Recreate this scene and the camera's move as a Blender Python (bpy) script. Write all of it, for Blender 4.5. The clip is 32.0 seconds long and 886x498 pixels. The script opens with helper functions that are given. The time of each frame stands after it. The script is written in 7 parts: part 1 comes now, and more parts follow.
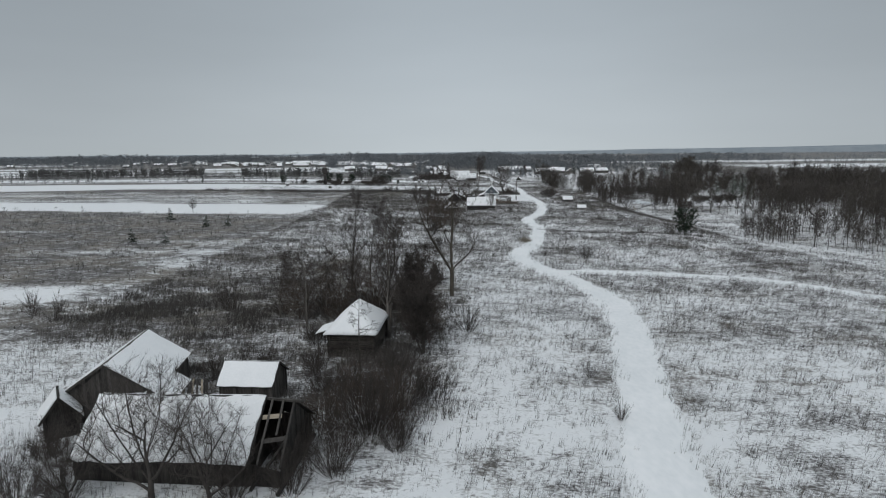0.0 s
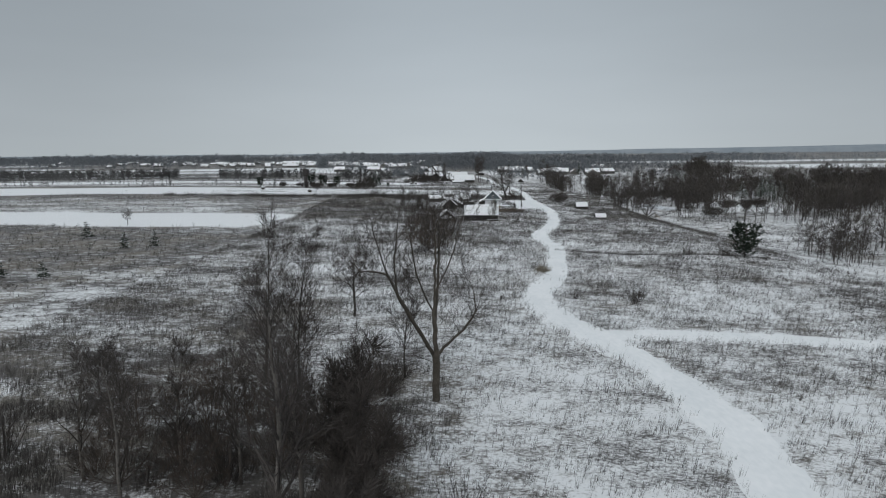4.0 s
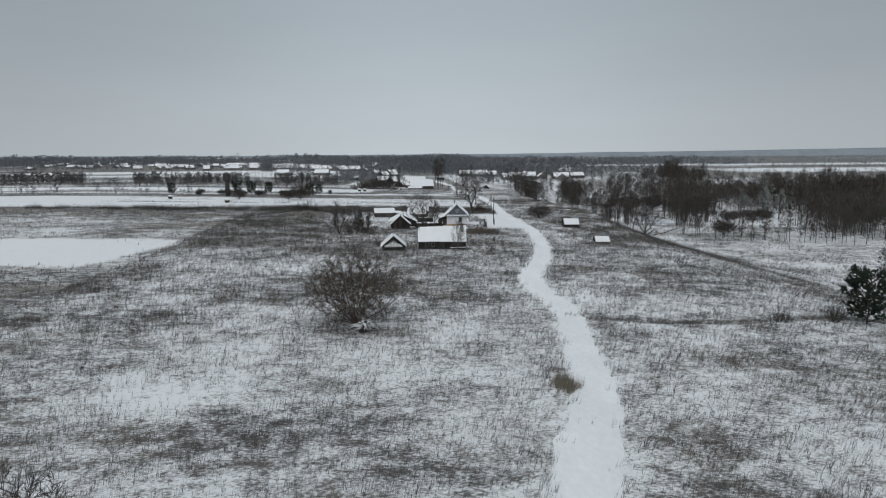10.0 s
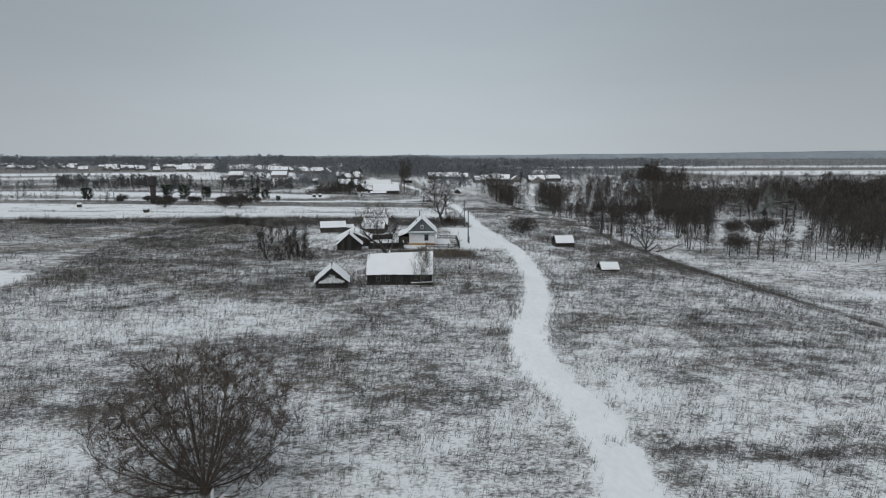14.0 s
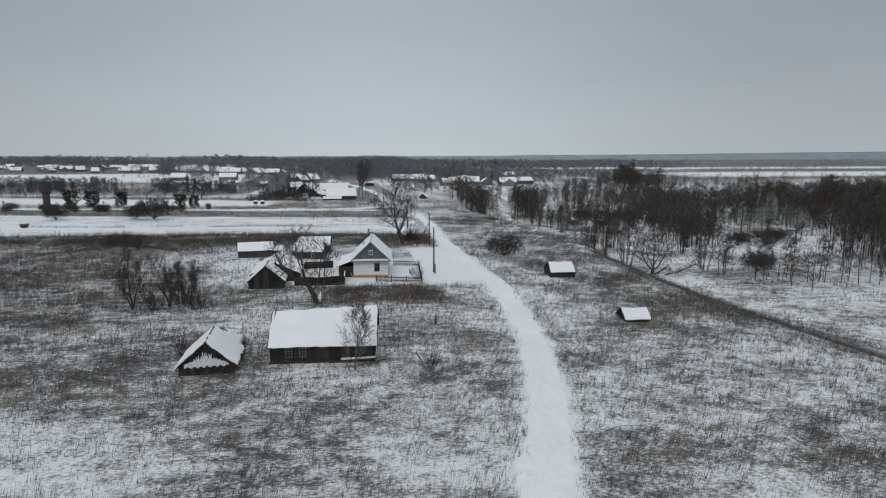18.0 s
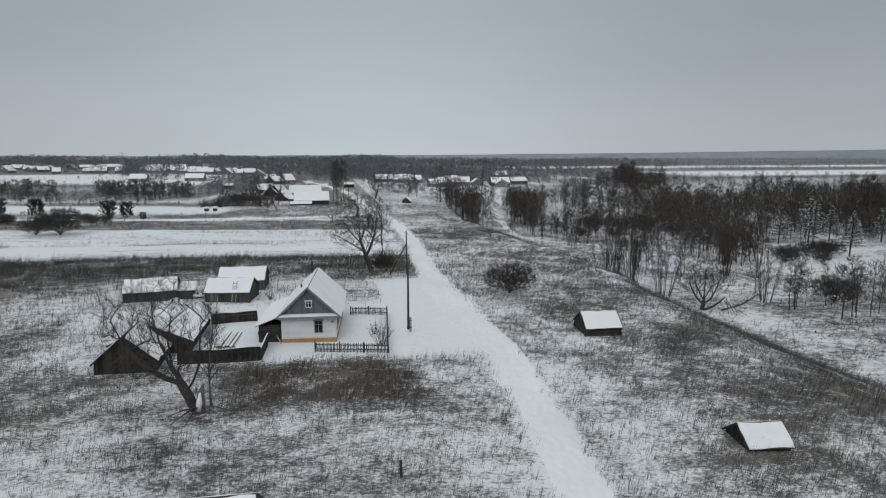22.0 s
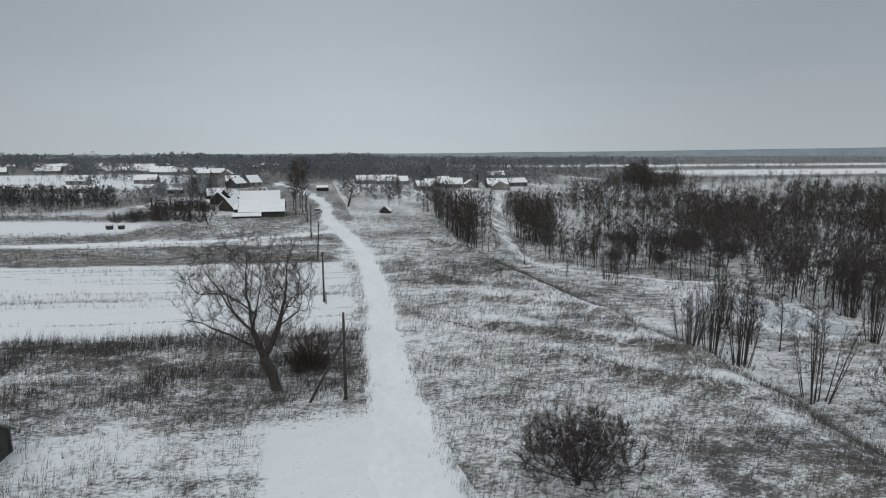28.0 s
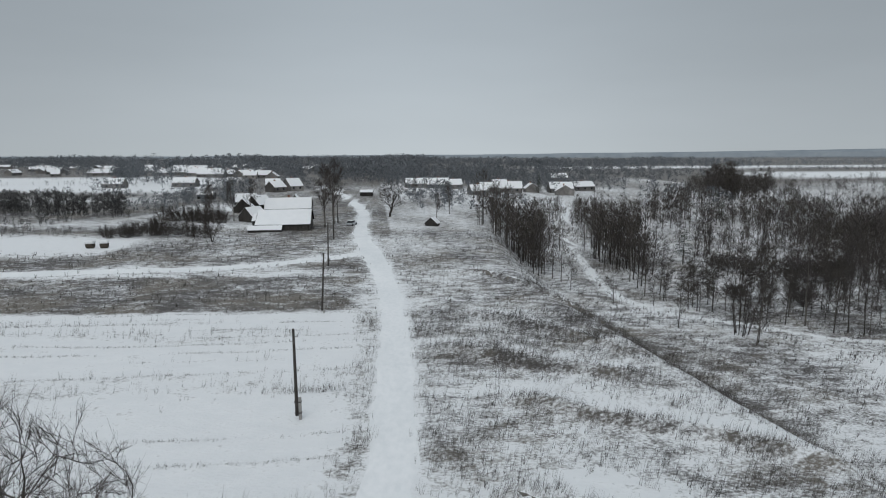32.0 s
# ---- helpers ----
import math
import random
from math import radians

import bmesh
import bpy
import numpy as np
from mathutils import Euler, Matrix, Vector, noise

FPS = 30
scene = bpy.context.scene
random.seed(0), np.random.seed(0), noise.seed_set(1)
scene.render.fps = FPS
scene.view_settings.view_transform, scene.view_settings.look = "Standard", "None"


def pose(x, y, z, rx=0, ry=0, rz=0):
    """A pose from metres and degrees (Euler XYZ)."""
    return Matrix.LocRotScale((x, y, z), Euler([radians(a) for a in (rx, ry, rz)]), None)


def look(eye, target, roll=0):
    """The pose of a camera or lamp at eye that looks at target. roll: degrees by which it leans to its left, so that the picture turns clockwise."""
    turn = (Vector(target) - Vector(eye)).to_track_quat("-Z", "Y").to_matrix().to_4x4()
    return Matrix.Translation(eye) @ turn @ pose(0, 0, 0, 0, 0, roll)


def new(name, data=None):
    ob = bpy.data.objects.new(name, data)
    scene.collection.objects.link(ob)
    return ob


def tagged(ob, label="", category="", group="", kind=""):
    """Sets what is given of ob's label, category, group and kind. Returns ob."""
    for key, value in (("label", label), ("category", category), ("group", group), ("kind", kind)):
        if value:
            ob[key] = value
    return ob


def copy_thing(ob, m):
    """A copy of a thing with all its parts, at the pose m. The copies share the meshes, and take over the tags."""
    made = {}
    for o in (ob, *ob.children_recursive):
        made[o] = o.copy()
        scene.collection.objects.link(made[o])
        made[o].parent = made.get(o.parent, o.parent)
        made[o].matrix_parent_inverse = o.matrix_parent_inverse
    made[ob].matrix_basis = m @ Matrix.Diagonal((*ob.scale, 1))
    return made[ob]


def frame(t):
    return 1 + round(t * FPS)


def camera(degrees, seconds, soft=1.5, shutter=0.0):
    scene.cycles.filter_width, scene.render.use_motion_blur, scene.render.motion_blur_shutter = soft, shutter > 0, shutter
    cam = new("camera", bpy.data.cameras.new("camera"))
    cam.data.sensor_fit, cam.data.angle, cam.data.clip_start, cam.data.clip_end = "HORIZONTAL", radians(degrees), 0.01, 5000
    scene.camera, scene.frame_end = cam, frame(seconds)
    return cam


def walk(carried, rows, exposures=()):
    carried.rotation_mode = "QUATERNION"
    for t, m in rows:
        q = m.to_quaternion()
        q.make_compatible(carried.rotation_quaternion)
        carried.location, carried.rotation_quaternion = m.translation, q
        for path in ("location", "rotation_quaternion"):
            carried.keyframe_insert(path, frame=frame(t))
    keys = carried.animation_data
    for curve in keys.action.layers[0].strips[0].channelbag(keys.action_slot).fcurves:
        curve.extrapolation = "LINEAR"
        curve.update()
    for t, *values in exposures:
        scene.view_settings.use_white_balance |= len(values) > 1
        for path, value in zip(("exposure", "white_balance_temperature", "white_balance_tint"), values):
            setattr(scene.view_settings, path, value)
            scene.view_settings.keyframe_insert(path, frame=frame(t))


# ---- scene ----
cam = camera(75.1, 32.0, soft=1.1)
METRES, EYE, TILT, LEAN, TURN = 277.8, 20.0, 0.0, 1.2, 0.0
ROWS = [
    (0.0, 0.0, 0.0, 0.0, 0.1, -9.54, -0.62),
    (0.5, 0.0007, 0.0164, -0.0001, 0.08, -9.55, -0.61),
    (1.0, 0.0013, 0.0328, -0.0002, 0.05, -9.57, -0.61),
    (1.5, 0.002, 0.0492, -0.0003, 0.03, -9.57, -0.59),
    (2.0, 0.0027, 0.0657, -0.0004, 0.01, -9.59, -0.6),
    (2.5, 0.0035, 0.0823, -0.0006, 0.0, -9.59, -0.58),
    (3.0, 0.0043, 0.099, -0.0007, -0.04, -9.57, -0.6),
    (3.5, 0.0051, 0.1156, -0.0011, -0.08, -9.54, -0.6),
    (5.5, 0.0076, 0.1785, -0.0013, -0.42, -9.54, -0.66),
    (6.0, 0.0083, 0.1943, -0.0015, -0.6, -9.51, -0.66),
    (6.5, 0.0092, 0.2101, -0.0017, -0.89, -9.47, -0.67),
    (7.0, 0.0102, 0.2259, -0.0021, -1.25, -9.41, -0.68),
    (7.5, 0.0112, 0.2413, -0.0019, -1.66, -9.42, -0.74),
    (8.0, 0.0123, 0.2568, -0.0021, -2.11, -9.37, -0.75),
    (8.5, 0.0133, 0.2721, -0.002, -2.6, -9.36, -0.81),
    (9.0, 0.0147, 0.2875, -0.0021, -3.11, -9.32, -0.83),
    (9.5, 0.0162, 0.303, -0.0021, -3.6, -9.3, -0.88),
    (10.0, 0.0177, 0.3184, -0.0022, -4.1, -9.26, -0.88),
    (10.5, 0.0193, 0.3338, -0.0023, -4.61, -9.23, -0.93),
    (11.0, 0.0212, 0.3493, -0.0023, -5.1, -9.21, -0.96),
    (11.5, 0.0231, 0.3647, -0.0023, -5.56, -9.18, -1.0),
    (12.0, 0.0252, 0.38, -0.0023, -5.86, -9.17, -1.02),
    (12.5, 0.0274, 0.3953, -0.0023, -6.1, -9.14, -1.03),
    (13.0, 0.0295, 0.4107, -0.0023, -6.33, -9.13, -1.06),
    (13.5, 0.0317, 0.4259, -0.0023, -6.59, -9.1, -1.07),
    (14.0, 0.034, 0.4412, -0.0023, -7.0, -9.08, -1.13),
    (14.5, 0.0364, 0.4567, -0.0023, -7.43, -9.06, -1.15),
    (16.5, 0.0469, 0.5184, -0.0022, -9.23, -8.99, -1.21),
    (17.0, 0.0498, 0.5338, -0.0022, -9.66, -8.97, -1.2),
    (17.5, 0.0528, 0.5492, -0.0022, -9.99, -8.96, -1.22),
    (18.0, 0.0559, 0.5644, -0.0023, -10.23, -8.94, -1.22),
    (18.5, 0.0591, 0.5798, -0.0023, -10.47, -8.94, -1.22),
    (19.0, 0.0624, 0.5951, -0.0025, -10.73, -8.93, -1.22),
    (19.5, 0.0656, 0.6103, -0.0024, -10.93, -8.95, -1.23),
    (20.0, 0.0689, 0.6255, -0.0024, -11.05, -8.96, -1.19),
    (20.5, 0.0722, 0.6408, -0.0025, -11.12, -8.98, -1.19),
    (21.0, 0.0754, 0.656, -0.0026, -11.2, -8.99, -1.14),
    (21.5, 0.0787, 0.671, -0.0027, -11.27, -8.99, -1.17),
    (22.0, 0.0821, 0.6862, -0.0027, -11.34, -9.02, -1.13),
    (22.5, 0.0854, 0.7012, -0.0027, -11.42, -9.03, -1.16),
    (23.0, 0.0887, 0.7164, -0.0028, -11.5, -9.07, -1.16),
    (23.5, 0.092, 0.7314, -0.0028, -11.59, -9.1, -1.13),
    (24.0, 0.0954, 0.7464, -0.0028, -11.66, -9.11, -1.13),
    (24.5, 0.0987, 0.7612, -0.0029, -11.75, -9.13, -1.18),
    (25.0, 0.1021, 0.776, -0.0027, -11.85, -9.17, -1.13),
    (25.5, 0.1055, 0.7908, -0.0026, -11.92, -9.19, -1.11),
    (27.5, 0.1182, 0.8489, -0.0024, -12.2, -9.16, -1.12),
    (28.0, 0.1217, 0.8641, -0.0023, -12.23, -9.16, -1.08),
    (28.5, 0.1251, 0.8797, -0.0023, -12.27, -9.14, -1.07),
    (29.0, 0.1286, 0.8954, -0.0023, -12.29, -9.11, -1.06),
    (29.5, 0.132, 0.9109, -0.0022, -11.94, -9.11, -1.08),
    (30.0, 0.1352, 0.9263, -0.002, -11.02, -9.13, -1.05),
    (30.5, 0.1381, 0.9418, -0.0023, -9.91, -9.13, -1.08),
    (31.0, 0.1407, 0.957, -0.0023, -8.78, -9.13, -1.06),
    (31.5, 0.1429, 0.972, -0.0025, -7.73, -9.11, -1.02),
    (32.0, 0.1448, 0.987, -0.0024, -6.76, -9.14, -0.98),
]
walk(cam, [(t, pose(0.42, 0, EYE, TILT, LEAN, TURN) @ pose(METRES * x, METRES * y, METRES * z, 90 + pitch, roll, yaw)) for t, x, y, z, yaw, pitch, roll in ROWS])

# ---- light ----
world = bpy.data.worlds.new("overcast_sky")
scene.world = world
world.use_nodes = True
wn, wl = world.node_tree.nodes, world.node_tree.links
wn.clear()
sky = wn.new("ShaderNodeTexSky")
sky.sky_type, sky.sun_disc = "NISHITA", False
sky.sun_elevation, sky.sun_rotation = radians(35), radians(205)
sky.dust_density, sky.air_density = 6.0, 1.0
grey = wn.new("ShaderNodeHueSaturation")
grey.inputs["Saturation"].default_value, grey.inputs["Value"].default_value = 0.25, 0.06
wl.new(sky.outputs[0], grey.inputs["Color"])
coord = wn.new("ShaderNodeTexCoord")
sep = wn.new("ShaderNodeSeparateXYZ")
wl.new(coord.outputs["Generated"], sep.inputs[0])
deck = wn.new("ShaderNodeValToRGB")          # cloud deck, from the horizon up to the zenith
deck.color_ramp.interpolation = "B_SPLINE"
STOPS = [(0.0, (0.47, 0.52, 0.55)), (0.03, (0.46, 0.51, 0.545)), (0.12, (0.41, 0.46, 0.50)),
         (0.27, (0.30, 0.345, 0.385)), (0.5, (0.44, 0.49, 0.535)), (1.0, (0.64, 0.70, 0.75))]
ramp = deck.color_ramp
while len(ramp.elements) < len(STOPS):
    ramp.elements.new(0.5)
for el, (p, c) in zip(ramp.elements, STOPS):
    el.position, el.color = p, (*c, 1)
wl.new(sep.outputs["Z"], deck.inputs[0])
cloud = wn.new("ShaderNodeTexNoise")
cloud.inputs["Scale"].default_value, cloud.inputs["Detail"].default_value = 2.2, 3
flat = wn.new("ShaderNodeMapping")
flat.inputs["Scale"].default_value = (1, 1, 5)
wl.new(coord.outputs["Generated"], flat.inputs[0])
wl.new(flat.outputs[0], cloud.inputs["Vector"])
vary = wn.new("ShaderNodeMapRange")
vary.inputs["To Min"].default_value, vary.inputs["To Max"].default_value = 0.93, 1.07
wl.new(cloud.outputs[0], vary.inputs["Value"])
mul = wn.new("ShaderNodeMix")
mul.data_type, mul.blend_type = "RGBA", "MULTIPLY"
mul.inputs[0].default_value = 1
wl.new(deck.outputs[0], mul.inputs[6])
wl.new(vary.outputs[0], mul.inputs[7])
glow = wn.new("ShaderNodeMapRange")           # brighter to the north, dimmer to both sides: lens vignetting put into the sky
glow.interpolation_type = "SMOOTHSTEP"
off = wn.new("ShaderNodeMath")
off.operation = "SUBTRACT"
off.inputs[1].default_value = 0.06
size = wn.new("ShaderNodeMath")
size.operation = "ABSOLUTE"
wl.new(sep.outputs["X"], off.inputs[0])
wl.new(off.outputs[0], size.inputs[0])
wl.new(size.outputs[0], glow.inputs["Value"])
glow.inputs["From Min"].default_value, glow.inputs["From Max"].default_value = 0.0, 0.68
glow.inputs["To Min"].default_value, glow.inputs["To Max"].default_value = 1.15, 0.88
thin = wn.new("ShaderNodeMix")
thin.data_type, thin.blend_type = "RGBA", "MULTIPLY"
thin.inputs[0].default_value = 1
wl.new(mul.outputs[2], thin.inputs[6])
wl.new(glow.outputs[0], thin.inputs[7])
both = wn.new("ShaderNodeMix")
both.data_type = "RGBA"
both.inputs[0].default_value = 0.95
wl.new(grey.outputs[0], both.inputs[6])
wl.new(thin.outputs[2], both.inputs[7])
back = wn.new("ShaderNodeBackground")
back.inputs["Strength"].default_value = 1.0
wl.new(both.outputs[2], back.inputs[0])
wl.new(back.outputs[0], wn.new("ShaderNodeOutputWorld").inputs[0])

sun = new("overcast_sun", bpy.data.lights.new("overcast_sun", "SUN"))
sun.data.energy, sun.data.angle, sun.data.color = 0.62, radians(40), (1.0, 0.98, 0.95)
sun.matrix_world = look((-60, -130, 140), (0, 0, 0))
scene.view_settings.exposure = 0.0


# ---- materials ----
def material(name, base, other, scale=4.0, rough=0.85, bump=0.3, detail_scale=40.0, spread=0.0, stretch=(1, 1, 1), spec=0.3):
    """Two colours mixed by a coarse and a fine noise, with relief; spread: how far single pieces differ in value."""
    m = bpy.data.materials.new(name)
    m.use_nodes = True
    n, l = m.node_tree.nodes, m.node_tree.links
    bsdf = n["Principled BSDF"]
    bsdf.inputs["Roughness"].default_value = rough
    bsdf.inputs["Specular IOR Level"].default_value = spec
    tc, mp = n.new("ShaderNodeTexCoord"), n.new("ShaderNodeMapping")
    mp.inputs["Scale"].default_value = stretch
    l.new(tc.outputs["Object"], mp.inputs[0])
    a, b = n.new("ShaderNodeTexNoise"), n.new("ShaderNodeTexNoise")
    for node, s, d in ((a, scale, 3), (b, detail_scale, 4)):
        node.inputs["Scale"].default_value, node.inputs["Detail"].default_value = s, d
        l.new(mp.outputs[0], node.inputs["Vector"])
    add = n.new("ShaderNodeMath")
    add.operation = "ADD"
    l.new(a.outputs[0], add.inputs[0])
    l.new(b.outputs[0], add.inputs[1])
    mr = n.new("ShaderNodeMapRange")
    mr.inputs["From Min"].default_value, mr.inputs["From Max"].default_value = 0.7, 1.3
    l.new(add.outputs[0], mr.inputs["Value"])
    mix = n.new("ShaderNodeMix")
    mix.data_type = "RGBA"
    mix.inputs[6].default_value, mix.inputs[7].default_value = (*base, 1), (*other, 1)
    l.new(mr.outputs[0], mix.inputs[0])
    out = mix.outputs[2]
    if spread:
        geo, info = n.new("ShaderNodeNewGeometry"), n.new("ShaderNodeObjectInfo")
        sm, fr = n.new("ShaderNodeMath"), n.new("ShaderNodeMath")
        sm.operation, fr.operation = "ADD", "FRACT"
        l.new(geo.outputs["Random Per Island"], sm.inputs[0])
        l.new(info.outputs["Random"], sm.inputs[1])
        l.new(sm.outputs[0], fr.inputs[0])
        val = n.new("ShaderNodeMapRange")
        val.inputs["To Min"].default_value, val.inputs["To Max"].default_value = 1 - spread, 1 + spread
        l.new(fr.outputs[0], val.inputs["Value"])
        hs = n.new("ShaderNodeHueSaturation")
        l.new(val.outputs[0], hs.inputs["Value"])
        l.new(out, hs.inputs["Color"])
        out = hs.outputs[0]
    l.new(out, bsdf.inputs["Base Color"])
    if bump:
        bp = n.new("ShaderNodeBump")
        bp.inputs["Strength"].default_value, bp.inputs["Distance"].default_value = bump, 0.03
        l.new(b.outputs[0], bp.inputs["Height"])
        l.new(bp.outputs[0], bsdf.inputs["Normal"])
    return m


SNOW = material("snow", (0.84, 0.85, 0.86), (0.91, 0.915, 0.92), 0.6, 0.7, 0.25, 6.0)
ROAD_SNOW = material("trodden_snow", (0.79, 0.81, 0.82), (0.91, 0.915, 0.92), 0.25, 0.7, 0.4, 2.5, stretch=(1, 0.5, 1))
BARK = material("bark", (0.036, 0.032, 0.03), (0.095, 0.084, 0.075), 3, 0.95, 0.5, 25)
BARK_BROWN = material("bark_brown", (0.045, 0.039, 0.032), (0.108, 0.094, 0.078), 3, 0.95, 0.5, 25, 0.3)
BARK_GREY = material("bark_grey", (0.09, 0.082, 0.075), (0.22, 0.20, 0.18), 3, 0.95, 0.5, 25)
TWIG = material("twigs", (0.046, 0.040, 0.037), (0.09, 0.077, 0.069), 0.5, 0.95, 0, 3, 0.35)
# slightly paler than TWIG: mid-distance haze put into the colour
TWIG_MID = material("wood_twigs", (0.052, 0.046, 0.044), (0.10, 0.087, 0.08), 0.2, 0.95, 0, 1.5, 0.4)
TWIG_HEDGE = material("grey_hedge_twigs", (0.066, 0.066, 0.067), (0.12, 0.117, 0.115), 0.3, 0.95, 0, 2, 0.4)
TWIG_WOOD = material("brownish_wood_twigs", (0.056, 0.05, 0.044), (0.108, 0.096, 0.082), 0.2, 0.95, 0, 1.5, 0.3)
TWIG_RUST = material("rusty_twigs", (0.062, 0.05, 0.042), (0.115, 0.09, 0.074), 0.5, 0.95, 0, 3, 0.35)
# paler and bluer than TWIG: distance haze put into the colour
TWIG_FAR = material("haze_tinted_twigs", (0.135, 0.146, 0.158), (0.20, 0.212, 0.224), 0.05, 0.95, 0, 0.5, 0.35)
NEEDLE = material("needles", (0.022, 0.035, 0.026), (0.05, 0.065, 0.045), 0.7, 0.8, 0, 3, 0.35)
WEED = material("dead_weeds", (0.068, 0.063, 0.06), (0.15, 0.139, 0.128), 0.15, 0.95, 0, 2, 0.4)
STRAW = material("straw_grass", (0.15, 0.132, 0.108), (0.27, 0.24, 0.192), 0.15, 0.95, 0, 2, 0.3)
REED = material("brown_tall_weeds", (0.10, 0.076, 0.06), (0.19, 0.145, 0.11), 0.15, 0.95, 0, 2, 0.35)
OLDWOOD = material("old_grey_planks", (0.035, 0.032, 0.03), (0.10, 0.092, 0.085), 1.2, 0.9, 0.5, 14, 0.35, (1, 1, 0.2))
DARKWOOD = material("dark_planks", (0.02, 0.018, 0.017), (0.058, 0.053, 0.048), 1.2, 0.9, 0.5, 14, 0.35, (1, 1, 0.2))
LOGWOOD = material("weathered_logs", (0.025, 0.022, 0.02), (0.075, 0.066, 0.058), 1.5, 0.9, 0.6, 18, 0.3)
GREENWOOD = material("faded_green_planks", (0.075, 0.10, 0.088), (0.15, 0.17, 0.15), 1.2, 0.9, 0.4, 14, 0.25, (1, 1, 0.2))
GABLE = material("blue_grey_boards", (0.10, 0.12, 0.135), (0.17, 0.19, 0.205), 1.2, 0.85, 0.4, 14, 0.2, (1, 1, 0.2))
PAINT = material("white_painted_boards", (0.66, 0.65, 0.67), (0.78, 0.77, 0.78), 0.7, 0.7, 0.2, 9, 0.05)
OCHRE = material("ochre_plinth", (0.34, 0.20, 0.075), (0.48, 0.30, 0.13), 0.8, 0.85, 0.3, 10)
GREYPAINT = material("flaking_grey_paint", (0.09, 0.09, 0.088), (0.19, 0.185, 0.18), 3, 0.85, 0.3, 20)
TRIM = material("green_grey_trim", (0.15, 0.19, 0.19), (0.26, 0.31, 0.30), 2, 0.7, 0.2, 20)
GLASS = material("dark_window_glass", (0.012, 0.014, 0.016), (0.03, 0.032, 0.035), 2, 0.08, 0, 9, spec=0.6)
PALEWOOD = material("fresh_boards", (0.30, 0.25, 0.19), (0.46, 0.40, 0.32), 2, 0.85, 0.3, 20, 0.2)
CONCRETE = material("concrete", (0.24, 0.235, 0.225), (0.36, 0.35, 0.335), 2, 0.9, 0.4, 20)
RUST = material("dark_rusty_steel", (0.03, 0.03, 0.033), (0.075, 0.062, 0.055), 0.8, 0.6, 0.2, 9)
BRICK = material("brick", (0.22, 0.10, 0.07), (0.34, 0.18, 0.13), 3, 0.9, 0.3, 20)
FARWALL = material("far_walls", (0.10, 0.095, 0.09), (0.26, 0.245, 0.23), 0.08, 0.9, 0, 0.6, 0.45)
HAY = material("old_hay", (0.04, 0.036, 0.03), (0.10, 0.085, 0.065), 2, 0.95, 0.6, 20)
CARPAINT = material("silver_car_paint", (0.40, 0.42, 0.44), (0.48, 0.50, 0.52), 2, 0.35, 0, 20, spec=0.5)
RUBBER = material("rubber", (0.02, 0.02, 0.02), (0.035, 0.035, 0.035), 4, 0.9, 0.2, 30)
# twigs lightened to blue-grey, painting in the haze near the horizon
TWIG_HAZE = material("haze_tinted_far_twigs", (0.22, 0.245, 0.267), (0.29, 0.313, 0.335), 0.02, 0.95, 0, 0.2, 0.3)
# base colour already holds the haze over the hills
HILLS = material("haze_tinted_hills", (0.25, 0.285, 0.315), (0.33, 0.36, 0.385), 0.004, 1.0, 0, 0.02, spec=0)


# ---- terrain ----
def hash2(ix, iy, seed):
    v = np.sin(ix * 127.1 + iy * 311.7 + seed * 74.7) * 43758.5453
    return v - np.floor(v)


def vnoise(x, y, seed=0):
    """Smooth value noise, 0 to 1, for arrays."""
    ix, iy = np.floor(x), np.floor(y)
    fx, fy = x - ix, y - iy
    fx, fy = fx * fx * (3 - 2 * fx), fy * fy * (3 - 2 * fy)
    a, b = hash2(ix, iy, seed), hash2(ix + 1, iy, seed)
    c, d = hash2(ix, iy + 1, seed), hash2(ix + 1, iy + 1, seed)
    return (a * (1 - fx) + b * fx) * (1 - fy) + (c * (1 - fx) + d * fx) * fy


def fbm(x, y, seed=0, octaves=3):
    total, amp, norm = 0.0, 1.0, 0.0
    for k in range(octaves):
        total, norm = total + amp * vnoise(x * 2 ** k, y * 2 ** k, seed + 13 * k), norm + amp
        amp *= 0.5
    return total / norm


def smooth(a, b, v):
    s = np.clip((v - a) / (b - a), 0, 1)
    return s * s * (3 - 2 * s)


def band(v, a, b, soft):
    return smooth(a - soft, a + soft, v) * (1 - smooth(b - soft, b + soft, v))


ROAD = [(10, -20), (12, 10), (13.3, 25), (14.3, 33.3), (15.5, 39), (17.3, 46.6), (20.4, 59), (22.3, 67), (23.5, 75.5), (23.2, 82), (21.8, 90), (18.5, 99.5), (16.1, 107),
        (15.3, 116), (17.2, 123), (22, 135.5), (24.0, 146), (25.6, 154), (26.9, 160.6), (27.0, 166), (26.4, 173), (26.6, 181), (28.3, 188.4), (32.2, 198.5), (36.4, 213), (39.0, 229),
        (40.3, 245), (40, 260), (39.5, 275), (40.2, 295), (41.5, 312), (42.4, 334), (42.5, 348), (42.1, 363), (40.7, 382), (38.9, 397), (37.2, 416), (36.7, 440),
        (36.6, 475), (31.5, 520), (22, 580), (5, 640)]
BRANCH = [(18.6, 99), (24, 99.6), (31, 99.6), (40, 99.2), (50, 98), (58, 95), (67.5, 87), (85, 74), (125, 52)]
LANE = [(39, 391), (30, 383), (15, 375), (-18, 371), (-70, 369), (-150, 366)]
CREEK = [(135, 540), (112, 485), (103, 459), (96, 430), (92, 409), (87.5, 390), (86.5, 375), (91, 364), (99, 357), (110, 349), (135, 342), (185, 334)]
EDGE_Y = [-200, 60, 150, 200, 250, 290, 330, 360, 400, 450, 520, 600, 700, 5000]
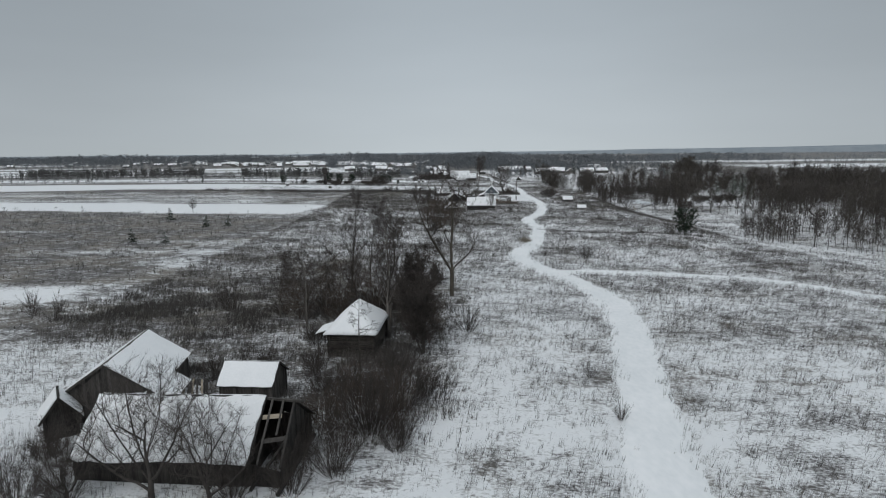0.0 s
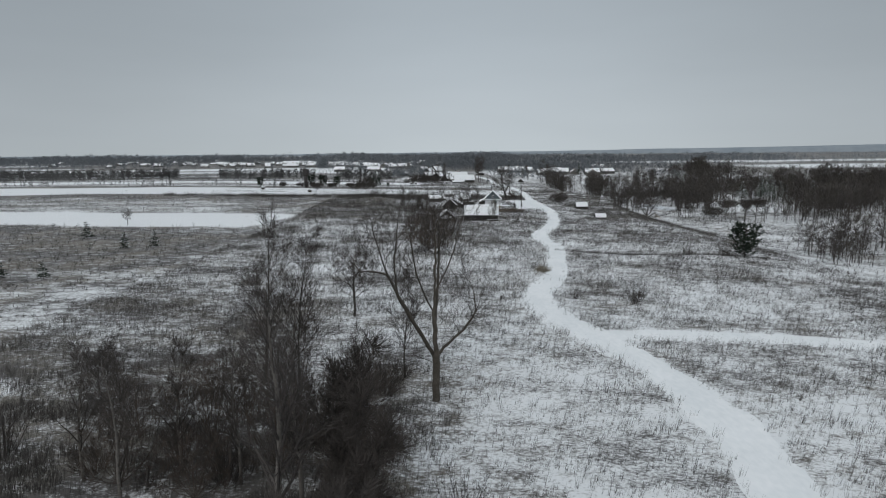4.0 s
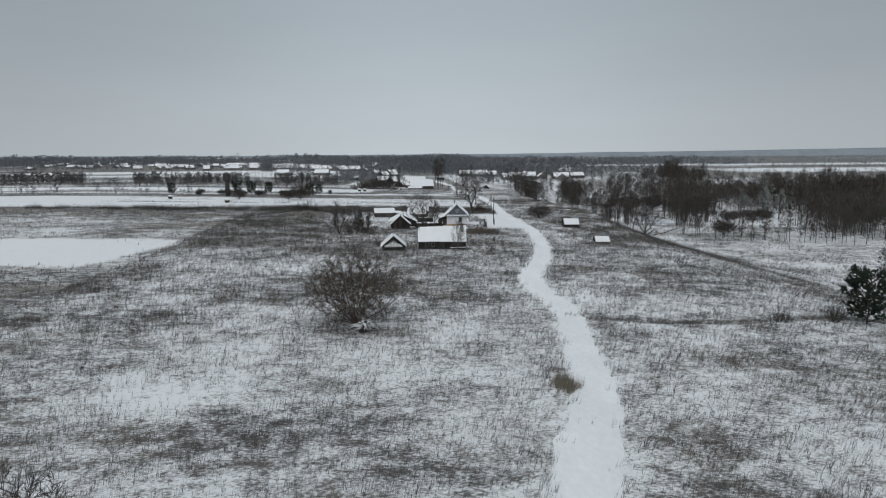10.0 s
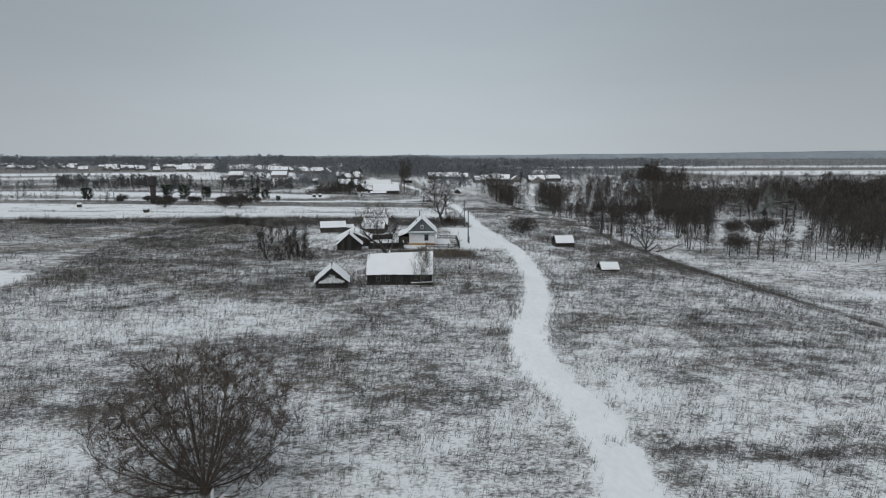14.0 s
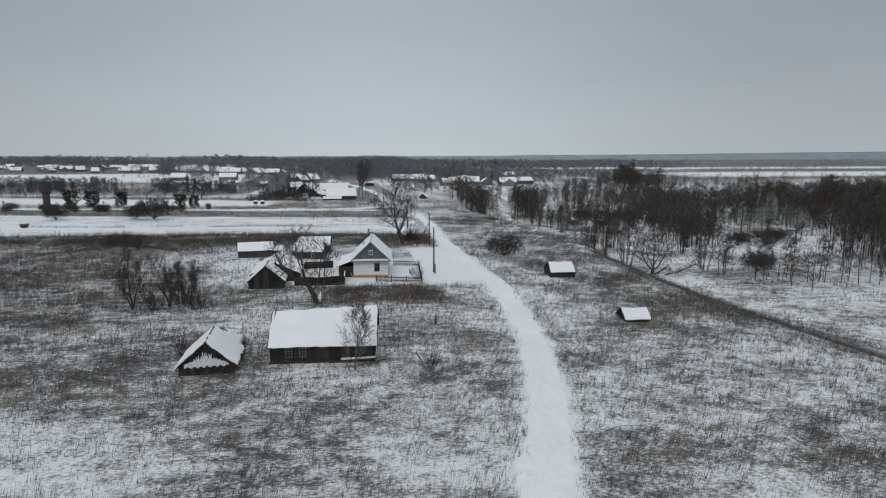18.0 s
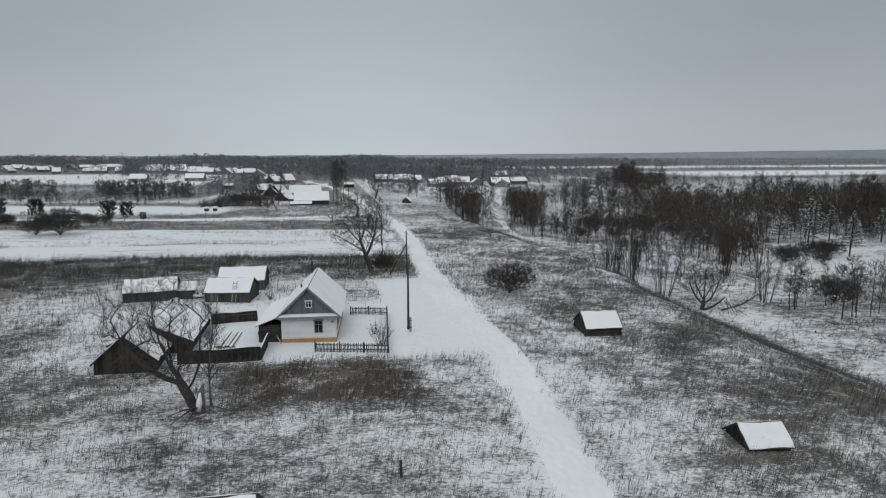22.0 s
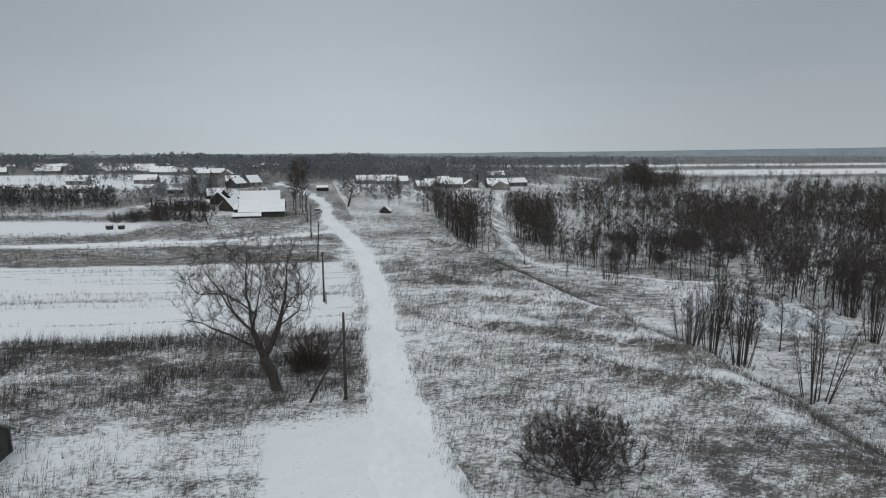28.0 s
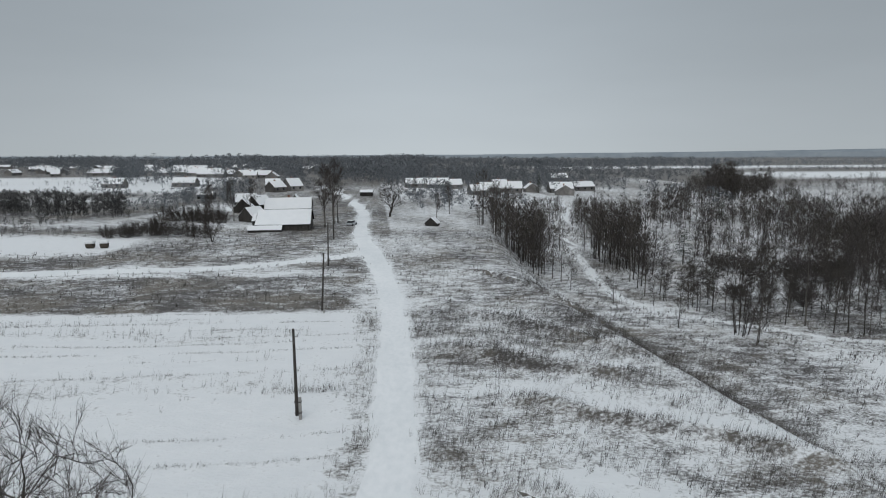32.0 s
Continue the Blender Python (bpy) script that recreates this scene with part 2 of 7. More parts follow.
EDGE_X = [130, 105, 56, 57, 66, 71, 67, 63, 66, 74, 110, 200, 260, 260]
LEDGES = [[(48, 304.5), (52.6, 301.4), (60.2, 296.7), (66.2, 292.8), (73, 289.5)], [(55, 292.5), (59, 288.8), (62.6, 284.7), (65.9, 282), (74, 279)], [(50, 318.5), (56, 314.5), (62, 311), (70, 305.5)],
          [(56, 372), (60.6, 364.2), (66.5, 352.6), (71, 337)], [(52, 345), (58, 338), (65, 329)], [(46, 331), (54, 326), (62, 321.5)]]


def spline(points, step=1.5):
    """Points along a smooth line through the given ones."""
    p = np.array(points, float)
    out = []
    for i in range(len(p) - 1):
        a, b, c, d = p[max(i - 1, 0)], p[i], p[i + 1], p[min(i + 2, len(p) - 1)]
        n = max(2, int(np.linalg.norm(c - b) / step))
        for t in np.linspace(0, 1, n, endpoint=False):
            out.append(0.5 * (2 * b + (c - a) * t + (2 * a - 5 * b + 4 * c - d) * t * t + (3 * b - 3 * c + d - a) * t ** 3))
    out.append(p[-1])
    return np.array(out)


LINES = {"road": spline(ROAD), "branch": spline(BRANCH), "lane": spline(LANE), "creek": spline(CREEK)}


def away(x, y, line, reach=40):
    """Distance from each place to a line, no farther than reach."""
    best = np.full(np.shape(x), float(reach))
    x, y = np.asarray(x, float), np.asarray(y, float)
    for px, py in LINES[line][::2]:
        near = (np.abs(x - px) < best) & (np.abs(y - py) < best)
        if near.any():
            best[near] = np.minimum(best[near], np.hypot(x[near] - px, y[near] - py))
    return best


def ledge_side(x, y, line):
    """How far beyond a ledge's lip each place lies (to the north), and how strong the ledge is there."""
    p = np.array(line, float)
    wob = 1.2 * (vnoise(x / 5, y / 5, 14) - 0.5)
    d = (y - np.interp(x, p[:, 0], p[:, 1])) * 0.85 + wob
    return d, smooth(p[0, 0] - 2, p[0, 0] + 4, x) * (1 - smooth(p[-1, 0] - 1, p[-1, 0] + 5, x))


def slope_part(x, y):
    """0 on the plateau, 1 on the valley floor."""
    wide = np.interp(y, [0, 150, 200, 250, 290, 450, 600], [80, 80, 62, 24, 11.5, 12, 80])
    return smooth(0, 1, (x - np.interp(y, EDGE_Y, EDGE_X)) / wide)


def ground_z(x, y):
    x, y = np.asarray(x, float), np.asarray(y, float)
    s = slope_part(x, y)
    z = np.interp(y, [0, 60, 130, 200, 250, 300, 400], [-0.3, -0.3, -1.0, -1.1, -0.55, -0.15, -0.3])
    z = z - 6.3 * s - np.clip((x - 30) / 40, 0, 1) * np.interp(y, [60, 130, 220, 260], [0.6, 0.9, 0.7, 0])
    z = z - 0.0209 * np.clip(x, -140, 140) * (1 - smooth(450, 900, np.hypot(x, y - 200)))
    near = 1 - smooth(450, 700, np.hypot(x, y - 200))
    z = z + near * (0.5 * (fbm(x / 23, y / 23, 3) - 0.5) + 0.22 * (fbm(x / 4.5, y / 4.5, 5) - 0.5))
    for line in LEDGES:
        d, run = ledge_side(x, y, line)
        z = z + run * np.where(d > 0, 0.8 * np.exp(-d / 3.6), 0.8 * np.exp(-((d / 0.6) ** 2)))
    z = z - 0.4 * band(x, 28, 78, 5) * np.exp(-((y - 160 - 2 * np.sin(x / 9)) / 1.3) ** 2)
    z = z - 0.5 * np.exp(-((x - np.interp(y, [205, 226, 262, 300], [87, 83, 84, 78])) / 1.6) ** 2) * band(y, 195, 258, 8)
    z = z + 1.5 * np.exp(-((x + 25) / 9) ** 2 - ((y - 275) / 4) ** 2) + 1.0 * np.exp(-((x + 8) / 6) ** 2 - ((y - 412) / 3) ** 2)
    return z


def cover(x, y):
    """How far snow hides the grass, 0 to 1."""
    x, y = np.asarray(x, float), np.asarray(y, float)
    c = 0.57 + 0.52 * (fbm(x / 13, y / 8, 21) - 0.5) + 0.20 * (fbm(x / 60, y / 30, 22) - 0.5) + 0.42 * (fbm(x / 5, y / 2.6, 23) - 0.5)
    left = 1 - smooth(-60, -30, x + 34 * (fbm(x / 22, y / 14, 24) - 0.5))
    stripes = vnoise(x / 70, y / 6, 31)
    c = c - left * band(y, 85, 190, 8) * (0.27 - 0.45 * (stripes - 0.45))
    c = c - (0.16 + 0.14 * (y < 76)) * band(x, -60, 0, 4) * band(y, 46, 92, 5) * (1 - smooth(-1, 3, x))
    c = c - 0.03 * band(y, 165, 240, 12) * (x < 40) - 0.02 * band(y, 95, 160, 10) * band(x, -45, 20, 10)

    def snow(c, k):
        return c + (1 - c) * np.clip(k, 0, 1)
    wob = 5 * (vnoise(x / 9, y / 9, 41) - 0.5)
    c = snow(c, band(y + wob * 0.8, 193, 223, 2) * (1 - smooth(-50, -46, x + wob - 0.25 * (y - 208))))
    c = snow(c, band(y + wob, 74, 84, 3) * band(x + wob, -200, -54, 3) * 0.9)
    c = snow(c, band(y + wob, 34, 60, 5) * band(x, -60, -27, 3) * 0.5)
    c = snow(c, 0.35 * band(y, 38, 62, 6) * band(x, 1, 13, 3))
    fld = (1 - smooth(36.4, 39.4, x + 0.3 * wob)) * smooth(-700, -600, x)
    c = c - 0.18 * fld * band(y, 283 - 0.1 * np.minimum(x, 0) * 0, 303, 3) * smooth(-200, -30, x + 170)
    c = c - 0.14 * fld * band(y, 240, 300, 8) * (1 - smooth(-30, -5, x))
    gap = 0.55 * np.exp(-((y - 320 - 0.04 * x) / 1.2) ** 2) * (0.4 + vnoise(x / 6, y / 2, 55))
    streak = 0.40 * smooth(0.52, 0.75, vnoise(x / 24, y / 1.9, 57)) * (vnoise(x / 45, y / 12, 58) > 0.4)
    c = snow(c, (1 - streak) * fld * band(y + wob * 0.25, 304 + 0.07 * np.minimum(x, 0), 346, 1.0) * (1 - gap))
    c = c - 0.34 * fld * band(y, 347, 367, 1.5)
    c = c - 0.18 * fld * band(y, 374, 391, 2) - 0.10 * fld * band(y, 391, 428, 3)
    c = snow(c, (1 - smooth(-14, -8, x)) * band(y, 390, 412, 1.5))
    c = snow(c, (x < 20) * band(y, 428 + 0.02 * x, 436, 2) * 0.8)
    c = c - 0.28 * (x < 45) * smooth(414, 425, y)
    yard = band(x, -6, 38.5, 2) * band(y + 0.3 * wob, 246.5, 281, 1.5)
    c = snow(c, yard * (0.95 - 0.75 * smooth(263, 272, y) * (x < 30) - 0.35 * (1 - smooth(2, 7, x))))
    c = snow(c, 0.9 * band(x, np.interp(y, [245, 256, 264, 300], [28, 28, 36, 37]), 40, 1.0) * band(y, 245, 266, 2))
    c = c - 0.22 * band(x + wob, 13, 31, 2) * band(y, 234, 245.5, 2)
    c = c - 0.12 * band(x, -60, 4, 6) * band(y, 214, 262, 6) - 0.01 * band(x, 44, 80, 4) * band(y, 258, 380, 8) + 0.02 * band(x, 43, 90, 3) * band(y, 275, 325, 10) - 0.08 * band(x, 43, 120, 3) * band(y, 325, 450, 10)
    c = c - 0.20 * band(x, -85, -12, 6) * band(y, 86, 112, 6) * (0.5 + stripes) - 0.18 * band(x, 52, 92, 6) * band(y, 222, 274, 8)
    c = c - 0.14 * (1 - smooth(-75, -50, x)) * band(y, 85, 190, 8) - 0.08 * band(x, -20, 14, 5) * band(y, 204, 236, 6)
    c = c - 0.17 * (1 - smooth(-60, -12, x + 40 * (fbm(x / 25, y / 12, 25) - 0.5))) * band(y + 2 * wob, 264, 300, 5) * (0.6 + 0.8 * (1 - stripes)) - 0.16 * (1 - smooth(-56, -40, x)) * band(y + wob, 150, 192, 6)
    s = slope_part(x, y)
    c = c - 0.03 * smooth(0.75, 1.0, s)
    c = c - 0.03 * band(s, 0.05, 0.8, 0.1) * (y > 190)
    # weedy strip under a snowy lip, contrast raised in place of missing shading
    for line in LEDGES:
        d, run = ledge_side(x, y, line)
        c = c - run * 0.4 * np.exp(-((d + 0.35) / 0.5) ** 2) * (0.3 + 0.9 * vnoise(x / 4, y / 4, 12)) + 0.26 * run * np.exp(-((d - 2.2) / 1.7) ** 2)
    c = c - 0.22 * band(x, 28, 78, 5) * np.exp(-((y - 160 - 2 * np.sin(x / 9)) / 0.8) ** 2)
    c = c - 0.16 * band(x, 44, 84, 5) * np.exp(-((y - 181 - 1.5 * np.sin(x / 7)) / 0.8) ** 2)
    c = c - 0.46 * np.exp(-((x + 0.6 * wob - np.interp(y, [205, 226, 262, 300], [87, 83, 84, 78])) / 1.7) ** 2) * band(y, 195, 258, 8) * (0.5 + 0.8 * vnoise(x / 3, y / 3, 13))
    c = c + 0.06 * band(x, -40, 3, 5) * band(y + wob, 190, 212, 4)
    c = snow(c, 0.95 * (1 - smooth(0.7, 1.5, ((x - 109) / 9) ** 2 + ((y - 325) / 15) ** 2)))
    c = snow(c, 0.4 * (1 - smooth(0.6, 1.3, ((x - 152 + wob) / 26) ** 2 + ((y - 328) / 24) ** 2)))
    c = c - 0.3 * np.exp(-((x + 25) / 9) ** 2 - ((y - 275) / 4) ** 2) * 1.5
    far = smooth(560, 800, np.hypot(x, y))
    c = c - (0.42 - 0.3 * smooth(150, 260, x) * (1 - smooth(760, 800, y))) * far
    c = snow(c, far * 0.9 * smooth(0.67, 0.72, vnoise(x / 200, y / 70, 61)) * (x < 300))
    bend = 45 * (vnoise(x / 420, y / 420, 63) - 0.5)
    east = smooth(250, 420, x)
    for lo, hi, first in ((800, 1010, 420), (1195, 1400, 260), (1560, 1620, 300), (2000, 2150, 500), (2600, 2760, 900)):
        c = snow(c, 0.95 * east * band(y + bend, lo, hi, 6) * smooth(first, first + 90, x + 2 * bend))
    # snowy plots between the shelter belts and the village in the west
    for lo, hi in ((476, 486), (514, 540), (549, 606), (618, 700), (705, 755)):
        c = snow(c, 0.9 * (1 - smooth(-60, -34, x + 0.05 * (y - 450) + bend * 0.3)) * band(y + 0.03 * (x + 30) + bend * 0.12, lo, hi, 1.5))
    c = snow(c, 0.9 * band(x, -28, -8, 3) * band(y + bend * 0.1, 455, 505, 4))
    for name, half in (("road", 2.1), ("branch", 1.9), ("lane", 1.8), ("creek", 1.2)):
        c = snow(c, 0.9 * (1 - smooth(half * 0.75, half * 1.25, away(x, y, name, 12))))
    return np.clip(c, 0.22, 1)


def axis(lo, hi, step, start, end):
    """Even steps from lo to hi, then growing ones out to start and end."""
    mid = list(np.arange(lo, hi + 0.01, step))
    d, v, right = step, mid[-1], []
    while v < end:
        d *= 1.17
        v += d
        right.append(min(v, end))
    d, v, leftward = step, mid[0], []
    while v > start:
        d *= 1.17
        v -= d
        leftward.append(max(v, start))
    return np.array(leftward[::-1] + mid + right)


def mesh_from(name, verts, faces, mats, smooth_shade=False):
    me = bpy.data.meshes.new(name)
    me.from_pydata([tuple(v) for v in verts] if not isinstance(verts, list) else verts, [], faces)
    for m in mats if isinstance(mats, (list, tuple)) else [mats]:
        me.materials.append(m)
    if smooth_shade:
        me.polygons.foreach_set("use_smooth", [True] * len(me.polygons))
    return me


def ground_material():
    m = bpy.data.materials.new("snowy_meadow")
    m.use_nodes = True
    n, l = m.node_tree.nodes, m.node_tree.links
    bsdf = n["Principled BSDF"]
    bsdf.inputs["Roughness"].default_value, bsdf.inputs["Specular IOR Level"].default_value = 0.9, 0.15
    at = n.new("ShaderNodeAttribute")
    at.attribute_name = "cover"
    tc = n.new("ShaderNodeTexCoord")

    def tex(scale, detail, stretch=(1, 1, 1)):
        mp, t = n.new("ShaderNodeMapping"), n.new("ShaderNodeTexNoise")
        mp.inputs["Scale"].default_value = stretch
        l.new(tc.outputs["Object"], mp.inputs[0])
        l.new(mp.outputs[0], t.inputs["Vector"])
        t.inputs["Scale"].default_value, t.inputs["Detail"].default_value = scale, detail
        t.inputs["Roughness"].default_value = 0.62
        return t.outputs[0]

    def math_node(op, a, b):
        k = n.new("ShaderNodeMath")
        k.operation = op
        for i, v in enumerate((a, b)):
            if isinstance(v, (int, float)):
                k.inputs[i].default_value = v
            else:
                l.new(v, k.inputs[i])
        return k.outputs[0]
    coarse, fine, patch = tex(0.8, 5, (0.6, 1, 1)), tex(5.5, 3, (0.55, 0.9, 1)), tex(0.09, 3)
    mixed = math_node("ADD", math_node("MULTIPLY", coarse, 0.85), math_node("SUBTRACT", math_node("MULTIPLY", fine, 0.85), 0.35))
    diff = math_node("SUBTRACT", math_node("ADD", math_node("MULTIPLY", at.outputs["Fac"], 0.62), 0.19), mixed)
    mr = n.new("ShaderNodeMapRange")
    mr.interpolation_type = "SMOOTHSTEP"
    mr.inputs["From Min"].default_value, mr.inputs["From Max"].default_value = -0.2, 0.19
    l.new(diff, mr.inputs["Value"])

    def colours(a, b, fac):
        k = n.new("ShaderNodeMix")
        k.data_type = "RGBA"
        for i, v in ((6, a), (7, b)):
            if isinstance(v, tuple):
                k.inputs[i].default_value = (*v, 1)
            else:
                l.new(v, k.inputs[i])
        l.new(fac, k.inputs[0])
        return k.outputs[2]
    pr = n.new("ShaderNodeMapRange")
    pr.inputs["From Min"].default_value, pr.inputs["From Max"].default_value = 0.42, 0.62
    l.new(patch, pr.inputs["Value"])
    grass = colours((0.115, 0.108, 0.105), (0.185, 0.168, 0.146), pr.outputs[0])
    white = colours((0.76, 0.775, 0.79), (0.91, 0.915, 0.92), coarse)
    l.new(colours(grass, white, mr.outputs[0]), bsdf.inputs["Base Color"])
    bp = n.new("ShaderNodeBump")
    bp.inputs["Strength"].default_value, bp.inputs["Distance"].default_value = 0.55, 0.22
    l.new(mixed, bp.inputs["Height"])
    l.new(bp.outputs[0], bsdf.inputs["Normal"])
    return m


GX, GY = axis(-60, 125, 1.3, -4900, 4900), axis(15, 350, 1.3, -400, 4900)
# closer steps over the ledges of the bluff
GX = np.concatenate([GX[GX < 45], np.arange(45, 80, 0.6), GX[GX > 80.3]])
GY = np.concatenate([GY[GY < 272], np.arange(272, 374, 0.6), GY[GY > 374.3]])
gx, gy = np.meshgrid(GX, GY)
gz = ground_z(gx, gy)
nx, ny = len(GX), len(GY)
idx = np.arange(nx * ny).reshape(ny, nx)
quads = np.stack([idx[:-1, :-1], idx[:-1, 1:], idx[1:, 1:], idx[1:, :-1]], -1).reshape(-1, 4)
ground_mesh = mesh_from("ground", np.stack([gx, gy, gz], -1).reshape(-1, 3), quads.tolist(), ground_material(), True)
attr = ground_mesh.attributes.new("cover", "FLOAT", "POINT")
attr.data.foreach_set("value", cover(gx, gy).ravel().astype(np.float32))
tagged(new("ground", ground_mesh), "snow-dusted meadow with dead grass showing through", "ground", kind="structure")


def ribbon(name, line, half, label, mat, lift=0.05, seed=0):
    """A trodden track that follows the ground, with ragged edges that sink into it."""
    p = LINES[line]
    d = np.gradient(p, axis=0)
    d /= np.linalg.norm(d, axis=1)[:, None]
    side = np.stack([d[:, 1], -d[:, 0]], 1)
    k = np.arange(len(p))
    w = half(p[:, 1]) if callable(half) else np.full(len(p), half)
    cols = [-1.25, -1.0, -0.8, -0.5, -0.25, 0, 0.25, 0.5, 0.8, 1.0, 1.25]
    rows = []
    for j, c in enumerate(cols):
        jig = (vnoise(k / 1.9, np.full(len(p), j * 0.2 + (c > 0) * 40.0), seed) - 0.5) * 0.55 * (abs(c) > 0.7)
        q = p + side * (w * (c + jig * np.sign(c)))[:, None]
        rut = -0.05 * np.exp(-((abs(c) - 0.42) / 0.13) ** 2)
        up = np.where(abs(c) > 1.1, -0.12, np.where(abs(c) > 0.9, 0.0, lift)) + rut
        rows.append(np.column_stack([q, ground_z(q[:, 0], q[:, 1]) + up]))
    g = np.stack(rows, 1)
    ids = np.arange(g.shape[0] * g.shape[1]).reshape(g.shape[:2])
    f = np.stack([ids[:-1, :-1], ids[:-1, 1:], ids[1:, 1:], ids[1:, :-1]], -1).reshape(-1, 4)
    return tagged(new(name, mesh_from(name, g.reshape(-1, 3), f.tolist(), mat, True)), label, "road", kind="structure")


ribbon("road", "road", lambda y: np.interp(y, [0, 60, 100, 118, 130, 148, 163, 172, 188, 200, 230, 258, 275, 300, 365, 385, 420, 640], [2.2, 2.3, 2.4, 2.3, 2.1, 1.6, 1.7, 2.2, 2.3, 1.7, 1.7, 3.0, 2.5, 1.7, 1.7, 2.2, 1.9, 1.9]),
       "winding village track covered with trodden snow", ROAD_SNOW, 0.07)
ribbon("side_road", "branch", 1.8, "narrow snow-covered side track across the meadow", ROAD_SNOW, 0.06, 4)
ribbon("field_lane", "lane", 1.9, "straight snow-covered lane between fields", ROAD_SNOW, 0.06, 7)
ribbon("creek", "creek", lambda y: np.interp(y, [330, 355, 372, 420, 540], [0.4, 0.5, 0.9, 1.0, 0.9]), "frozen creek under snow in the wooded valley", ROAD_SNOW, 0.02, 9)


def pond(x, y, rx, ry, turn):
    """Smooth ice with an uneven rim."""
    level = float(max(ground_z(x + dx, y + dy) for dx in (-4, 0, 4) for dy in (-9, 0, 9))) + 0.06
    ring = []
    for k in range(40):
        a = 2 * math.pi * k / 40
        r = 1 + 0.3 * (float(vnoise(np.array(2 + 2.2 * math.cos(a)), np.array(2 + 2.2 * math.sin(a)), 65)) - 0.5)
        px, py = math.cos(a) * rx * r, math.sin(a) * ry * r
        ring.append((x + px * math.cos(turn) - py * math.sin(turn), y + px * math.sin(turn) + py * math.cos(turn), level))
    low = [(px, py, level - 1.6) for px, py, _ in ring]
    f = [tuple(range(40))] + [(k, k + 40, (k + 1) % 40 + 40, (k + 1) % 40) for k in range(40)]
    tagged(new("frozen_pond", mesh_from("frozen_pond", ring + low, f, ICE)), "small frozen pond with smooth grey ice", "water", kind="structure")


ICE = material("grey_ice", (0.50, 0.53, 0.56), (0.62, 0.65, 0.68), 0.15, 0.45, 0.05, 3, spec=0.4)
pond(109, 324, 6.0, 13.0, 0.25)


def bank(line, seed):
    """A low eroded step in the slope: a dark turf face under a lip of snow that runs back into the ground."""
    p = spline(line, 0.7)
    d = np.gradient(p, axis=0)
    d /= np.linalg.norm(d, axis=1)[:, None]
    north = np.stack([-d[:, 1], d[:, 0]], 1)
    k = np.arange(len(p))
    p = p + north * (1.1 * (vnoise(k / 6.0, k * 0 + seed, 16) - 0.5))[:, None]
    ends = np.minimum(1, np.minimum(k, len(p) - 1 - k) / 5.0)
    h = np.clip(0.62 * vnoise(k / 4.0, k * 0 + seed, 17) - 0.2, 0.0, 0.15) * ends * (0.85 if seed < 8 else 0.5) - 0.03
    foot, lip, back = p - north * 0.35, p + north * (0.05 + 0.2 * vnoise(k / 1.3, k * 0.0 + seed, 18))[:, None], p + north * 2.6
    zf, zl, zb = (ground_z(q[:, 0], q[:, 1]) for q in (foot, lip, back))
    face = [np.column_stack([foot, zf - 0.08]), np.column_stack([lip, zl + h])]
    top = [np.column_stack([lip, zl + h + 0.004]), np.column_stack([lip * 0.6 + back * 0.4, zl * 0.6 + zb * 0.4 + h * 0.75]), np.column_stack([back, zb - 0.06])]
    root = new("slope_bank")
    tagged(root, "low turf bank under a lip of snow", "bank", "banks of the bluff")
    for nm, rows, mat in (("turf_face", face, TURF), ("snow_lip", top, SNOW)):
        g = np.stack(rows, 1)
        ids = np.arange(g.shape[0] * g.shape[1]).reshape(g.shape[:2])
        f = np.stack([ids[:-1, :-1], ids[1:, :-1], ids[1:, 1:], ids[:-1, 1:]], -1).reshape(-1, 4)
        ob = new(nm, mesh_from(nm, g.reshape(-1, 3), f[:, ::-1].tolist(), mat, True))
        ob.parent = root


TURF = material("dead_turf", (0.12, 0.11, 0.10), (0.26, 0.24, 0.215), 1.5, 0.95, 0.6, 14)
for seed, line in enumerate(LEDGES[:1] + LEDGES[3:4]):
    bank(line, seed * 7.3)


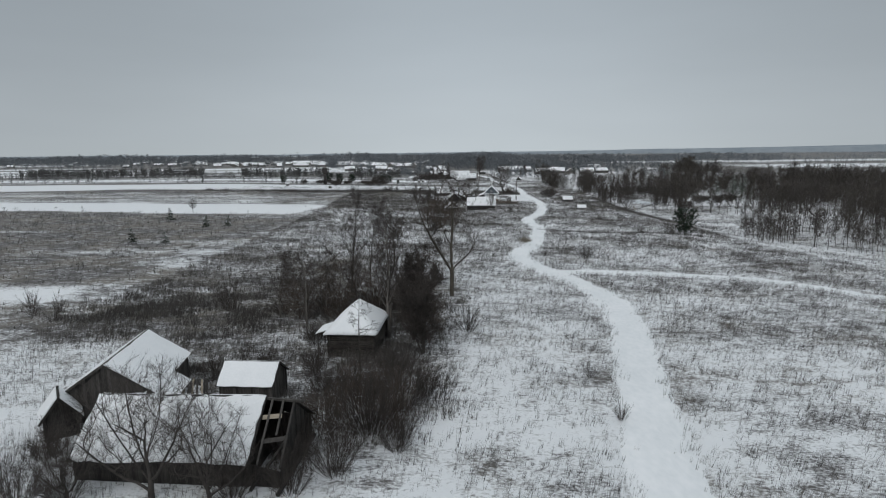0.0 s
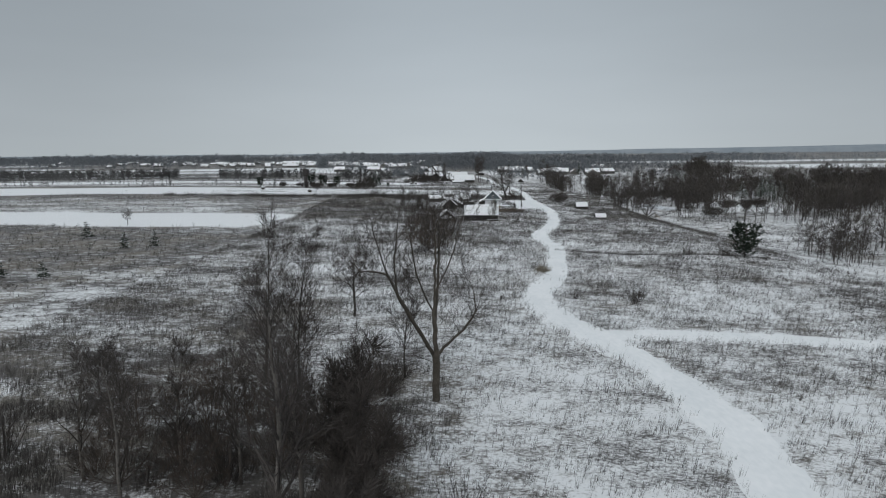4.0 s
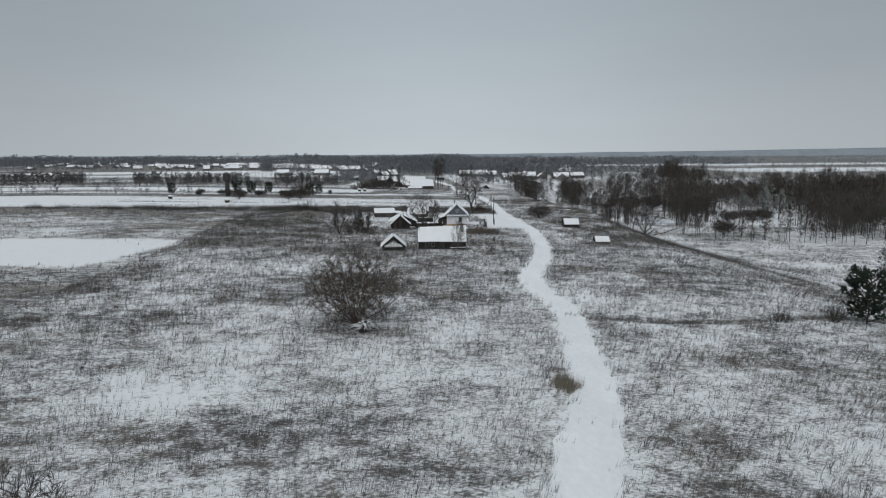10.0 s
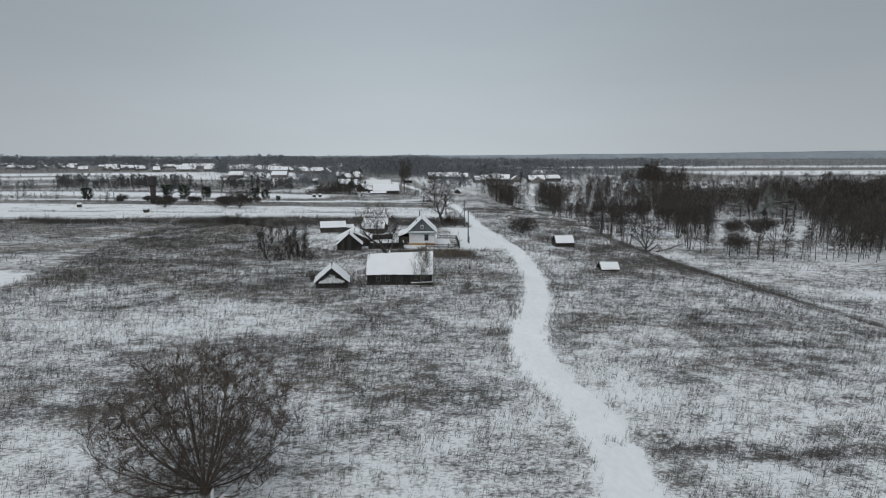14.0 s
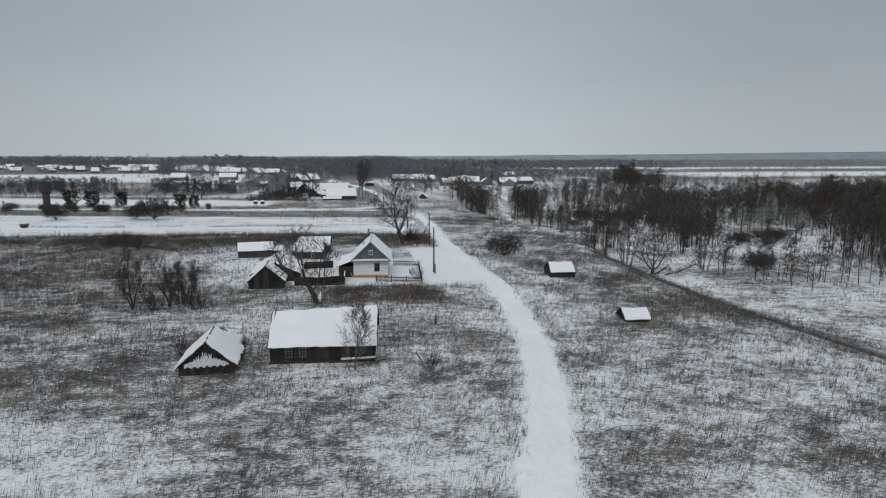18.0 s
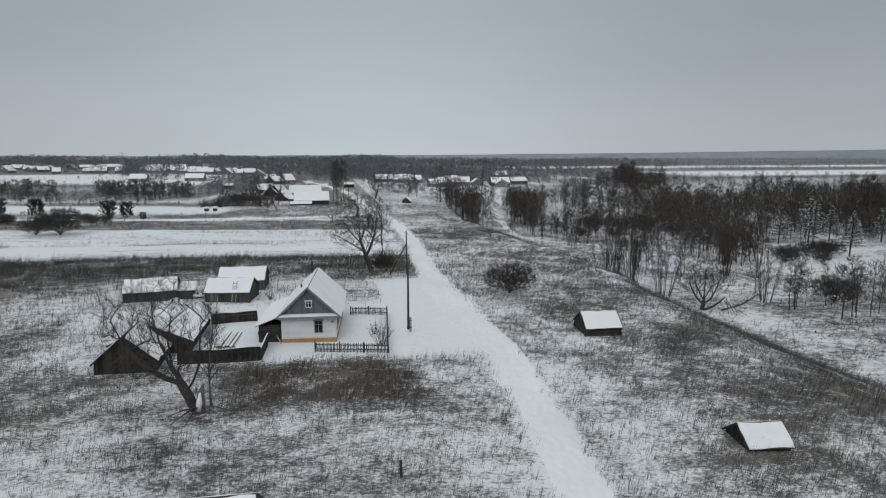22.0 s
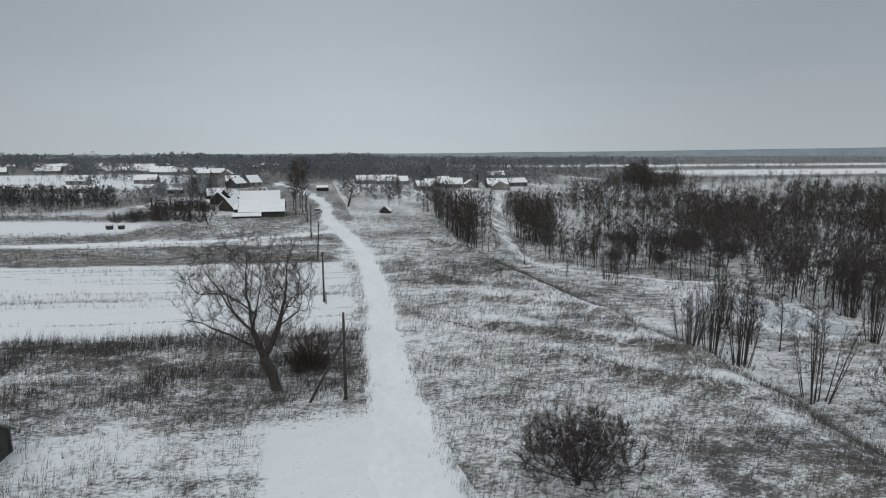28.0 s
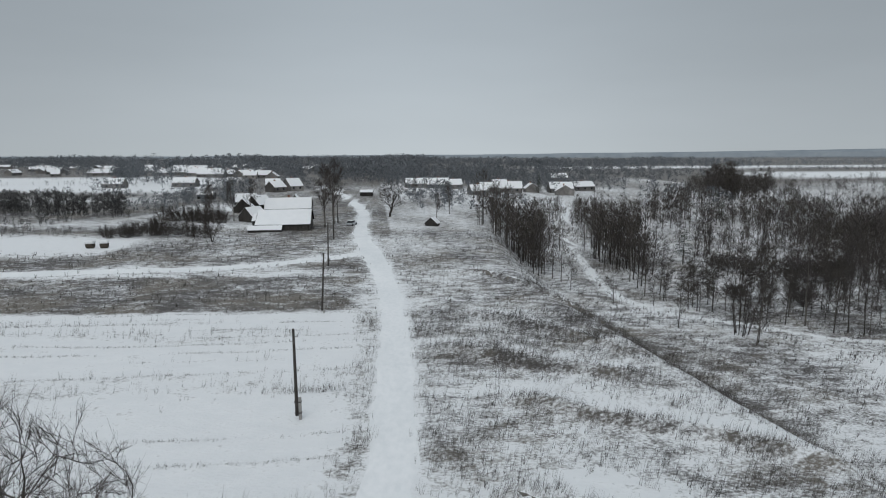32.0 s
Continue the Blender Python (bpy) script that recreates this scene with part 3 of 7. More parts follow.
# ---- mesh helpers ----
class Shape:
    """Collects vertices and faces of one mesh."""

    def __init__(self):
        self.v, self.f = [], []

    def add(self, verts, faces):
        k = len(self.v)
        self.v.extend(tuple(p) for p in verts)
        self.f.extend(tuple(i + k for i in f) for f in faces)
        return self

    def box(self, x0, y0, z0, x1, y1, z1):
        return self.add([(x0, y0, z0), (x1, y0, z0), (x1, y1, z0), (x0, y1, z0), (x0, y0, z1), (x1, y0, z1), (x1, y1, z1), (x0, y1, z1)],
                        [(0, 3, 2, 1), (4, 5, 6, 7), (0, 1, 5, 4), (1, 2, 6, 5), (2, 3, 7, 6), (3, 0, 4, 7)])

    def beam(self, a, b, w, h, up=(0, 0, 1)):
        """A square bar from a to b."""
        a, b = Vector(a), Vector(b)
        d = (b - a).normalized()
        s = d.cross(Vector(up))
        s = s.normalized() if s.length > 1e-4 else Vector((1, 0, 0))
        u = s.cross(d).normalized()
        vs = [p + s * (i * w / 2) + u * (j * h / 2) for p in (a, b) for i, j in ((-1, -1), (1, -1), (1, 1), (-1, 1))]
        return self.add(vs, [(0, 1, 2, 3), (7, 6, 5, 4), (0, 4, 5, 1), (1, 5, 6, 2), (2, 6, 7, 3), (3, 7, 4, 0)])

    def tube(self, pts, radii, sides=6, cap=True):
        pts = [Vector(p) for p in pts]
        base = len(self.v)
        for i, (p, r) in enumerate(zip(pts, radii)):
            d = (pts[min(i + 1, len(pts) - 1)] - pts[max(i - 1, 0)]).normalized()
            s = d.cross(Vector((0.31, 0.95, 0.07)))
            s = s.normalized() if s.length > 1e-3 else Vector((1, 0, 0))
            u = d.cross(s)
            for k in range(sides):
                a = 2 * math.pi * k / sides
                self.v.append(tuple(p + s * (math.cos(a) * r) + u * (math.sin(a) * r)))
        for i in range(len(pts) - 1):
            for k in range(sides):
                a, b = base + i * sides + k, base + i * sides + (k + 1) % sides
                self.f.append((a, b, b + sides, a + sides))
        if cap:
            self.f.append(tuple(base + k for k in range(sides))[::-1])
            self.f.append(tuple(base + (len(pts) - 1) * sides + k for k in range(sides)))
        return self

    def plate(self, corners, thick, nu=1, nv=1, bumpy=0.0, ragged=0.0, seed=0):
        """A slab over four corners (counter-clockwise from above), its upper side uneven."""
        a, b, c, d = (Vector(p) for p in corners)
        nrm = (b - a).cross(d - a).normalized()
        top, low = [], []
        for j in range(nv + 1):
            for i in range(nu + 1):
                u, w = i / nu, j / nv
                p = (a * (1 - u) + b * u) * (1 - w) + (d * (1 - u) + c * u) * w
                rim = i in (0, nu) or j in (0, nv)
                if ragged and rim:
                    q = Vector((p.x * 1.7 + seed, p.y * 1.7, p.z * 1.7))
                    p = p + ((b - a).normalized() * (noise.noise(q) if i in (0, nu) else 0) + (d - a).normalized() * (noise.noise(q * 1.3) if j in (0, nv) else 0)) * ragged
                h = thick * (0.8 if rim else 1.0) + bumpy * noise.noise(Vector((p.x * 1.1, p.y * 1.1, seed + p.z)))
                top.append(p + nrm * max(h, 0.02))
                low.append(p)
        n = len(top)
        ids = lambda i, j: j * (nu + 1) + i
        f = []
        for j in range(nv):
            for i in range(nu):
                q = (ids(i, j), ids(i + 1, j), ids(i + 1, j + 1), ids(i, j + 1))
                f.append(q)
                f.append(tuple(n + k for k in q[::-1]))
        ring = [ids(i, 0) for i in range(nu)] + [ids(nu, j) for j in range(nv)] + [ids(i, nv) for i in range(nu, 0, -1)] + [ids(0, j) for j in range(nv, 0, -1)]
        for k in range(len(ring)):
            p, q = ring[k], ring[(k + 1) % len(ring)]
            f.append((p, p + n, q + n, q))
        return self.add(top + low, f)


def part(name, shape, mat, parent, label="", smooth_shade=False):
    ob = new(name, mesh_from(name, shape.v, shape.f, mat, smooth_shade))
    ob.parent = parent
    if label:
        tagged(ob, label)
    return ob


def thing(name, x, y, turn, label, category, group="", z=None, scale=1.0):
    ob = new(name)
    zz = float(ground_z(x, y)) if z is None else z - 0.0209 * x
    ob.matrix_world = pose(x, y, zz, 0, 0, turn) @ Matrix.Scale(scale, 4)
    ob.empty_display_size = 0.3
    return tagged(ob, label, category, group)


# ---- trees ----
def wander(rng, start, way, length, steps, bend, rise):
    pts, d = [Vector(start)], Vector(way).normalized()
    for _ in range(steps):
        d = (d + Vector((rng.uniform(-1, 1), rng.uniform(-1, 1), rng.uniform(-1, 1))) * bend + Vector((0, 0, rise))).normalized()
        pts.append(pts[-1] + d * (length / steps))
    return pts


def along(pts, f):
    k = f * (len(pts) - 1)
    i = min(int(k), len(pts) - 2)
    return pts[i].lerp(pts[i + 1], k - i), (pts[i + 1] - pts[i]).normalized()


def sprig(shape, rng, p, d, length, width, kids=2):
    """A twig with a few side twigs, each a thin blade."""
    s = d.cross(Vector((rng.uniform(-1, 1), rng.uniform(-1, 1), rng.uniform(-1, 1))))
    s = s.normalized() * width if s.length > 1e-3 else Vector((width, 0, 0))
    end = p + d * length + Vector((0, 0, length * 0.08))
    shape.add([p - s, p + s, end], [(0, 1, 2)])
    for _ in range(kids):
        q = p.lerp(end, rng.uniform(0.25, 0.85))
        e = (d + Vector((rng.uniform(-1, 1), rng.uniform(-1, 1), rng.uniform(-0.5, 1))) * 0.8).normalized()
        shape.add([q - s * 0.6, q + s * 0.6, q + e * length * rng.uniform(0.3, 0.6)], [(0, 1, 2)])


def around(rng, d, angle):
    """A direction that leaves d by an angle in degrees, to a random side."""
    s = d.orthogonal().normalized()
    s.rotate(Matrix.Rotation(rng.uniform(0, 2 * math.pi), 3, d))
    return (d * math.cos(radians(angle)) + s * math.sin(radians(angle))).normalized()


def bare_tree(name, seed, height, radius, limbs, forks, twigs, angle=45, first=0.3, reach=0.45, rise=0.06, lean=(0, 0, 1), bend=0.08,
              bark=None, twig=None, label="", stems=1, sides=7, twig_len=0.9, twig_w=0.014, kids=2, group="", narrow=0.65, apart=False, ceiling=None):
    """A leafless tree: trunk and limbs in one part, branches and twigs in the crown."""
    rng = random.Random(seed)
    crown, boughs, boles = Shape(), [], []
    for s in range(stems):
        bole = Shape()
        way = around(rng, Vector(lean).normalized(), 0 if stems == 1 else rng.uniform(8, 24))
        h = height * (1 if s == 0 else rng.uniform(0.7, 0.95))
        r = radius * (1 if s == 0 else rng.uniform(0.6, 0.85))
        trunk = wander(rng, (0, 0, -0.3), way, h * 0.93, 9, bend, 0.03)
        bole.tube(trunk, [r * (1.25 if i == 0 else 1) * (1 - 0.88 * i / 9) for i in range(10)], sides)
        boles.append(bole)
        for k in range(limbs):
            f = first + (1 - first) * (k + rng.random() * 0.8) / limbs
            p, d = along(trunk, min(f, 0.98))
            ln = h * reach * (1 - narrow * (f - first) / (1 - first)) * rng.uniform(0.7, 1.15)
            limb = wander(rng, p, around(rng, d, angle * rng.uniform(0.7, 1.2)), ln, 5, 0.16, rise)
            lr = max(r * (1 - 0.88 * f) * 0.55, 0.018)
            boughs.append((limb, lr)) if apart and lr > 0.05 else crown.tube(limb, [lr * (1 - 0.8 * i / 5) for i in range(6)], 5, False)
            for _ in range(forks):
                g = rng.uniform(0.25, 1.0)
                q, e = along(limb, g)
                bl = ln * rng.uniform(0.25, 0.5)
                bough = wander(rng, q, around(rng, e, rng.uniform(25, 55)), bl, 3 if sides > 5 else 2, 0.2, rise)
                br = max(lr * (1 - 0.8 * g) * 0.6, 0.010)
                crown.tube(bough, [br, br * 0.7, br * 0.45, br * 0.25][:len(bough)], 3, False)
                for _ in range(twigs):
                    o, t = along(bough, rng.uniform(0.2, 1.0))
                    sprig(crown, rng, o, around(rng, t, rng.uniform(15, 50)), twig_len * rng.uniform(0.5, 1.2), twig_w, kids)
    if ceiling:
        crown.v = [(x, y, z if z < ceiling - 1 else ceiling - 1 / (1 + z - ceiling + 1)) for x, y, z in crown.v]
    ob = new(name)
    for bole in boles:
        part("trunk", bole, bark or BARK, ob, "", True)
    for limb, lr in boughs:
        part("limb", Shape().tube(limb, [lr * (1 - 0.8 * i / 5) for i in range(6)], 5, False), bark or BARK, ob, "", True)
    part("crown", crown, twig or TWIG, ob)
    return tagged(ob, label, "tree", group)


def spline_3d(points, step):
    """Points along a smooth curve in space."""
    p = [np.array(q, float) for q in points]
    out = []
    for i in range(len(p) - 1):
        a, b, c, d = p[max(i - 1, 0)], p[i], p[i + 1], p[min(i + 2, len(p) - 1)]
        n = max(2, int(np.linalg.norm(c - b) / step))
        for t in np.linspace(0, 1, n, endpoint=False):
            out.append(0.5 * (2 * b + (c - a) * t + (2 * a - 5 * b + 4 * c - d) * t * t + (3 * b - 3 * c + d - a) * t ** 3))
    return out + [p[-1]]


def grown_tree(name, seed, trunk, radius, crowns, label, bark=None, twig=None, sprigs=5, twig_len=0.6, twig_w=0.010, kids=3, buds=0, tip=0.009, step=0.55, group="", ceiling=None, up=1.5, limbs=(), lift=0.15):
    """A leafless tree that grows from its trunk into the given ovals (x, y, z, rx, ry, rz, tips): each tip joins the nearest wood below it."""
    rng = random.Random(seed)
    goals = []
    for cx, cy, cz, rx, ry, rz, n in crowns:
        for _ in range(n):
            d = Vector((rng.gauss(0, 1), rng.gauss(0, 1), rng.gauss(0, 1))).normalized() * rng.random() ** 0.42
            g = Vector((cx + d.x * rx, cy + d.y * ry, cz + d.z * rz))
            if g.z > 1.0 and (ceiling is None or g.z < ceiling):
                goals.append(g)
    line = []
    for a, b in zip(trunk, trunk[1:]):
        a, b = Vector(a), Vector(b)
        n = max(2, int((b - a).length / step))
        line += [a.lerp(b, i / n) for i in range(n)]
    line.append(Vector(trunk[-1]))
    spot = np.zeros((len(line) + len(goals) * 24 + 60 * len(limbs), 3))
    parent, way, count = [], [], 0
    for i, p in enumerate(line):
        p = p + Vector((rng.uniform(-1, 1), rng.uniform(-1, 1), 0)) * radius * 0.25 * (i > 0)
        line[i] = p
        spot[count] = p
        parent.append(count - 1)
        way.append((line[min(i + 1, len(line) - 1)] - line[max(i - 1, 0)]).normalized())
        count += 1
    chains = []
    for limb in limbs:
        d = spot[:count] - np.array(limb[0])
        ids = [int(np.argmin((d ** 2).sum(1)))]
        for p in spline_3d(limb, step)[1:]:
            spot[count] = Vector(p) + Vector((rng.uniform(-1, 1), rng.uniform(-1, 1), rng.uniform(-1, 1))) * 0.05
            way.append((Vector(spot[count]) - Vector(spot[ids[-1]])).normalized())
            parent.append(ids[-1])
            ids.append(count)
            count += 1
        chains.append(ids)
    first = int(len(line) * 0.2)
    rng.shuffle(goals)
    for g in goals:
        d = np.array(g) - spot[first:count]
        gap = np.sqrt((d ** 2).sum(1))
        k = first + int(np.argmin(gap + up * np.maximum(0, 0.7 * gap - d[:, 2])))
        a = Vector(spot[k])
        ln = (g - a).length
        if ln < 0.15:
            continue
        n = max(2, min(22, int(ln / step)))
        mid = a + (way[k] * 0.16 + (g - a).normalized() * 0.34 + Vector((0, 0, -0.05))) * ln + Vector((rng.uniform(-1, 1), rng.uniform(-1, 1), rng.uniform(-1, 1))) * ln * 0.06
        ids = [k]
        for i in range(1, n + 1):
            f = i / n
            p = a * (1 - f) ** 2 + mid * (2 * f * (1 - f)) + g * f * f
            p += Vector((rng.uniform(-1, 1), rng.uniform(-1, 1), rng.uniform(-1, 1))) * 0.05 * step * (i < n)
            spot[count] = p
            way.append((p - Vector(spot[ids[-1]])).normalized())
            parent.append(ids[-1])
            ids.append(count)
            count += 1
        chains.append(ids)
    load = np.zeros(count)
    for i in range(count - 1, 0, -1):
        load[i] = max(load[i], 1)
        load[parent[i]] += load[i]
    rad = tip * load ** (math.log(radius / tip) / math.log(load[1]))
    ob = new(name)
    m = len(line)
    bole = Shape().tube([spot[i] for i in range(m)], [max(rad[i], 0.02) * (1.3 if i == 0 else 1) for i in range(m)], 8)
    part("trunk", bole, bark or BARK, ob, "", True)
    crown = Shape()
    for ids in chains:
        r = [rad[i] for i in ids]
        r[0] = min(r[0] * 0.8, r[1] * 1.15)
        r[-1] *= 0.6
        pts = [spot[i] for i in ids]
        if r[0] > 0.05:
            part("limb", Shape().tube(pts, r, 6, False), bark or BARK, ob, "", True)
        else:
            crown.tube(pts, r, 3, False)
        for _ in range(sprigs):
            p, d = along([Vector(q) for q in pts], rng.uniform(0.35, 1.0))
            e = (around(rng, d, rng.uniform(10, 45)) + Vector((0, 0, lift))).normalized()
            ln = twig_len * rng.uniform(0.5, 1.3)
            sprig(crown, rng, p, e, ln, twig_w, kids)
            for _ in range(buds):
                q = p + e * ln * rng.uniform(0.15, 1.0)
                o = around(rng, e, 45) * 0.045
                w = e.cross(o).normalized() * 0.010
                crown.add([q - w, q + w, q + o + w * 0.6, q + o - w * 0.6], [(0, 1, 2, 3)])
    part("crown", crown, twig or TWIG, ob)
    return tagged(ob, label, "tree", group)


def ball_bush(name, seed, height, spread, stems, twigs, twig=None, label="", thick=0.024, twig_len=0.55, kids=3, twig_w=0.012, group="", wide=80):
    """Stems that fan out of one root and end on a rounded outline."""
    rng = random.Random(seed)
    wood, crown = Shape(), Shape()
    c, b = 0.42 * height, 0.58 * height
    for _ in range(stems):
        a, th = rng.uniform(0, 2 * math.pi), radians(wide) * rng.random() ** 0.62
        sn, cs = math.sin(th), math.cos(th)
        q = sn * sn / spread ** 2 + cs * cs / b ** 2
        h = cs * c / b ** 2
        ln = (h + math.sqrt(h * h - q * (c * c / b ** 2 - 1))) / q * rng.uniform(0.72, 1.0)
        o = rng.random() * spread * 0.14
        foot = Vector((math.cos(a) * o, math.sin(a) * o, -0.15))
        stem = wander(rng, foot, (math.cos(a) * sn, math.sin(a) * sn, cs), ln, 5, 0.09, 0.03)
        wood.tube(stem, [thick * k for k in (1, 0.85, 0.7, 0.5, 0.35, 0.15)], 3, False)
        for _ in range(twigs):
            p, d = along(stem, 0.22 + 0.78 * rng.random() ** 0.7)
            sprig(crown, rng, p, around(rng, d, rng.uniform(10, 40)), twig_len * rng.uniform(0.5, 1.2), twig_w, kids)
    ob = new(name)
    part("stem_tuft", wood, twig or TWIG, ob)
    part("twig_spray", crown, twig or TWIG, ob)
    return tagged(ob, label, "bush", group)


def grown_bush(name, seed, height, spread, stems, tips, twig, label, twig_len=0.6, twig_w=0.009, sprigs=7, radius=0.16):
    """A many-stemmed bush: stems fan out of one stool and branch into a rounded, uneven crown."""
    rng = random.Random(seed)
    fans = []
    for k in range(stems):
        a, o = 2.4 * k + rng.uniform(-0.4, 0.4), (0.25 + 0.7 * ((k + 0.5) / stems)) * spread
        h = height * (0.95 - 0.62 * ((k + 0.5) / stems) ** 2) * rng.uniform(0.8, 1.0)
        c, sn = math.cos(a), math.sin(a)
        fans.append([(0, 0, 0.25), (c * o * 0.42, sn * o * 0.42, h * 0.34), (c * o * 0.78, sn * o * 0.78, h * 0.68), (c * o, sn * o, h)])
    ob = grown_tree(name, seed, [(0, 0, -0.3), (0, 0, 0.1), (0.05, 0, 0.5)], radius * 2, [(0, 0, height * 0.50, spread, spread * 0.95, height * 0.48, tips)], label, twig, twig, sprigs, twig_len, twig_w, 3,
                    tip=0.008, limbs=fans, up=0.35, lift=0.25)
    return tagged(ob, label, "bush")


def stem_clump(name, seed, height, spread, stems, label, twigs=7, group=""):
    """Several straight slim trunks out of one stool, with fine short side twigs."""
    rng = random.Random(seed)
    ob, crown = new(name), Shape()
    for _ in range(stems):
        a, o = rng.uniform(0, 2 * math.pi), rng.random() ** 0.6
        foot = Vector((math.cos(a) * o * spread * 0.35, math.sin(a) * o * spread * 0.35, -0.3))
        h = height * rng.uniform(0.7, 1.0)
        way = Vector((math.cos(a) * o * spread * 0.65, math.sin(a) * o * spread * 0.65, h))
        trunk = wander(rng, foot, way, h, 6, 0.04, 0.02)
        r = rng.uniform(0.05, 0.085)
        part("trunk", Shape().tube(trunk, [r * (1 - 0.85 * i / 6) for i in range(7)], 5), BARK, ob, "", True)
        for k in range(17):
            f = 0.3 + 0.7 * (k + rng.random()) / 17.5
            p, d = along(trunk, f)
            side = wander(rng, p, around(rng, d, rng.uniform(30, 58)), h * 0.16 * (1.15 - 0.7 * f), 2, 0.15, 0.12)
            crown.tube(side, [0.016, 0.011, 0.005], 3, False)
            for _ in range(twigs):
                q, e = along(side, rng.uniform(0.2, 1))
                sprig(crown, rng, q, around(rng, e, rng.uniform(15, 45)), rng.uniform(0.35, 0.8), 0.008, 2)
    part("crown", crown, TWIG, ob)
    return tagged(ob, label, "tree", group)


def bushy_pine(name, seed, height, spread, label, group="", snowy=0.08):
    """A young pine: tufts of needles at the ends of up-curved branches, rounded outline."""
    rng = random.Random(seed)
    wood, green, white = Shape(), Shape(), Shape()
    wood.tube([(0, 0, -0.2), (0.05, 0, height * 0.5), (0, 0.05, height * 0.97)], [height * 0.017, height * 0.011, 0.012], 6)
    for k in range(72):
        f = (k + rng.random()) / 72
        z = height * (0.03 + 0.89 * f)
        a = rng.uniform(0, 2 * math.pi)
        ln = spread * (math.sin(min(1, 0.32 + f) * math.pi * 0.5 + (max(0, f - 0.68) / 0.32) * math.pi * 0.42) if f > 0.68 else math.sin(min(1, 0.5 + f) * math.pi * 0.5)) * rng.uniform(0.7, 1.05)
        limb = wander(rng, (0, 0, z), (math.cos(a), math.sin(a), 0.25 + 0.5 * f), ln, 4, 0.12, 0.10)
        wood.tube(limb, [0.035, 0.028, 0.02, 0.014, 0.008], 3, False)
        for _ in range(max(4, int(7 * ln))):
            p, d = along(limb, 0.3 + 0.7 * rng.random() ** 0.7)
            e = around(rng, d, rng.uniform(20, 60))
            p = p + e * 0.18
            for _ in range(20):
                q = around(rng, (e + Vector((0, 0, 0.5))).normalized(), rng.uniform(10, 70)) * rng.uniform(0.16, 0.28)
                w = q.cross(e).normalized() * 0.034 if q.cross(e).length > 1e-4 else Vector((0.02, 0, 0))
                o = p + e * rng.uniform(-0.12, 0.12)
                green.add([o - w, o + w, o + q], [(0, 1, 2)])
            if rng.random() < snowy:
                top = p + Vector((0, 0, 0.13))
                r = rng.uniform(0.09, 0.17)
                ring = [top + Vector((math.cos(j * 1.256) * r, math.sin(j * 1.256) * r, -0.05 + rng.uniform(-0.03, 0.03))) for j in range(5)]
                white.add(ring + [top + Vector((0, 0, 0.05))], [(0, 1, 5), (1, 2, 5), (2, 3, 5), (3, 4, 5), (4, 0, 5), (4, 3, 2, 1, 0)])
    ob = new(name)
    part("trunk", wood, BARK, ob)
    part("foliage", green, NEEDLE, ob)
    tagged(part("snow_load", white, SNOW, ob, "lumps of snow on the branches"), kind="stuff")
    return tagged(ob, label, "tree", group)


def shrub(name, seed, height, spread, stems, twigs, twig=None, label="", thick=0.024, twig_len=0.55, kids=3, twig_w=0.014, group=""):
    """Many thin stems that rise and lean out of one root."""
    rng = random.Random(seed)
    wood, crown = Shape(), Shape()
    for _ in range(stems):
        a, o = rng.uniform(0, 2 * math.pi), rng.random() ** 0.7
        foot = Vector((math.cos(a), math.sin(a), 0)) * o * spread * 0.25 - Vector((0, 0, 0.15))
        way = Vector((math.cos(a) * o * spread, math.sin(a) * o * spread, height * (1 - 0.4 * o * o)))
        ln = way.length * rng.uniform(0.6, 1.05) * (1 - 0.25 * o)
        stem = wander(rng, foot, way, ln, 4, 0.10, 0.02)
        wood.tube(stem, [thick, thick * 0.8, thick * 0.6, thick * 0.45, thick * 0.2], 3, False)
        for _ in range(twigs):
            p, d = along(stem, rng.uniform(0.3, 1.0))
            sprig(crown, rng, p, around(rng, d, rng.uniform(12, 38)), twig_len * rng.uniform(0.6, 1.4), twig_w, kids)
    ob = new(name)
    part("stem_tuft", wood, twig or TWIG, ob)
    part("twig_spray", crown, twig or TWIG, ob)
    return tagged(ob, label, "bush", group)


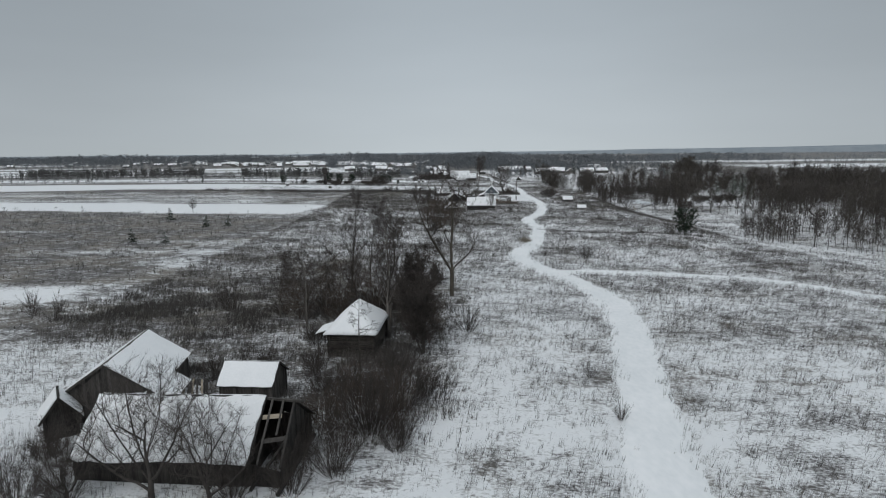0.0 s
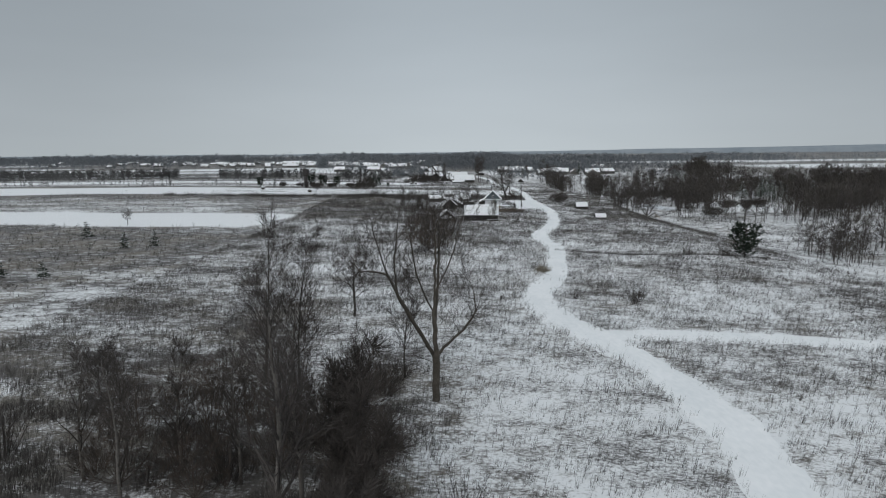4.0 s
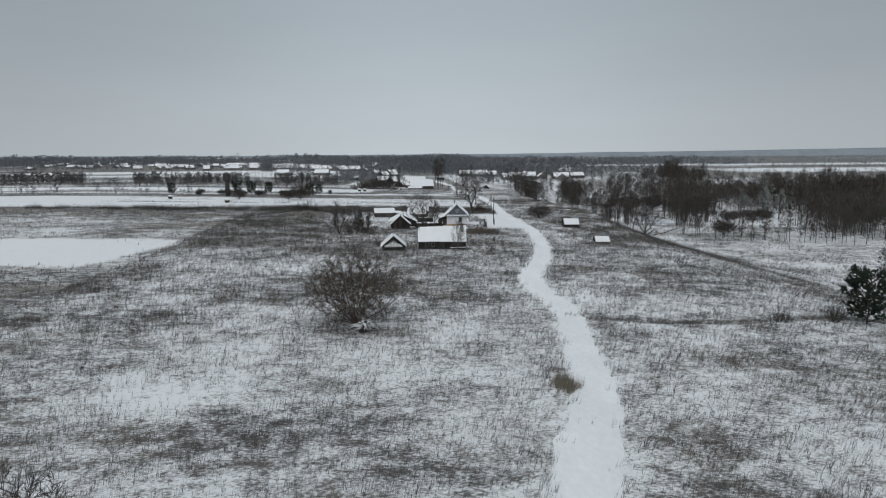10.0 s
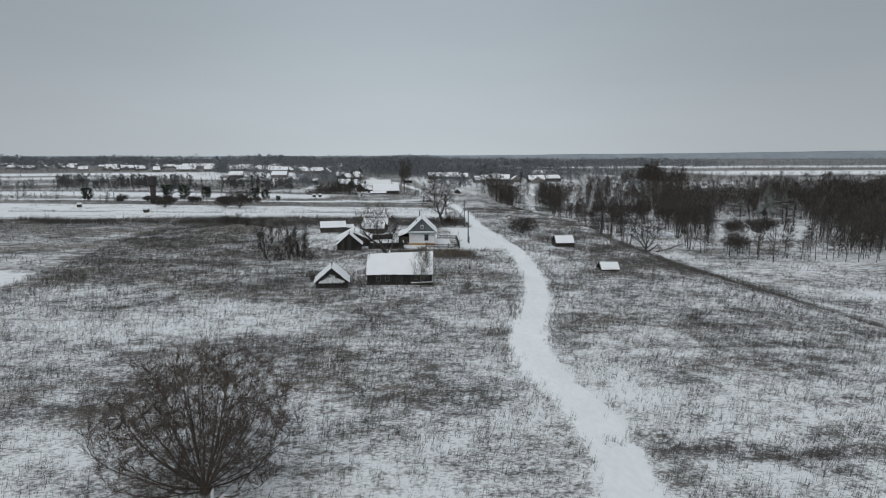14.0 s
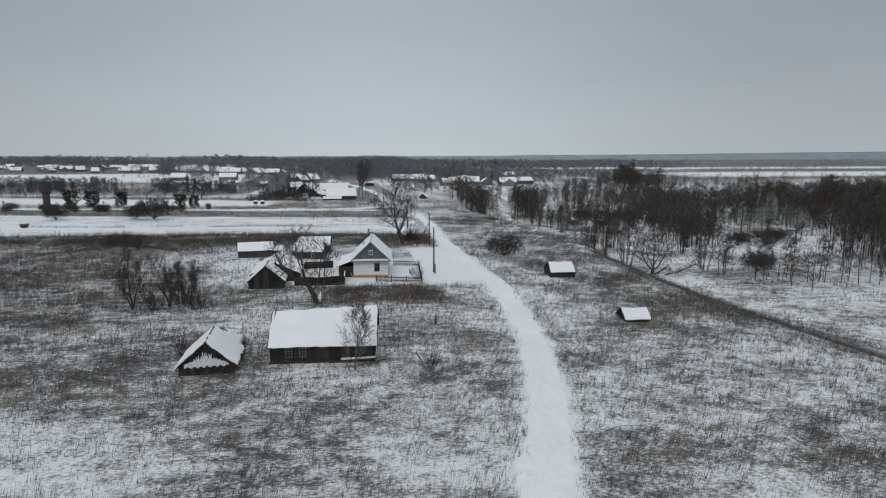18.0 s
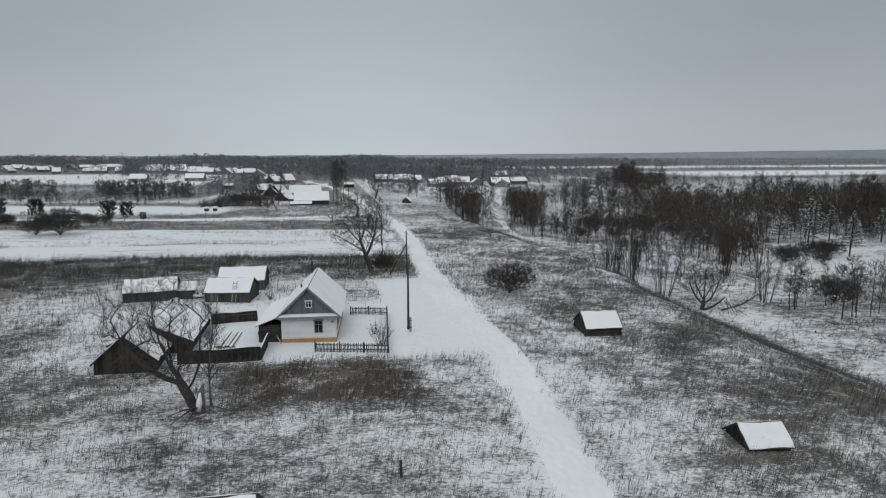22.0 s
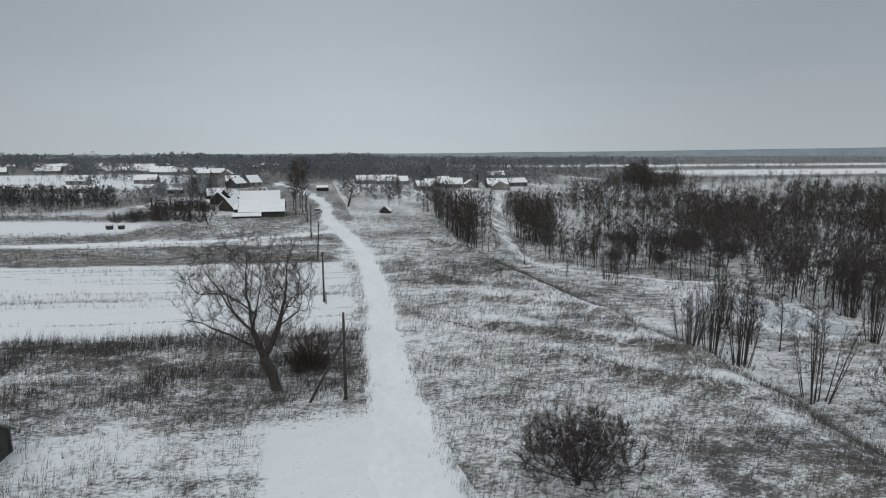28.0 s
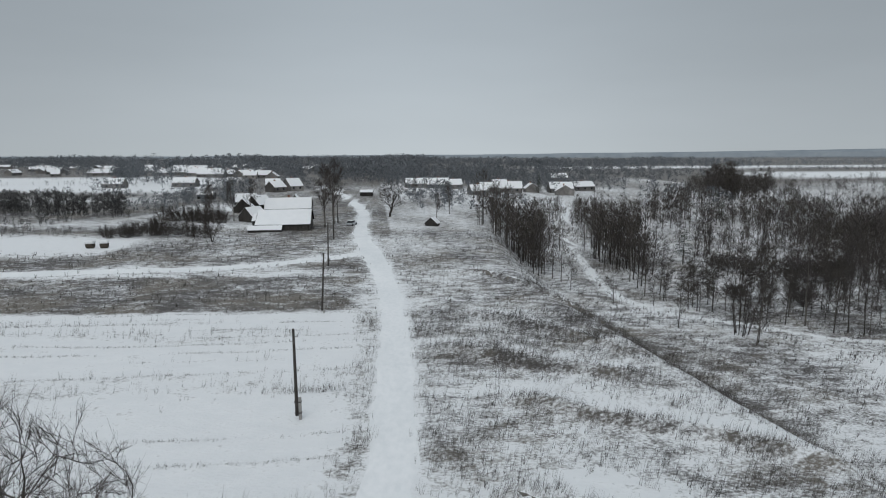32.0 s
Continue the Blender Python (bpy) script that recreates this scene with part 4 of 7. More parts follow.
def conifer(name, seed, height, spread, whorls, label, snowy=0.5, group="", clear=0.12, sharp=1.0):
    """Whorls of needled branches round a straight trunk, part of them under snow."""
    rng = random.Random(seed)
    wood, green, white = Shape(), Shape(), Shape()
    wood.tube([(0, 0, -0.2), (0, 0, height * 0.5), (0, 0, height * 0.98)], [height * 0.018, height * 0.011, 0.01], 6)
    for k in range(whorls):
        f = k / (whorls - 1)
        z = height * (clear + (0.97 - clear) * f)
        r = spread * (1 - f) ** sharp + 0.12
        for _ in range(max(4, int(9 * (1 - 0.5 * f)))):
            a = rng.uniform(0, 2 * math.pi)
            out = Vector((math.cos(a), math.sin(a), rng.uniform(-0.25, 0.25)))
            ln = r * rng.uniform(0.65, 1.1)
            n = max(3, int(ln / 0.22))
            for i in range(n):
                p = Vector((0, 0, z)) + out * ln * (i + 1) / n
                for _ in range(3):
                    s = Vector((rng.uniform(-1, 1), rng.uniform(-1, 1), rng.uniform(-0.2, 0.9))).normalized() * 0.26
                    c = out.cross(s).normalized() * 0.10
                    green.add([p - c, p + c, p + s + out * 0.16], [(0, 1, 2)])
                if rng.random() < snowy:
                    c = Vector((-out.y, out.x, 0)).normalized() * 0.07
                    up = Vector((0, 0, 0.09))
                    white.add([p - c + up, p + c + up, p + out * 0.42 + c * 0.5 + up * 0.5, p + out * 0.42 - c * 0.5 + up * 0.5, p + out * 0.16 + up * 1.6],
                              [(0, 1, 4), (1, 2, 4), (2, 3, 4), (3, 0, 4), (3, 2, 1, 0)])
    ob = new(name)
    part("trunk", wood, BARK, ob)
    part("foliage", green, NEEDLE, ob)
    if white.v:
        tagged(part("snow_load", white, SNOW, ob, "lumps of snow on the branches"), kind="stuff")
    return tagged(ob, label, "tree", group)


def put(ob, x, y, turn=0.0, scale=1.0, z=None, tilt=(0, 0)):
    """Sets a built thing down on the ground."""
    zz = float(ground_z(x, y)) if z is None else z
    ob.matrix_world = pose(x, y, zz, tilt[0], tilt[1], turn) @ Matrix.Scale(scale, 4)
    return ob


def again(ob, x, y, turn=0.0, scale=1.0, label=""):
    keep = ob.scale.copy()
    ob.scale = (1, 1, 1)
    made = copy_thing(ob, pose(x, y, float(ground_z(x, y)), 0, 0, turn))
    made.scale = (scale, scale, scale)
    ob.scale = keep
    if label:
        tagged(made, label)
    return made


# ---- buildings ----
def planks(shape, a, b, low, top, rng, width=0.16, thick=0.03, loss=0.0):
    """Upright boards side by side from a to b; top: height at a fraction of the way."""
    a, b = Vector((*a, 0)), Vector((*b, 0))
    n = max(1, int((b - a).length / width))
    d = (b - a) / n
    s = Vector((d.y, -d.x, 0)).normalized()
    for i in range(n):
        if rng.random() < loss:
            continue
        p, q = a + d * (i + 0.03), a + d * (i + 0.97)
        t, lo = thick * rng.uniform(0.7, 1.5), low - rng.uniform(0, 0.05)
        h0, h1 = top((i + 0.03) / n), top((i + 0.97) / n)
        vs = [(v.x, v.y, z) for off in (0, t) for v, z in ((p + s * off, lo), (q + s * off, lo), (q + s * off, h1), (p + s * off, h0))]
        shape.add(vs, [(3, 2, 1, 0), (4, 5, 6, 7), (0, 1, 5, 4), (1, 2, 6, 5), (2, 3, 7, 6), (3, 0, 4, 7)])


def plank_wall(parent, name, a, b, low, top, mat, rng, width=0.2, thick=0.03, loss=0.0):
    """A wall with a thin dark backing and upright boards, each a piece of its own."""
    va, vb = Vector((*a, 0)), Vector((*b, 0))
    d = vb - va
    s = Vector((d.y, -d.x, 0)).normalized()
    fs = (0, 0.25, 0.5, 0.75, 1)
    rim = [(va + d * f, top(f) - 0.02) for f in fs]
    out = [(p.x, p.y, z) for p, z in rim] + [(vb.x, vb.y, low), (va.x, va.y, low)]
    back = [(x - s.x * 0.04, y - s.y * 0.04, z) for x, y, z in out]
    n = len(out)
    wall = part(name, Shape().add(out + back, [tuple(range(n))[::-1], tuple(range(n, 2 * n))] + [(i, (i + 1) % n, n + (i + 1) % n, n + i) for i in range(n)]), DARKWOOD, parent)
    count = max(2, int(d.length / width))
    step = d / count
    for i in range(count):
        if rng.random() < loss:
            continue
        p, q = va + step * (i + 0.03), va + step * (i + 0.97)
        t, lo = thick * rng.uniform(0.7, 1.6), low - rng.uniform(-0.03, 0.06)
        h0, h1 = top((i + 0.03) / count), top((i + 0.97) / count)
        vs = [(v.x, v.y, z) for off in (0.003, t) for v, z in ((p + s * off, lo), (q + s * off, lo), (q + s * off, h1), (p + s * off, h0))]
        part("plank", Shape().add(vs, [(3, 2, 1, 0), (4, 5, 6, 7), (0, 1, 5, 4), (1, 2, 6, 5), (2, 3, 7, 6), (3, 0, 4, 7)]), mat, wall)
    return wall


def logs(parent, a, b, low, high, mat, rng, radius=0.12, out=0.22):
    """Round logs lying on one another from a to b, each a piece of its own."""
    a, b = Vector((*a, 0)), Vector((*b, 0))
    d = (b - a).normalized()
    z = low + radius
    while z < high:
        j = Vector((0, 0, rng.uniform(-0.01, 0.01)))
        up = Vector((0, 0, z))
        part("log", Shape().tube([a - d * out * rng.uniform(0.6, 1.3) + up, (a + b) / 2 + up + j, b + d * out * rng.uniform(0.6, 1.3) + up], [radius, radius * rng.uniform(0.94, 1.03), radius], 7), mat, parent)
        z += radius * 1.86


def window(parent, x, y, z, w, h, face, casing=None, bars=True):
    """A casement with casing, sashes and dark glass on a wall that faces -y ('front'), +x ('right') or -x."""
    ob = new("window")
    ob.parent = parent
    ob.matrix_parent_inverse = Matrix()
    ob.matrix_local = pose(x, y, z, 0, 0, {"front": 0, "right": 90, "left": -90}[face])
    f, t = Shape(), 0.09
    f.box(-w / 2 - t, -0.07, -t, -w / 2, 0, h + t).box(w / 2, -0.07, -t, w / 2 + t, 0, h + t)
    f.box(-w / 2, -0.07, -t, w / 2, 0, 0).box(-w / 2 - t * 1.6, -0.10, h, w / 2 + t * 1.6, 0, h + t * 1.5)
    part("window_frame", f, casing or TRIM, ob)
    if bars:
        s = Shape().box(-0.02, -0.045, 0.0, 0.02, -0.012, h).box(-w / 2, -0.045, h * 0.64, w / 2, -0.012, h * 0.64 + 0.04)
        part("sash_bars", s, casing or TRIM, ob)
    part("pane", Shape().box(-w / 2, -0.012, 0, w / 2, -0.004, h), GLASS, ob, "dark window glass")
    return ob


def building(name, x, y, turn, L, D, wall, ridge, label, category="shed", mat=None, over=0.3, snow=0.09, logwall=False, loss=0.0, seed=1, sag=0.0,
             gable_mat=None, detail=True, z=None, ragged=0.12, group="", hole=(), windows=False):
    """A gabled hut with its ridge along local x, its foot at the middle of the plan."""
    rng = random.Random(seed)
    ob = thing(name, x, y, turn, label, category, group, z)
    mat = mat or OLDWOOD
    hx, hy = L / 2, D / 2
    corners = {"front": ((-hx, -hy), (hx, -hy)), "back": ((hx, hy), (-hx, hy)), "right": ((hx, -hy), (hx, hy)), "left": ((-hx, hy), (-hx, -hy))}
    rise = lambda f: wall + (ridge - wall) * (1 - abs(2 * f - 1)) - 0.05
    for side, (a, b) in corners.items():
        if side in hole:
            continue
        s = Shape()
        if side in ("front", "back"):
            if logwall:
                logs(ob, a, b, -0.1, wall, LOGWOOD, rng)
                continue
            if detail:
                plank_wall(ob, "wall", a, b, -0.15, lambda f: wall, mat, rng, loss=loss)
                continue
            planks(s, a, b, -0.15, lambda f: wall, rng, width=50, thick=0.05)
        elif logwall:
            logs(ob, a, b, -0.1, wall, LOGWOOD, rng)
            plank_wall(ob, "gable_wall", a, b, wall - 0.1, rise, gable_mat or mat, rng, loss=loss)
            continue
        else:
            if detail:
                plank_wall(ob, "gable_wall", a, b, -0.15, rise, gable_mat or mat, rng, loss=loss)
                continue
            v = [Vector((*a, 0)), Vector((*b, 0))]
            pts = [(v[0].x, v[0].y, -0.15), (v[1].x, v[1].y, -0.15), (v[1].x, v[1].y, wall), ((v[0].x + v[1].x) / 2, (v[0].y + v[1].y) / 2, ridge - 0.05), (v[0].x, v[0].y, wall)]
            out = (b[1] - a[1]) / D * 0.06
            s.add(pts + [(p[0] + out, p[1], p[2]) for p in pts], [(4, 3, 2, 1, 0), (5, 6, 7, 8, 9), (0, 1, 6, 5), (1, 2, 7, 6), (2, 3, 8, 7), (3, 4, 9, 8), (4, 0, 5, 9)])
        part("wall", s, (gable_mat or mat) if side in ("left", "right") else mat, ob)
    # solid box whose dark colour stands in for the unlit inside
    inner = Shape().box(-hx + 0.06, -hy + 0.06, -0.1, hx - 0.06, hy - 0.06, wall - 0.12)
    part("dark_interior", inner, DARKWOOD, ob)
    if detail:
        for x0 in (-hx, hx):
            for y0 in (-hy, hy):
                part("corner_post", Shape().box(x0 - 0.08, y0 - 0.08, -0.15, x0 + 0.08, y0 + 0.08, wall), mat, ob)
    ez = wall - over * (ridge - wall) / hy
    ox = hx + over * 0.8
    for s in (-1, 1):
        mid = ridge - sag
        cs = [(-ox, s * (hy + over), ez), (ox, s * (hy + over), ez), (ox, 0, ridge), (-ox, 0, mid)]
        if s > 0:
            cs = [cs[1], cs[0], cs[3], cs[2]]
        part("roof_slope", Shape().plate(cs, 0.06), DARKWOOD, ob)
        nrm = (Vector(cs[1]) - Vector(cs[0])).cross(Vector(cs[3]) - Vector(cs[0])).normalized()
        up = [Vector(c) + nrm * 0.064 for c in cs]
        inset = 0.06
        cen = sum(up, Vector()) / 4
        up = [c.lerp(cen, inset / max((c - cen).length, 0.5)) for c in up]
        n = (max(4, int(L * 1.6)), max(4, int(D * 1.1))) if detail else (4, 3)
        part("snow_cover", Shape().plate(up, snow, n[0], n[1], 0.022 if detail else 0.02, ragged, seed + s), SNOW, ob, "blanket of snow")
    if detail:
        part("ridge_board", Shape().beam((-ox, 0, mid + 0.06), (ox, 0, ridge + 0.06), 0.14, 0.05), mat, ob)
        for x0 in (-ox, ox):
            for s in (-1, 1):
                part("verge_board", Shape().beam((x0, s * (hy + over), ez + 0.02), (x0, 0, (ridge if x0 > 0 else mid) + 0.02), 0.04, 0.16), mat, ob)
    elif windows:
        k = max(2, int(L / 4))
        for i in range(k):
            x0 = -hx + L * (i + 0.5) / k
            part("window", Shape().box(x0 - 0.5, -hy - 0.09, wall * 0.35, x0 + 0.5, -hy - 0.055, wall * 0.8), GLASS, ob, "small dark window")
        part("chimney", Shape().box(-0.4, 0.3, ridge - 0.6, 0.3, 0.9, ridge + 0.8), BRICK, ob, "brick chimney")
    return ob


rnd = random.Random(5)

# white house with its log annex
house = thing("village_house", 20.85, 251.4, -5, "white boarded village house with ochre plinth and snowy roof", "house", z=-0.6)
part("plinth", Shape().box(-2.9, -0.03, -0.2, 2.9, 10.5, 0.55), OCHRE, house, "ochre-painted plinth")
wall = part("front_wall", Shape().box(-2.83, 0.03, 0.55, 2.83, 0.06, 3.05), PAINT, house, "white painted clapboards")
for i in range(14):
    z0 = 0.55 + i * 0.18
    part("clapboard", Shape().box(-2.85, 0.0, z0, 2.85, 0.03, z0 + 0.174), PAINT, wall)
for nm, x0 in (("right_wall", 2.80), ("left_wall", -2.85)):
    side = part(nm, Shape().box(x0 + 0.015, 0.05, 0.55, x0 + 0.035, 10.44, 3.05), PAINT, house)
    for i in range(14):
        z0 = 0.55 + i * 0.18
        part("clapboard", Shape().box(x0, 0.05, z0, x0 + 0.05, 10.45, z0 + 0.172), PAINT, side)
part("back_wall", Shape().box(-2.85, 10.40, 0.55, 2.85, 10.45, 3.05), OLDWOOD, house)
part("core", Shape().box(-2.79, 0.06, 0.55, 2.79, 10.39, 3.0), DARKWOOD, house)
for x0 in (-2.85, 2.71):
    part("corner_board", Shape().box(x0 - 0.02, -0.03, 0.55, x0 + 0.16, 0.0, 3.05), PAINT, house)
tagged(plank_wall(house, "gable", (-2.95, 0.0), (2.95, 0.0), 3.1, lambda f: 3.15 + 2.7 * (1 - abs(2 * f - 1)), GABLE, rnd, 0.15), "blue-grey gable boards")
plank_wall(house, "gable", (2.95, 10.45), (-2.95, 10.45), 3.0, lambda f: 3.15 + 2.7 * (1 - abs(2 * f - 1)), GABLE, rnd, 0.3)
part("cornice", Shape().box(-3.1, -0.5, 2.93, 3.1, 0.02, 3.02).box(-3.1, -0.53, 2.80, 3.1, -0.5, 3.04), TRIM, house, "green-grey cornice")
part("pent_snow", Shape().plate([(-3.05, -0.52, 3.03), (3.05, -0.52, 3.03), (3.05, 0.0, 3.22), (-3.05, 0.0, 3.22)], 0.08, 14, 3, 0.02, 0.03, 3), SNOW, house, "strip of snow", True)
RF = {"right_roof": [(3.35, 11.0, 2.78), (0, 11.0, 6.0), (0, -0.35, 6.0), (3.35, -0.35, 2.78)],
      "left_roof": [(-3.3, -0.35, 2.83), (0, -0.35, 6.0), (0, 11.0, 6.0), (-3.3, 11.0, 2.83)],
      "annex_roof": [(-5.5, -0.2, 2.0), (-3.25, -0.2, 2.86), (-3.25, 9.5, 2.86), (-5.5, 9.5, 2.0)]}
for k, (nm, cs) in enumerate(RF.items()):
    part(nm, Shape().plate(cs, 0.06), DARKWOOD, house)
    nv = (Vector(cs[1]) - Vector(cs[0])).cross(Vector(cs[3]) - Vector(cs[0])).normalized() * 0.064
    part("snow_cover", Shape().plate([Vector(c) + nv for c in cs], 0.10, 10, 20, 0.018, 0.05, k), SNOW, house, "blanket of snow")
for s in (-1, 1):
    part("verge_board", Shape().beam((s * 3.35, -0.37, 2.86), (0, -0.37, 6.08), 0.05, 0.2), TRIM, house)
part("ridge_board", Shape().beam((-0.25, 8.6, 6.45), (-0.05, 11.05, 6.3), 0.1, 0.1), OLDWOOD, house)
part("stove_pipe", Shape().tube([(-0.55, 9.6, 5.3), (-0.55, 9.6, 7.0)], [0.11, 0.11], 8).tube([(-0.55, 9.6, 7.0), (-0.55, 9.6, 7.15)], [0.16, 0.03], 8), RUST, house, "rusty stove pipe")
part("vent_pipe", Shape().tube([(-1.3, 5.0, 4.6), (-1.3, 5.0, 5.4)], [0.09, 0.09], 8), RUST, house)
window(house, 1.0, -0.005, 1.2, 0.75, 1.25, "front")
window(house, 0.05, -0.035, 4.0, 0.5, 0.6, "front", PAINT)
for y0 in (1.4, 3.4, 5.4, 7.6):
    window(house, 2.855, y0, 1.25, 0.72, 1.2, "right")
part("wall_plate", Shape().box(2.35, -0.02, 2.2, 2.6, -0.003, 2.4), TRIM, house)
logs(house, (-5.1, 0.3), (-2.95, 0.3), -0.15, 2.1, LOGWOOD, rnd)
logs(house, (-5.1, 9.2), (-5.1, 0.3), -0.15, 1.95, LOGWOOD, rnd)
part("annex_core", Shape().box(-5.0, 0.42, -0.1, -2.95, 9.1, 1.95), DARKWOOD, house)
part("leaning_board", Shape().beam((-2.75, -0.5, -0.05), (-3.35, -0.15, 1.0), 0.12, 0.04), PALEWOOD, house)

# log house
log_house = building("log_house", 14.27, 216.5, -5.6, 10.2, 6.4, 1.95, 4.75, "abandoned dark plank-clad log house under a snowy roof", "house", DARKWOOD,
                     over=0.4, snow=0.10, seed=11, sag=0.35, z=-1.0)
for x0 in (-3.35, -2.0):
    window(log_house, x0, -3.26, 0.6, 0.52, 0.82, "front", GREYPAINT)
part("foot_beam", Shape().beam((-5.3, -3.5, 0.06), (0.8, -3.45, 0.1), 0.16, 0.16).beam((0.6, -3.6, 0.0), (5.4, -3.5, 0.35), 0.14, 0.12), OLDWOOD, log_house)
part("loose_board", Shape().beam((5.3, -3.6, 0.0), (5.5, -2.2, 1.5), 0.14, 0.04), PALEWOOD, log_house)
part("loose_board", Shape().beam((4.6, -4.0, 0.05), (6.2, -3.5, 0.15), 0.16, 0.04), OLDWOOD, log_house)
part("bench_snow", Shape().plate([(1.8, -3.75, 0.3), (5.2, -3.75, 0.42), (5.2, -3.4, 0.45), (1.8, -3.4, 0.33)], 0.08, 8, 2, 0.03, 0.05), SNOW, log_house)

# half-collapsed shed beside it
shed_c = building("collapsed_shed", 3.3, 213.6, 92, 5.0, 4.7, 1.3, 3.35, "half-collapsed log shed with snow on broken roof", "shed", DARKWOOD, over=0.35, seed=12, ragged=0.3, loss=0.06, z=-1.3, snow=0.12)
for i in range(13):
    x0 = 2.6 + i * 0.36
    part("rafter", Shape().beam((x0, 0.1 + rnd.uniform(-0.1, 0.1), 3.05 - 0.09 * i + rnd.uniform(-0.12, 0.25)), (x0 + rnd.uniform(-0.2, 0.2), -2.7, 0.75 - 0.02 * i + rnd.uniform(-0.2, 0.1)), 0.13, 0.04), OLDWOOD, shed_c)
    part("rafter", Shape().beam((x0, 0.1, 2.95 - 0.09 * i), (x0 + rnd.uniform(-0.2, 0.2), 2.6, 0.6 + rnd.uniform(-0.2, 0.2)), 0.13, 0.04), OLDWOOD, shed_c)
part("snow_patch", Shape().plate([(3.1, -2.2, 1.1), (6.6, -2.1, 0.95), (6.4, -0.75, 1.95), (3.3, -0.95, 2.2)], 0.10, 10, 7, 0.07, 0.7, 4), SNOW, shed_c, "torn patch of snow", True)
planks_low = Shape()
planks(planks_low, (2.5, -2.3), (7.0, -2.3), -0.2, lambda f: 0.9, rnd, loss=0.25)
part("wall", planks_low, DARKWOOD, shed_c)
for i in range(5):
    part("fallen_board", Shape().beam((5.2 + 0.3 * i, -3.4, 0.0), (5.0 + 0.32 * i, -2.3, 1.2), 0.12, 0.03), PALEWOOD, shed_c)
drift = Shape()
for i in range(62):
    y0 = -1.95 + i * 0.063
    hgt = (1 - abs(y0) / 2.15) * 2.0
    drift.box(-2.60, y0, 1.08 + 0.08 * math.sin(i * 0.7) + rnd.uniform(-0.04, 0.04), -2.545, y0 + rnd.uniform(0.045, 0.063), 1.22 + hgt * rnd.uniform(0.35, 0.72))
part("gable_snow", drift, SNOW, shed_c, "wind-driven snow clinging to the gable")

# yard buildings
building("yard_shed", 4.8, 247.3, 90, 4.4, 5.0, 1.3, 3.5, "dark gabled plank shed at the yard's end", "shed", DARKWOOD, seed=31, over=0.3, z=-0.7)
building("long_shed", 5.7, 254.9, 90, 10, 7.0, 1.5, 3.3, "long dark plank cattle shed with snowy roof", "shed", DARKWOOD, seed=13, over=0.45, z=-0.7, sag=0.2)
s1 = building("plank_shed", -0.4, 272.9, 8, 6.2, 4.4, 1.75, 2.95, "grey plank shed with snow on its roof", "shed", OLDWOOD, seed=14, z=-0.6)
part("lean_to", Shape().box(3.1, -1.9, -0.1, 5.2, 1.7, 1.4), OLDWOOD, s1)
part("lean_to_snow", Shape().plate([(3.1, -2.2, 1.45), (5.5, -2.2, 1.42), (5.5, 1.9, 1.75), (3.1, 1.9, 1.85)], 0.13, 6, 8, 0.04, 0.06, 5), SNOW, s1, "blanket of snow", True)
s2 = building("green_door_shed", 10.1, 271.4, -10, 5.7, 4.2, 1.65, 3.0, "weathered plank shed with faded green door", "shed", OLDWOOD, seed=15, z=-0.5)
d = Shape()
planks(d, (-2.2, -2.16), (-1.1, -2.16), 0.0, lambda f: 1.5, rnd, 0.14)
part("door", d, GREENWOOD, s2, "faded green plank door")
part("prop_board", Shape().beam((-1.3, -2.6, 0.0), (-1.2, -2.2, 0.95), 0.1, 0.04), PALEWOOD, s2)
building("green_shed", 10.8, 278.2, -3, 6.2, 4.4, 1.8, 3.2, "grey-green plank barn with snowy roof", "shed", GREENWOOD, seed=16, z=-0.5, gable_mat=OLDWOOD)
ladder = thing("ladder", 10.6, 268.5, -10, "pale wooden ladder leaning against a snowy shed roof", "ladder", z=-0.5)
for x0 in (-0.25, 0.25):
    part("rail", Shape().beam((x0, 0.0, 0.0), (x0, 1.25, 2.9), 0.06, 0.08), PALEWOOD, ladder)
for i in range(8):
    f = 0.1 + i * 0.115
    part("rung", Shape().beam((-0.3, 1.25 * f, 2.9 * f), (0.3, 1.25 * f, 2.9 * f), 0.06, 0.05), PALEWOOD, ladder)

hut_a = building("small_shed", 53.9, 251.3, -4, 4.0, 3.5, 1.55, 2.85, "small dark log shed with snow on its roof", "shed", DARKWOOD, seed=17, z=-1.05, logwall=True)
part("fallen_board", Shape().beam((-0.8, -2.3, 0.05), (2.1, -2.0, 0.25), 0.3, 0.06).beam((-1.2, -2.7, 0.02), (1.0, -2.4, 0.12), 0.25, 0.05), OLDWOOD, hut_a)
building("cellar_hut", 54.0, 225.3, -6, 3.1, 2.7, 0.6, 1.6, "low sunken cellar hut with a snowy roof", "shed", DARKWOOD, seed=18, z=-1.3, over=0.3)

# old farmstead at the start
barn = building("old_barn", -17.0, 36.0, -3, 10.8, 6.8, 1.8, 4.3, "derelict dark barn with sagging snowy roof and open gable", "barn", DARKWOOD, seed=19, z=-0.4, hole=("right",), snow=0.12, ragged=0.2)
